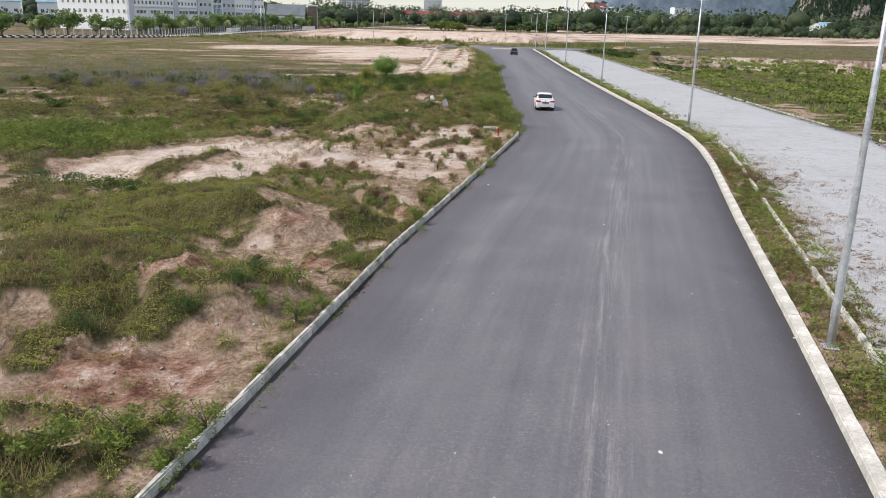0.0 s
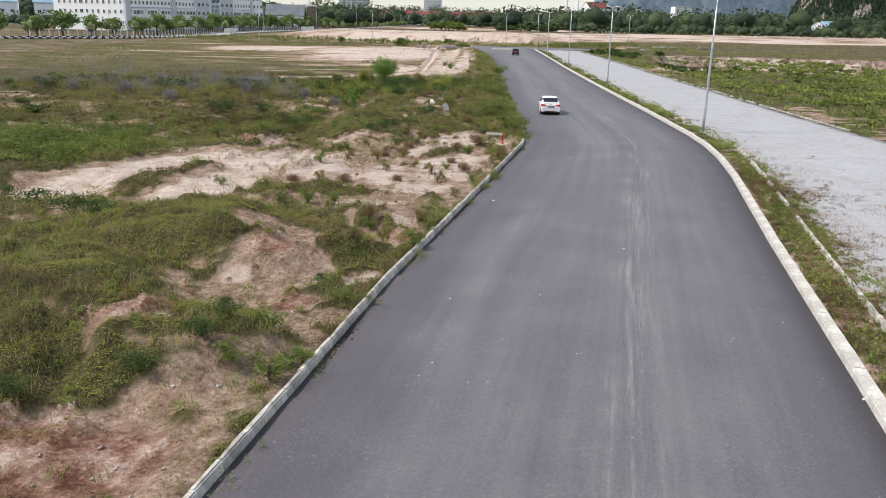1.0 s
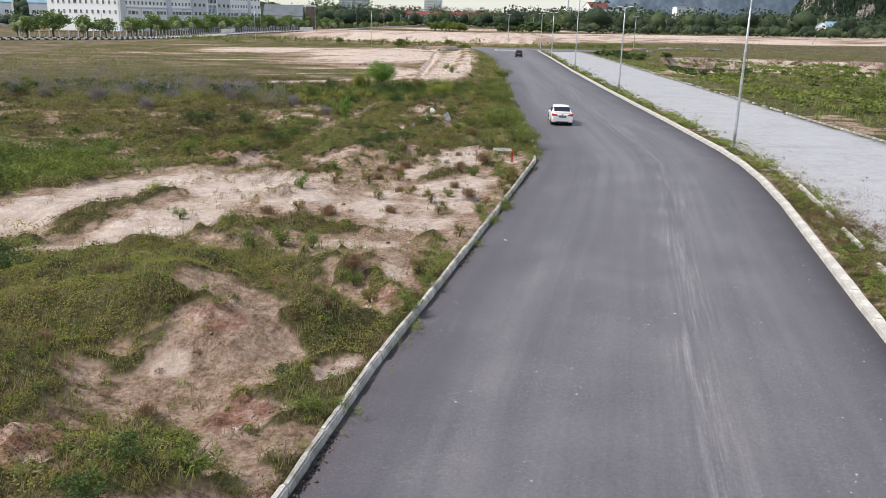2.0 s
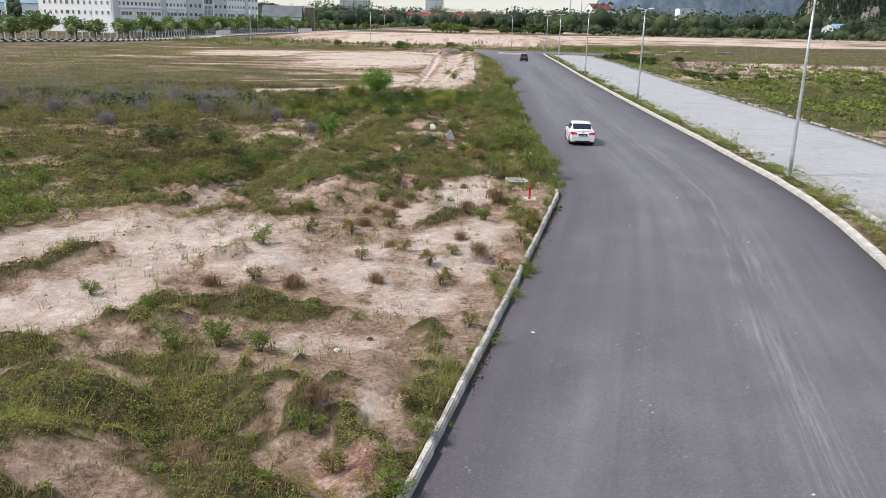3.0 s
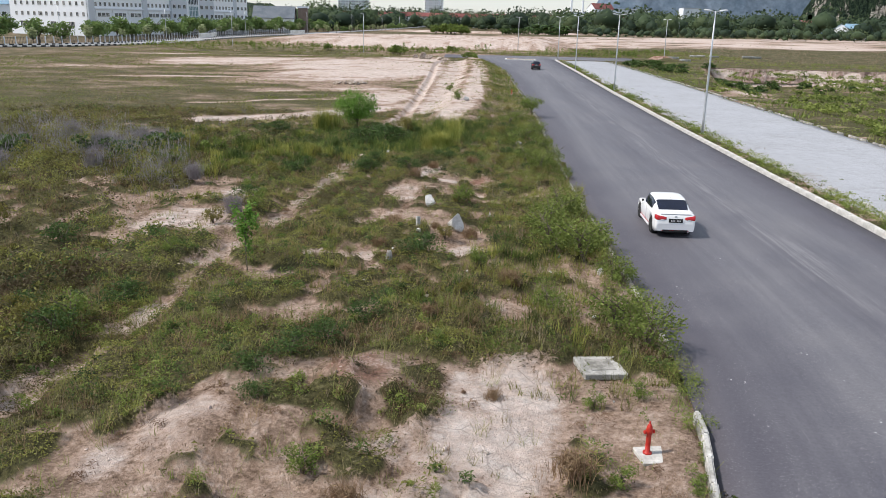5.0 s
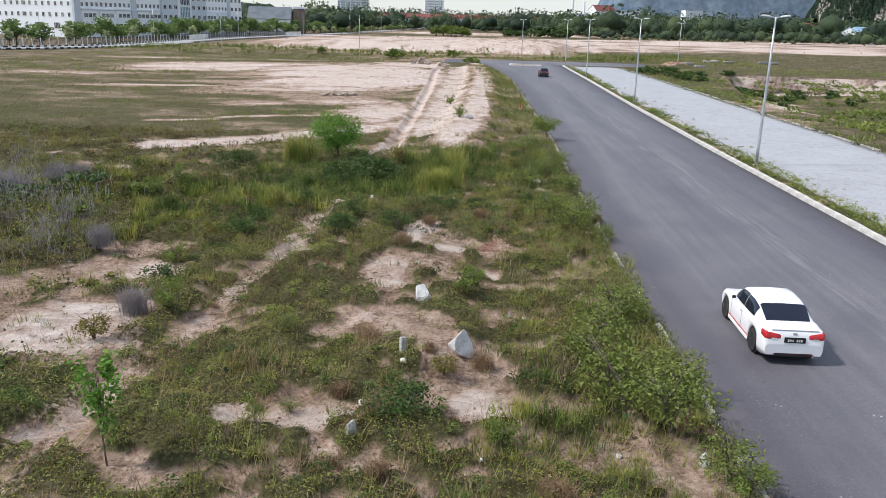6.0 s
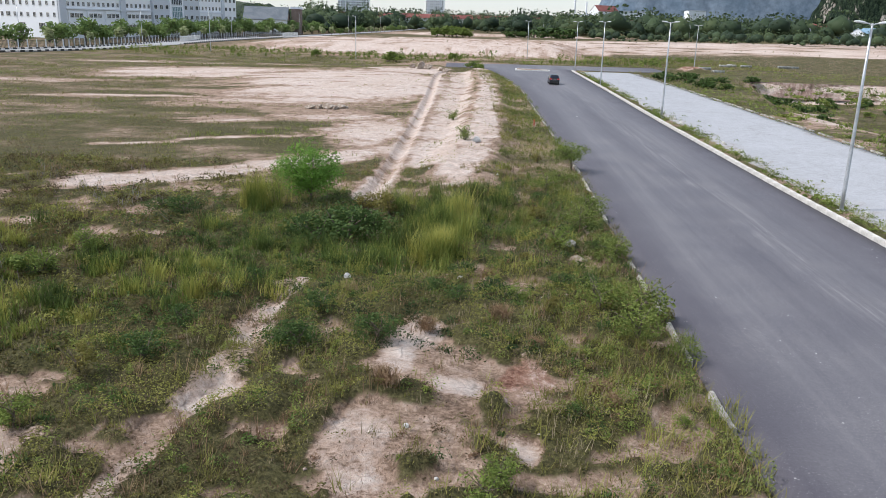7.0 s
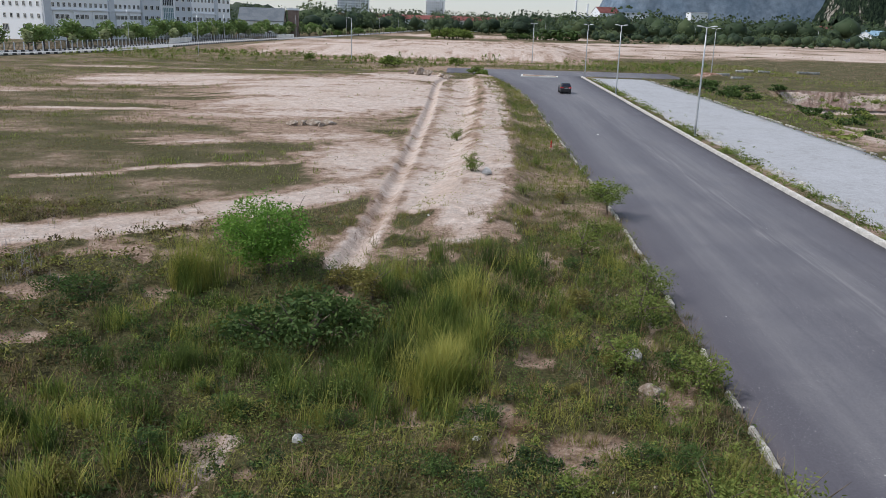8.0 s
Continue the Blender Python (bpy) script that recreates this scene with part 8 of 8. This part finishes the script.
def woods(label, n, place, seed, h0, h1, per, size, fine=1):
    """A far wood: lumpy crowns clad in leaf clumps, close together."""
    g = np.random.default_rng(seed)
    x, y = place(g, n)
    h = (h0 + (1.25 * h1 - h0) * g.random(len(x)) ** 2.0) * (1 + 0.7 * fbm(x, y, 90, 3, seed))
    r = h * g.uniform(0.36, 0.75, len(x))
    d = g.normal(size=(len(x), per, 3))
    d[:, :, 2] = np.abs(d[:, :, 2]) * 1.25 - 0.55
    d /= np.where(d[:, :, 2] < 0, np.hypot(d[:, :, 0], d[:, :, 1]), np.linalg.norm(d, axis=2))[:, :, None]
    d[:, :, 2] = np.maximum(d[:, :, 2], -0.95)
    d *= g.uniform(0.78, 1.04, (len(x), per, 1))
    z0 = land(x, y)
    P = np.stack([x[:, None] + d[:, :, 0] * r[:, None], y[:, None] + d[:, :, 1] * r[:, None], z0[:, None] + h[:, None] * (0.5 + 0.5 * d[:, :, 2])], 2).reshape(-1, 3)
    own = 0.45 + 0.9 * (g.random(len(x)) - 0.5)
    V, F, T = leaves(P, np.repeat(size * r / 4, per), seed, 0.7, np.repeat(np.clip(own, 0, 1), per), 1.3)
    bm = bmesh.new()
    bmesh.ops.create_icosphere(bm, subdivisions=fine, radius=1.0)
    base = np.array([v.co[:] for v in bm.verts])
    tri = np.array([[v.index for v in f.verts] for f in bm.faces])
    bm.free()
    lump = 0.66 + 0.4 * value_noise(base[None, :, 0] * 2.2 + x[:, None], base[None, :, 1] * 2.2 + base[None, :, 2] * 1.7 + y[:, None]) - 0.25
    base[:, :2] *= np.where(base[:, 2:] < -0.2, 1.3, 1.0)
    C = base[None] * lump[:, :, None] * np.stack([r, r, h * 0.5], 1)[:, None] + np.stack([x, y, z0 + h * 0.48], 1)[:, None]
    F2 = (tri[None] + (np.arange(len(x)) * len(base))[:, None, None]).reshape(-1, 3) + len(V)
    # cores tinted darker than their leaves: shade inside the crowns painted in
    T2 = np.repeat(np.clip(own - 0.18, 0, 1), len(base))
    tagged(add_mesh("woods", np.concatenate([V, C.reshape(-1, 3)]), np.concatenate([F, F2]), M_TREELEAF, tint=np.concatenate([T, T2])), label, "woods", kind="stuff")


def belt(x0, x1, y0, y1, slope=0.0):
    return lambda g, n: (lambda u, v: (x0 + (x1 - x0) * u, y0 + (y1 - y0) * v + slope * (x0 + (x1 - x0) * u)))(g.random(n), g.random(n))


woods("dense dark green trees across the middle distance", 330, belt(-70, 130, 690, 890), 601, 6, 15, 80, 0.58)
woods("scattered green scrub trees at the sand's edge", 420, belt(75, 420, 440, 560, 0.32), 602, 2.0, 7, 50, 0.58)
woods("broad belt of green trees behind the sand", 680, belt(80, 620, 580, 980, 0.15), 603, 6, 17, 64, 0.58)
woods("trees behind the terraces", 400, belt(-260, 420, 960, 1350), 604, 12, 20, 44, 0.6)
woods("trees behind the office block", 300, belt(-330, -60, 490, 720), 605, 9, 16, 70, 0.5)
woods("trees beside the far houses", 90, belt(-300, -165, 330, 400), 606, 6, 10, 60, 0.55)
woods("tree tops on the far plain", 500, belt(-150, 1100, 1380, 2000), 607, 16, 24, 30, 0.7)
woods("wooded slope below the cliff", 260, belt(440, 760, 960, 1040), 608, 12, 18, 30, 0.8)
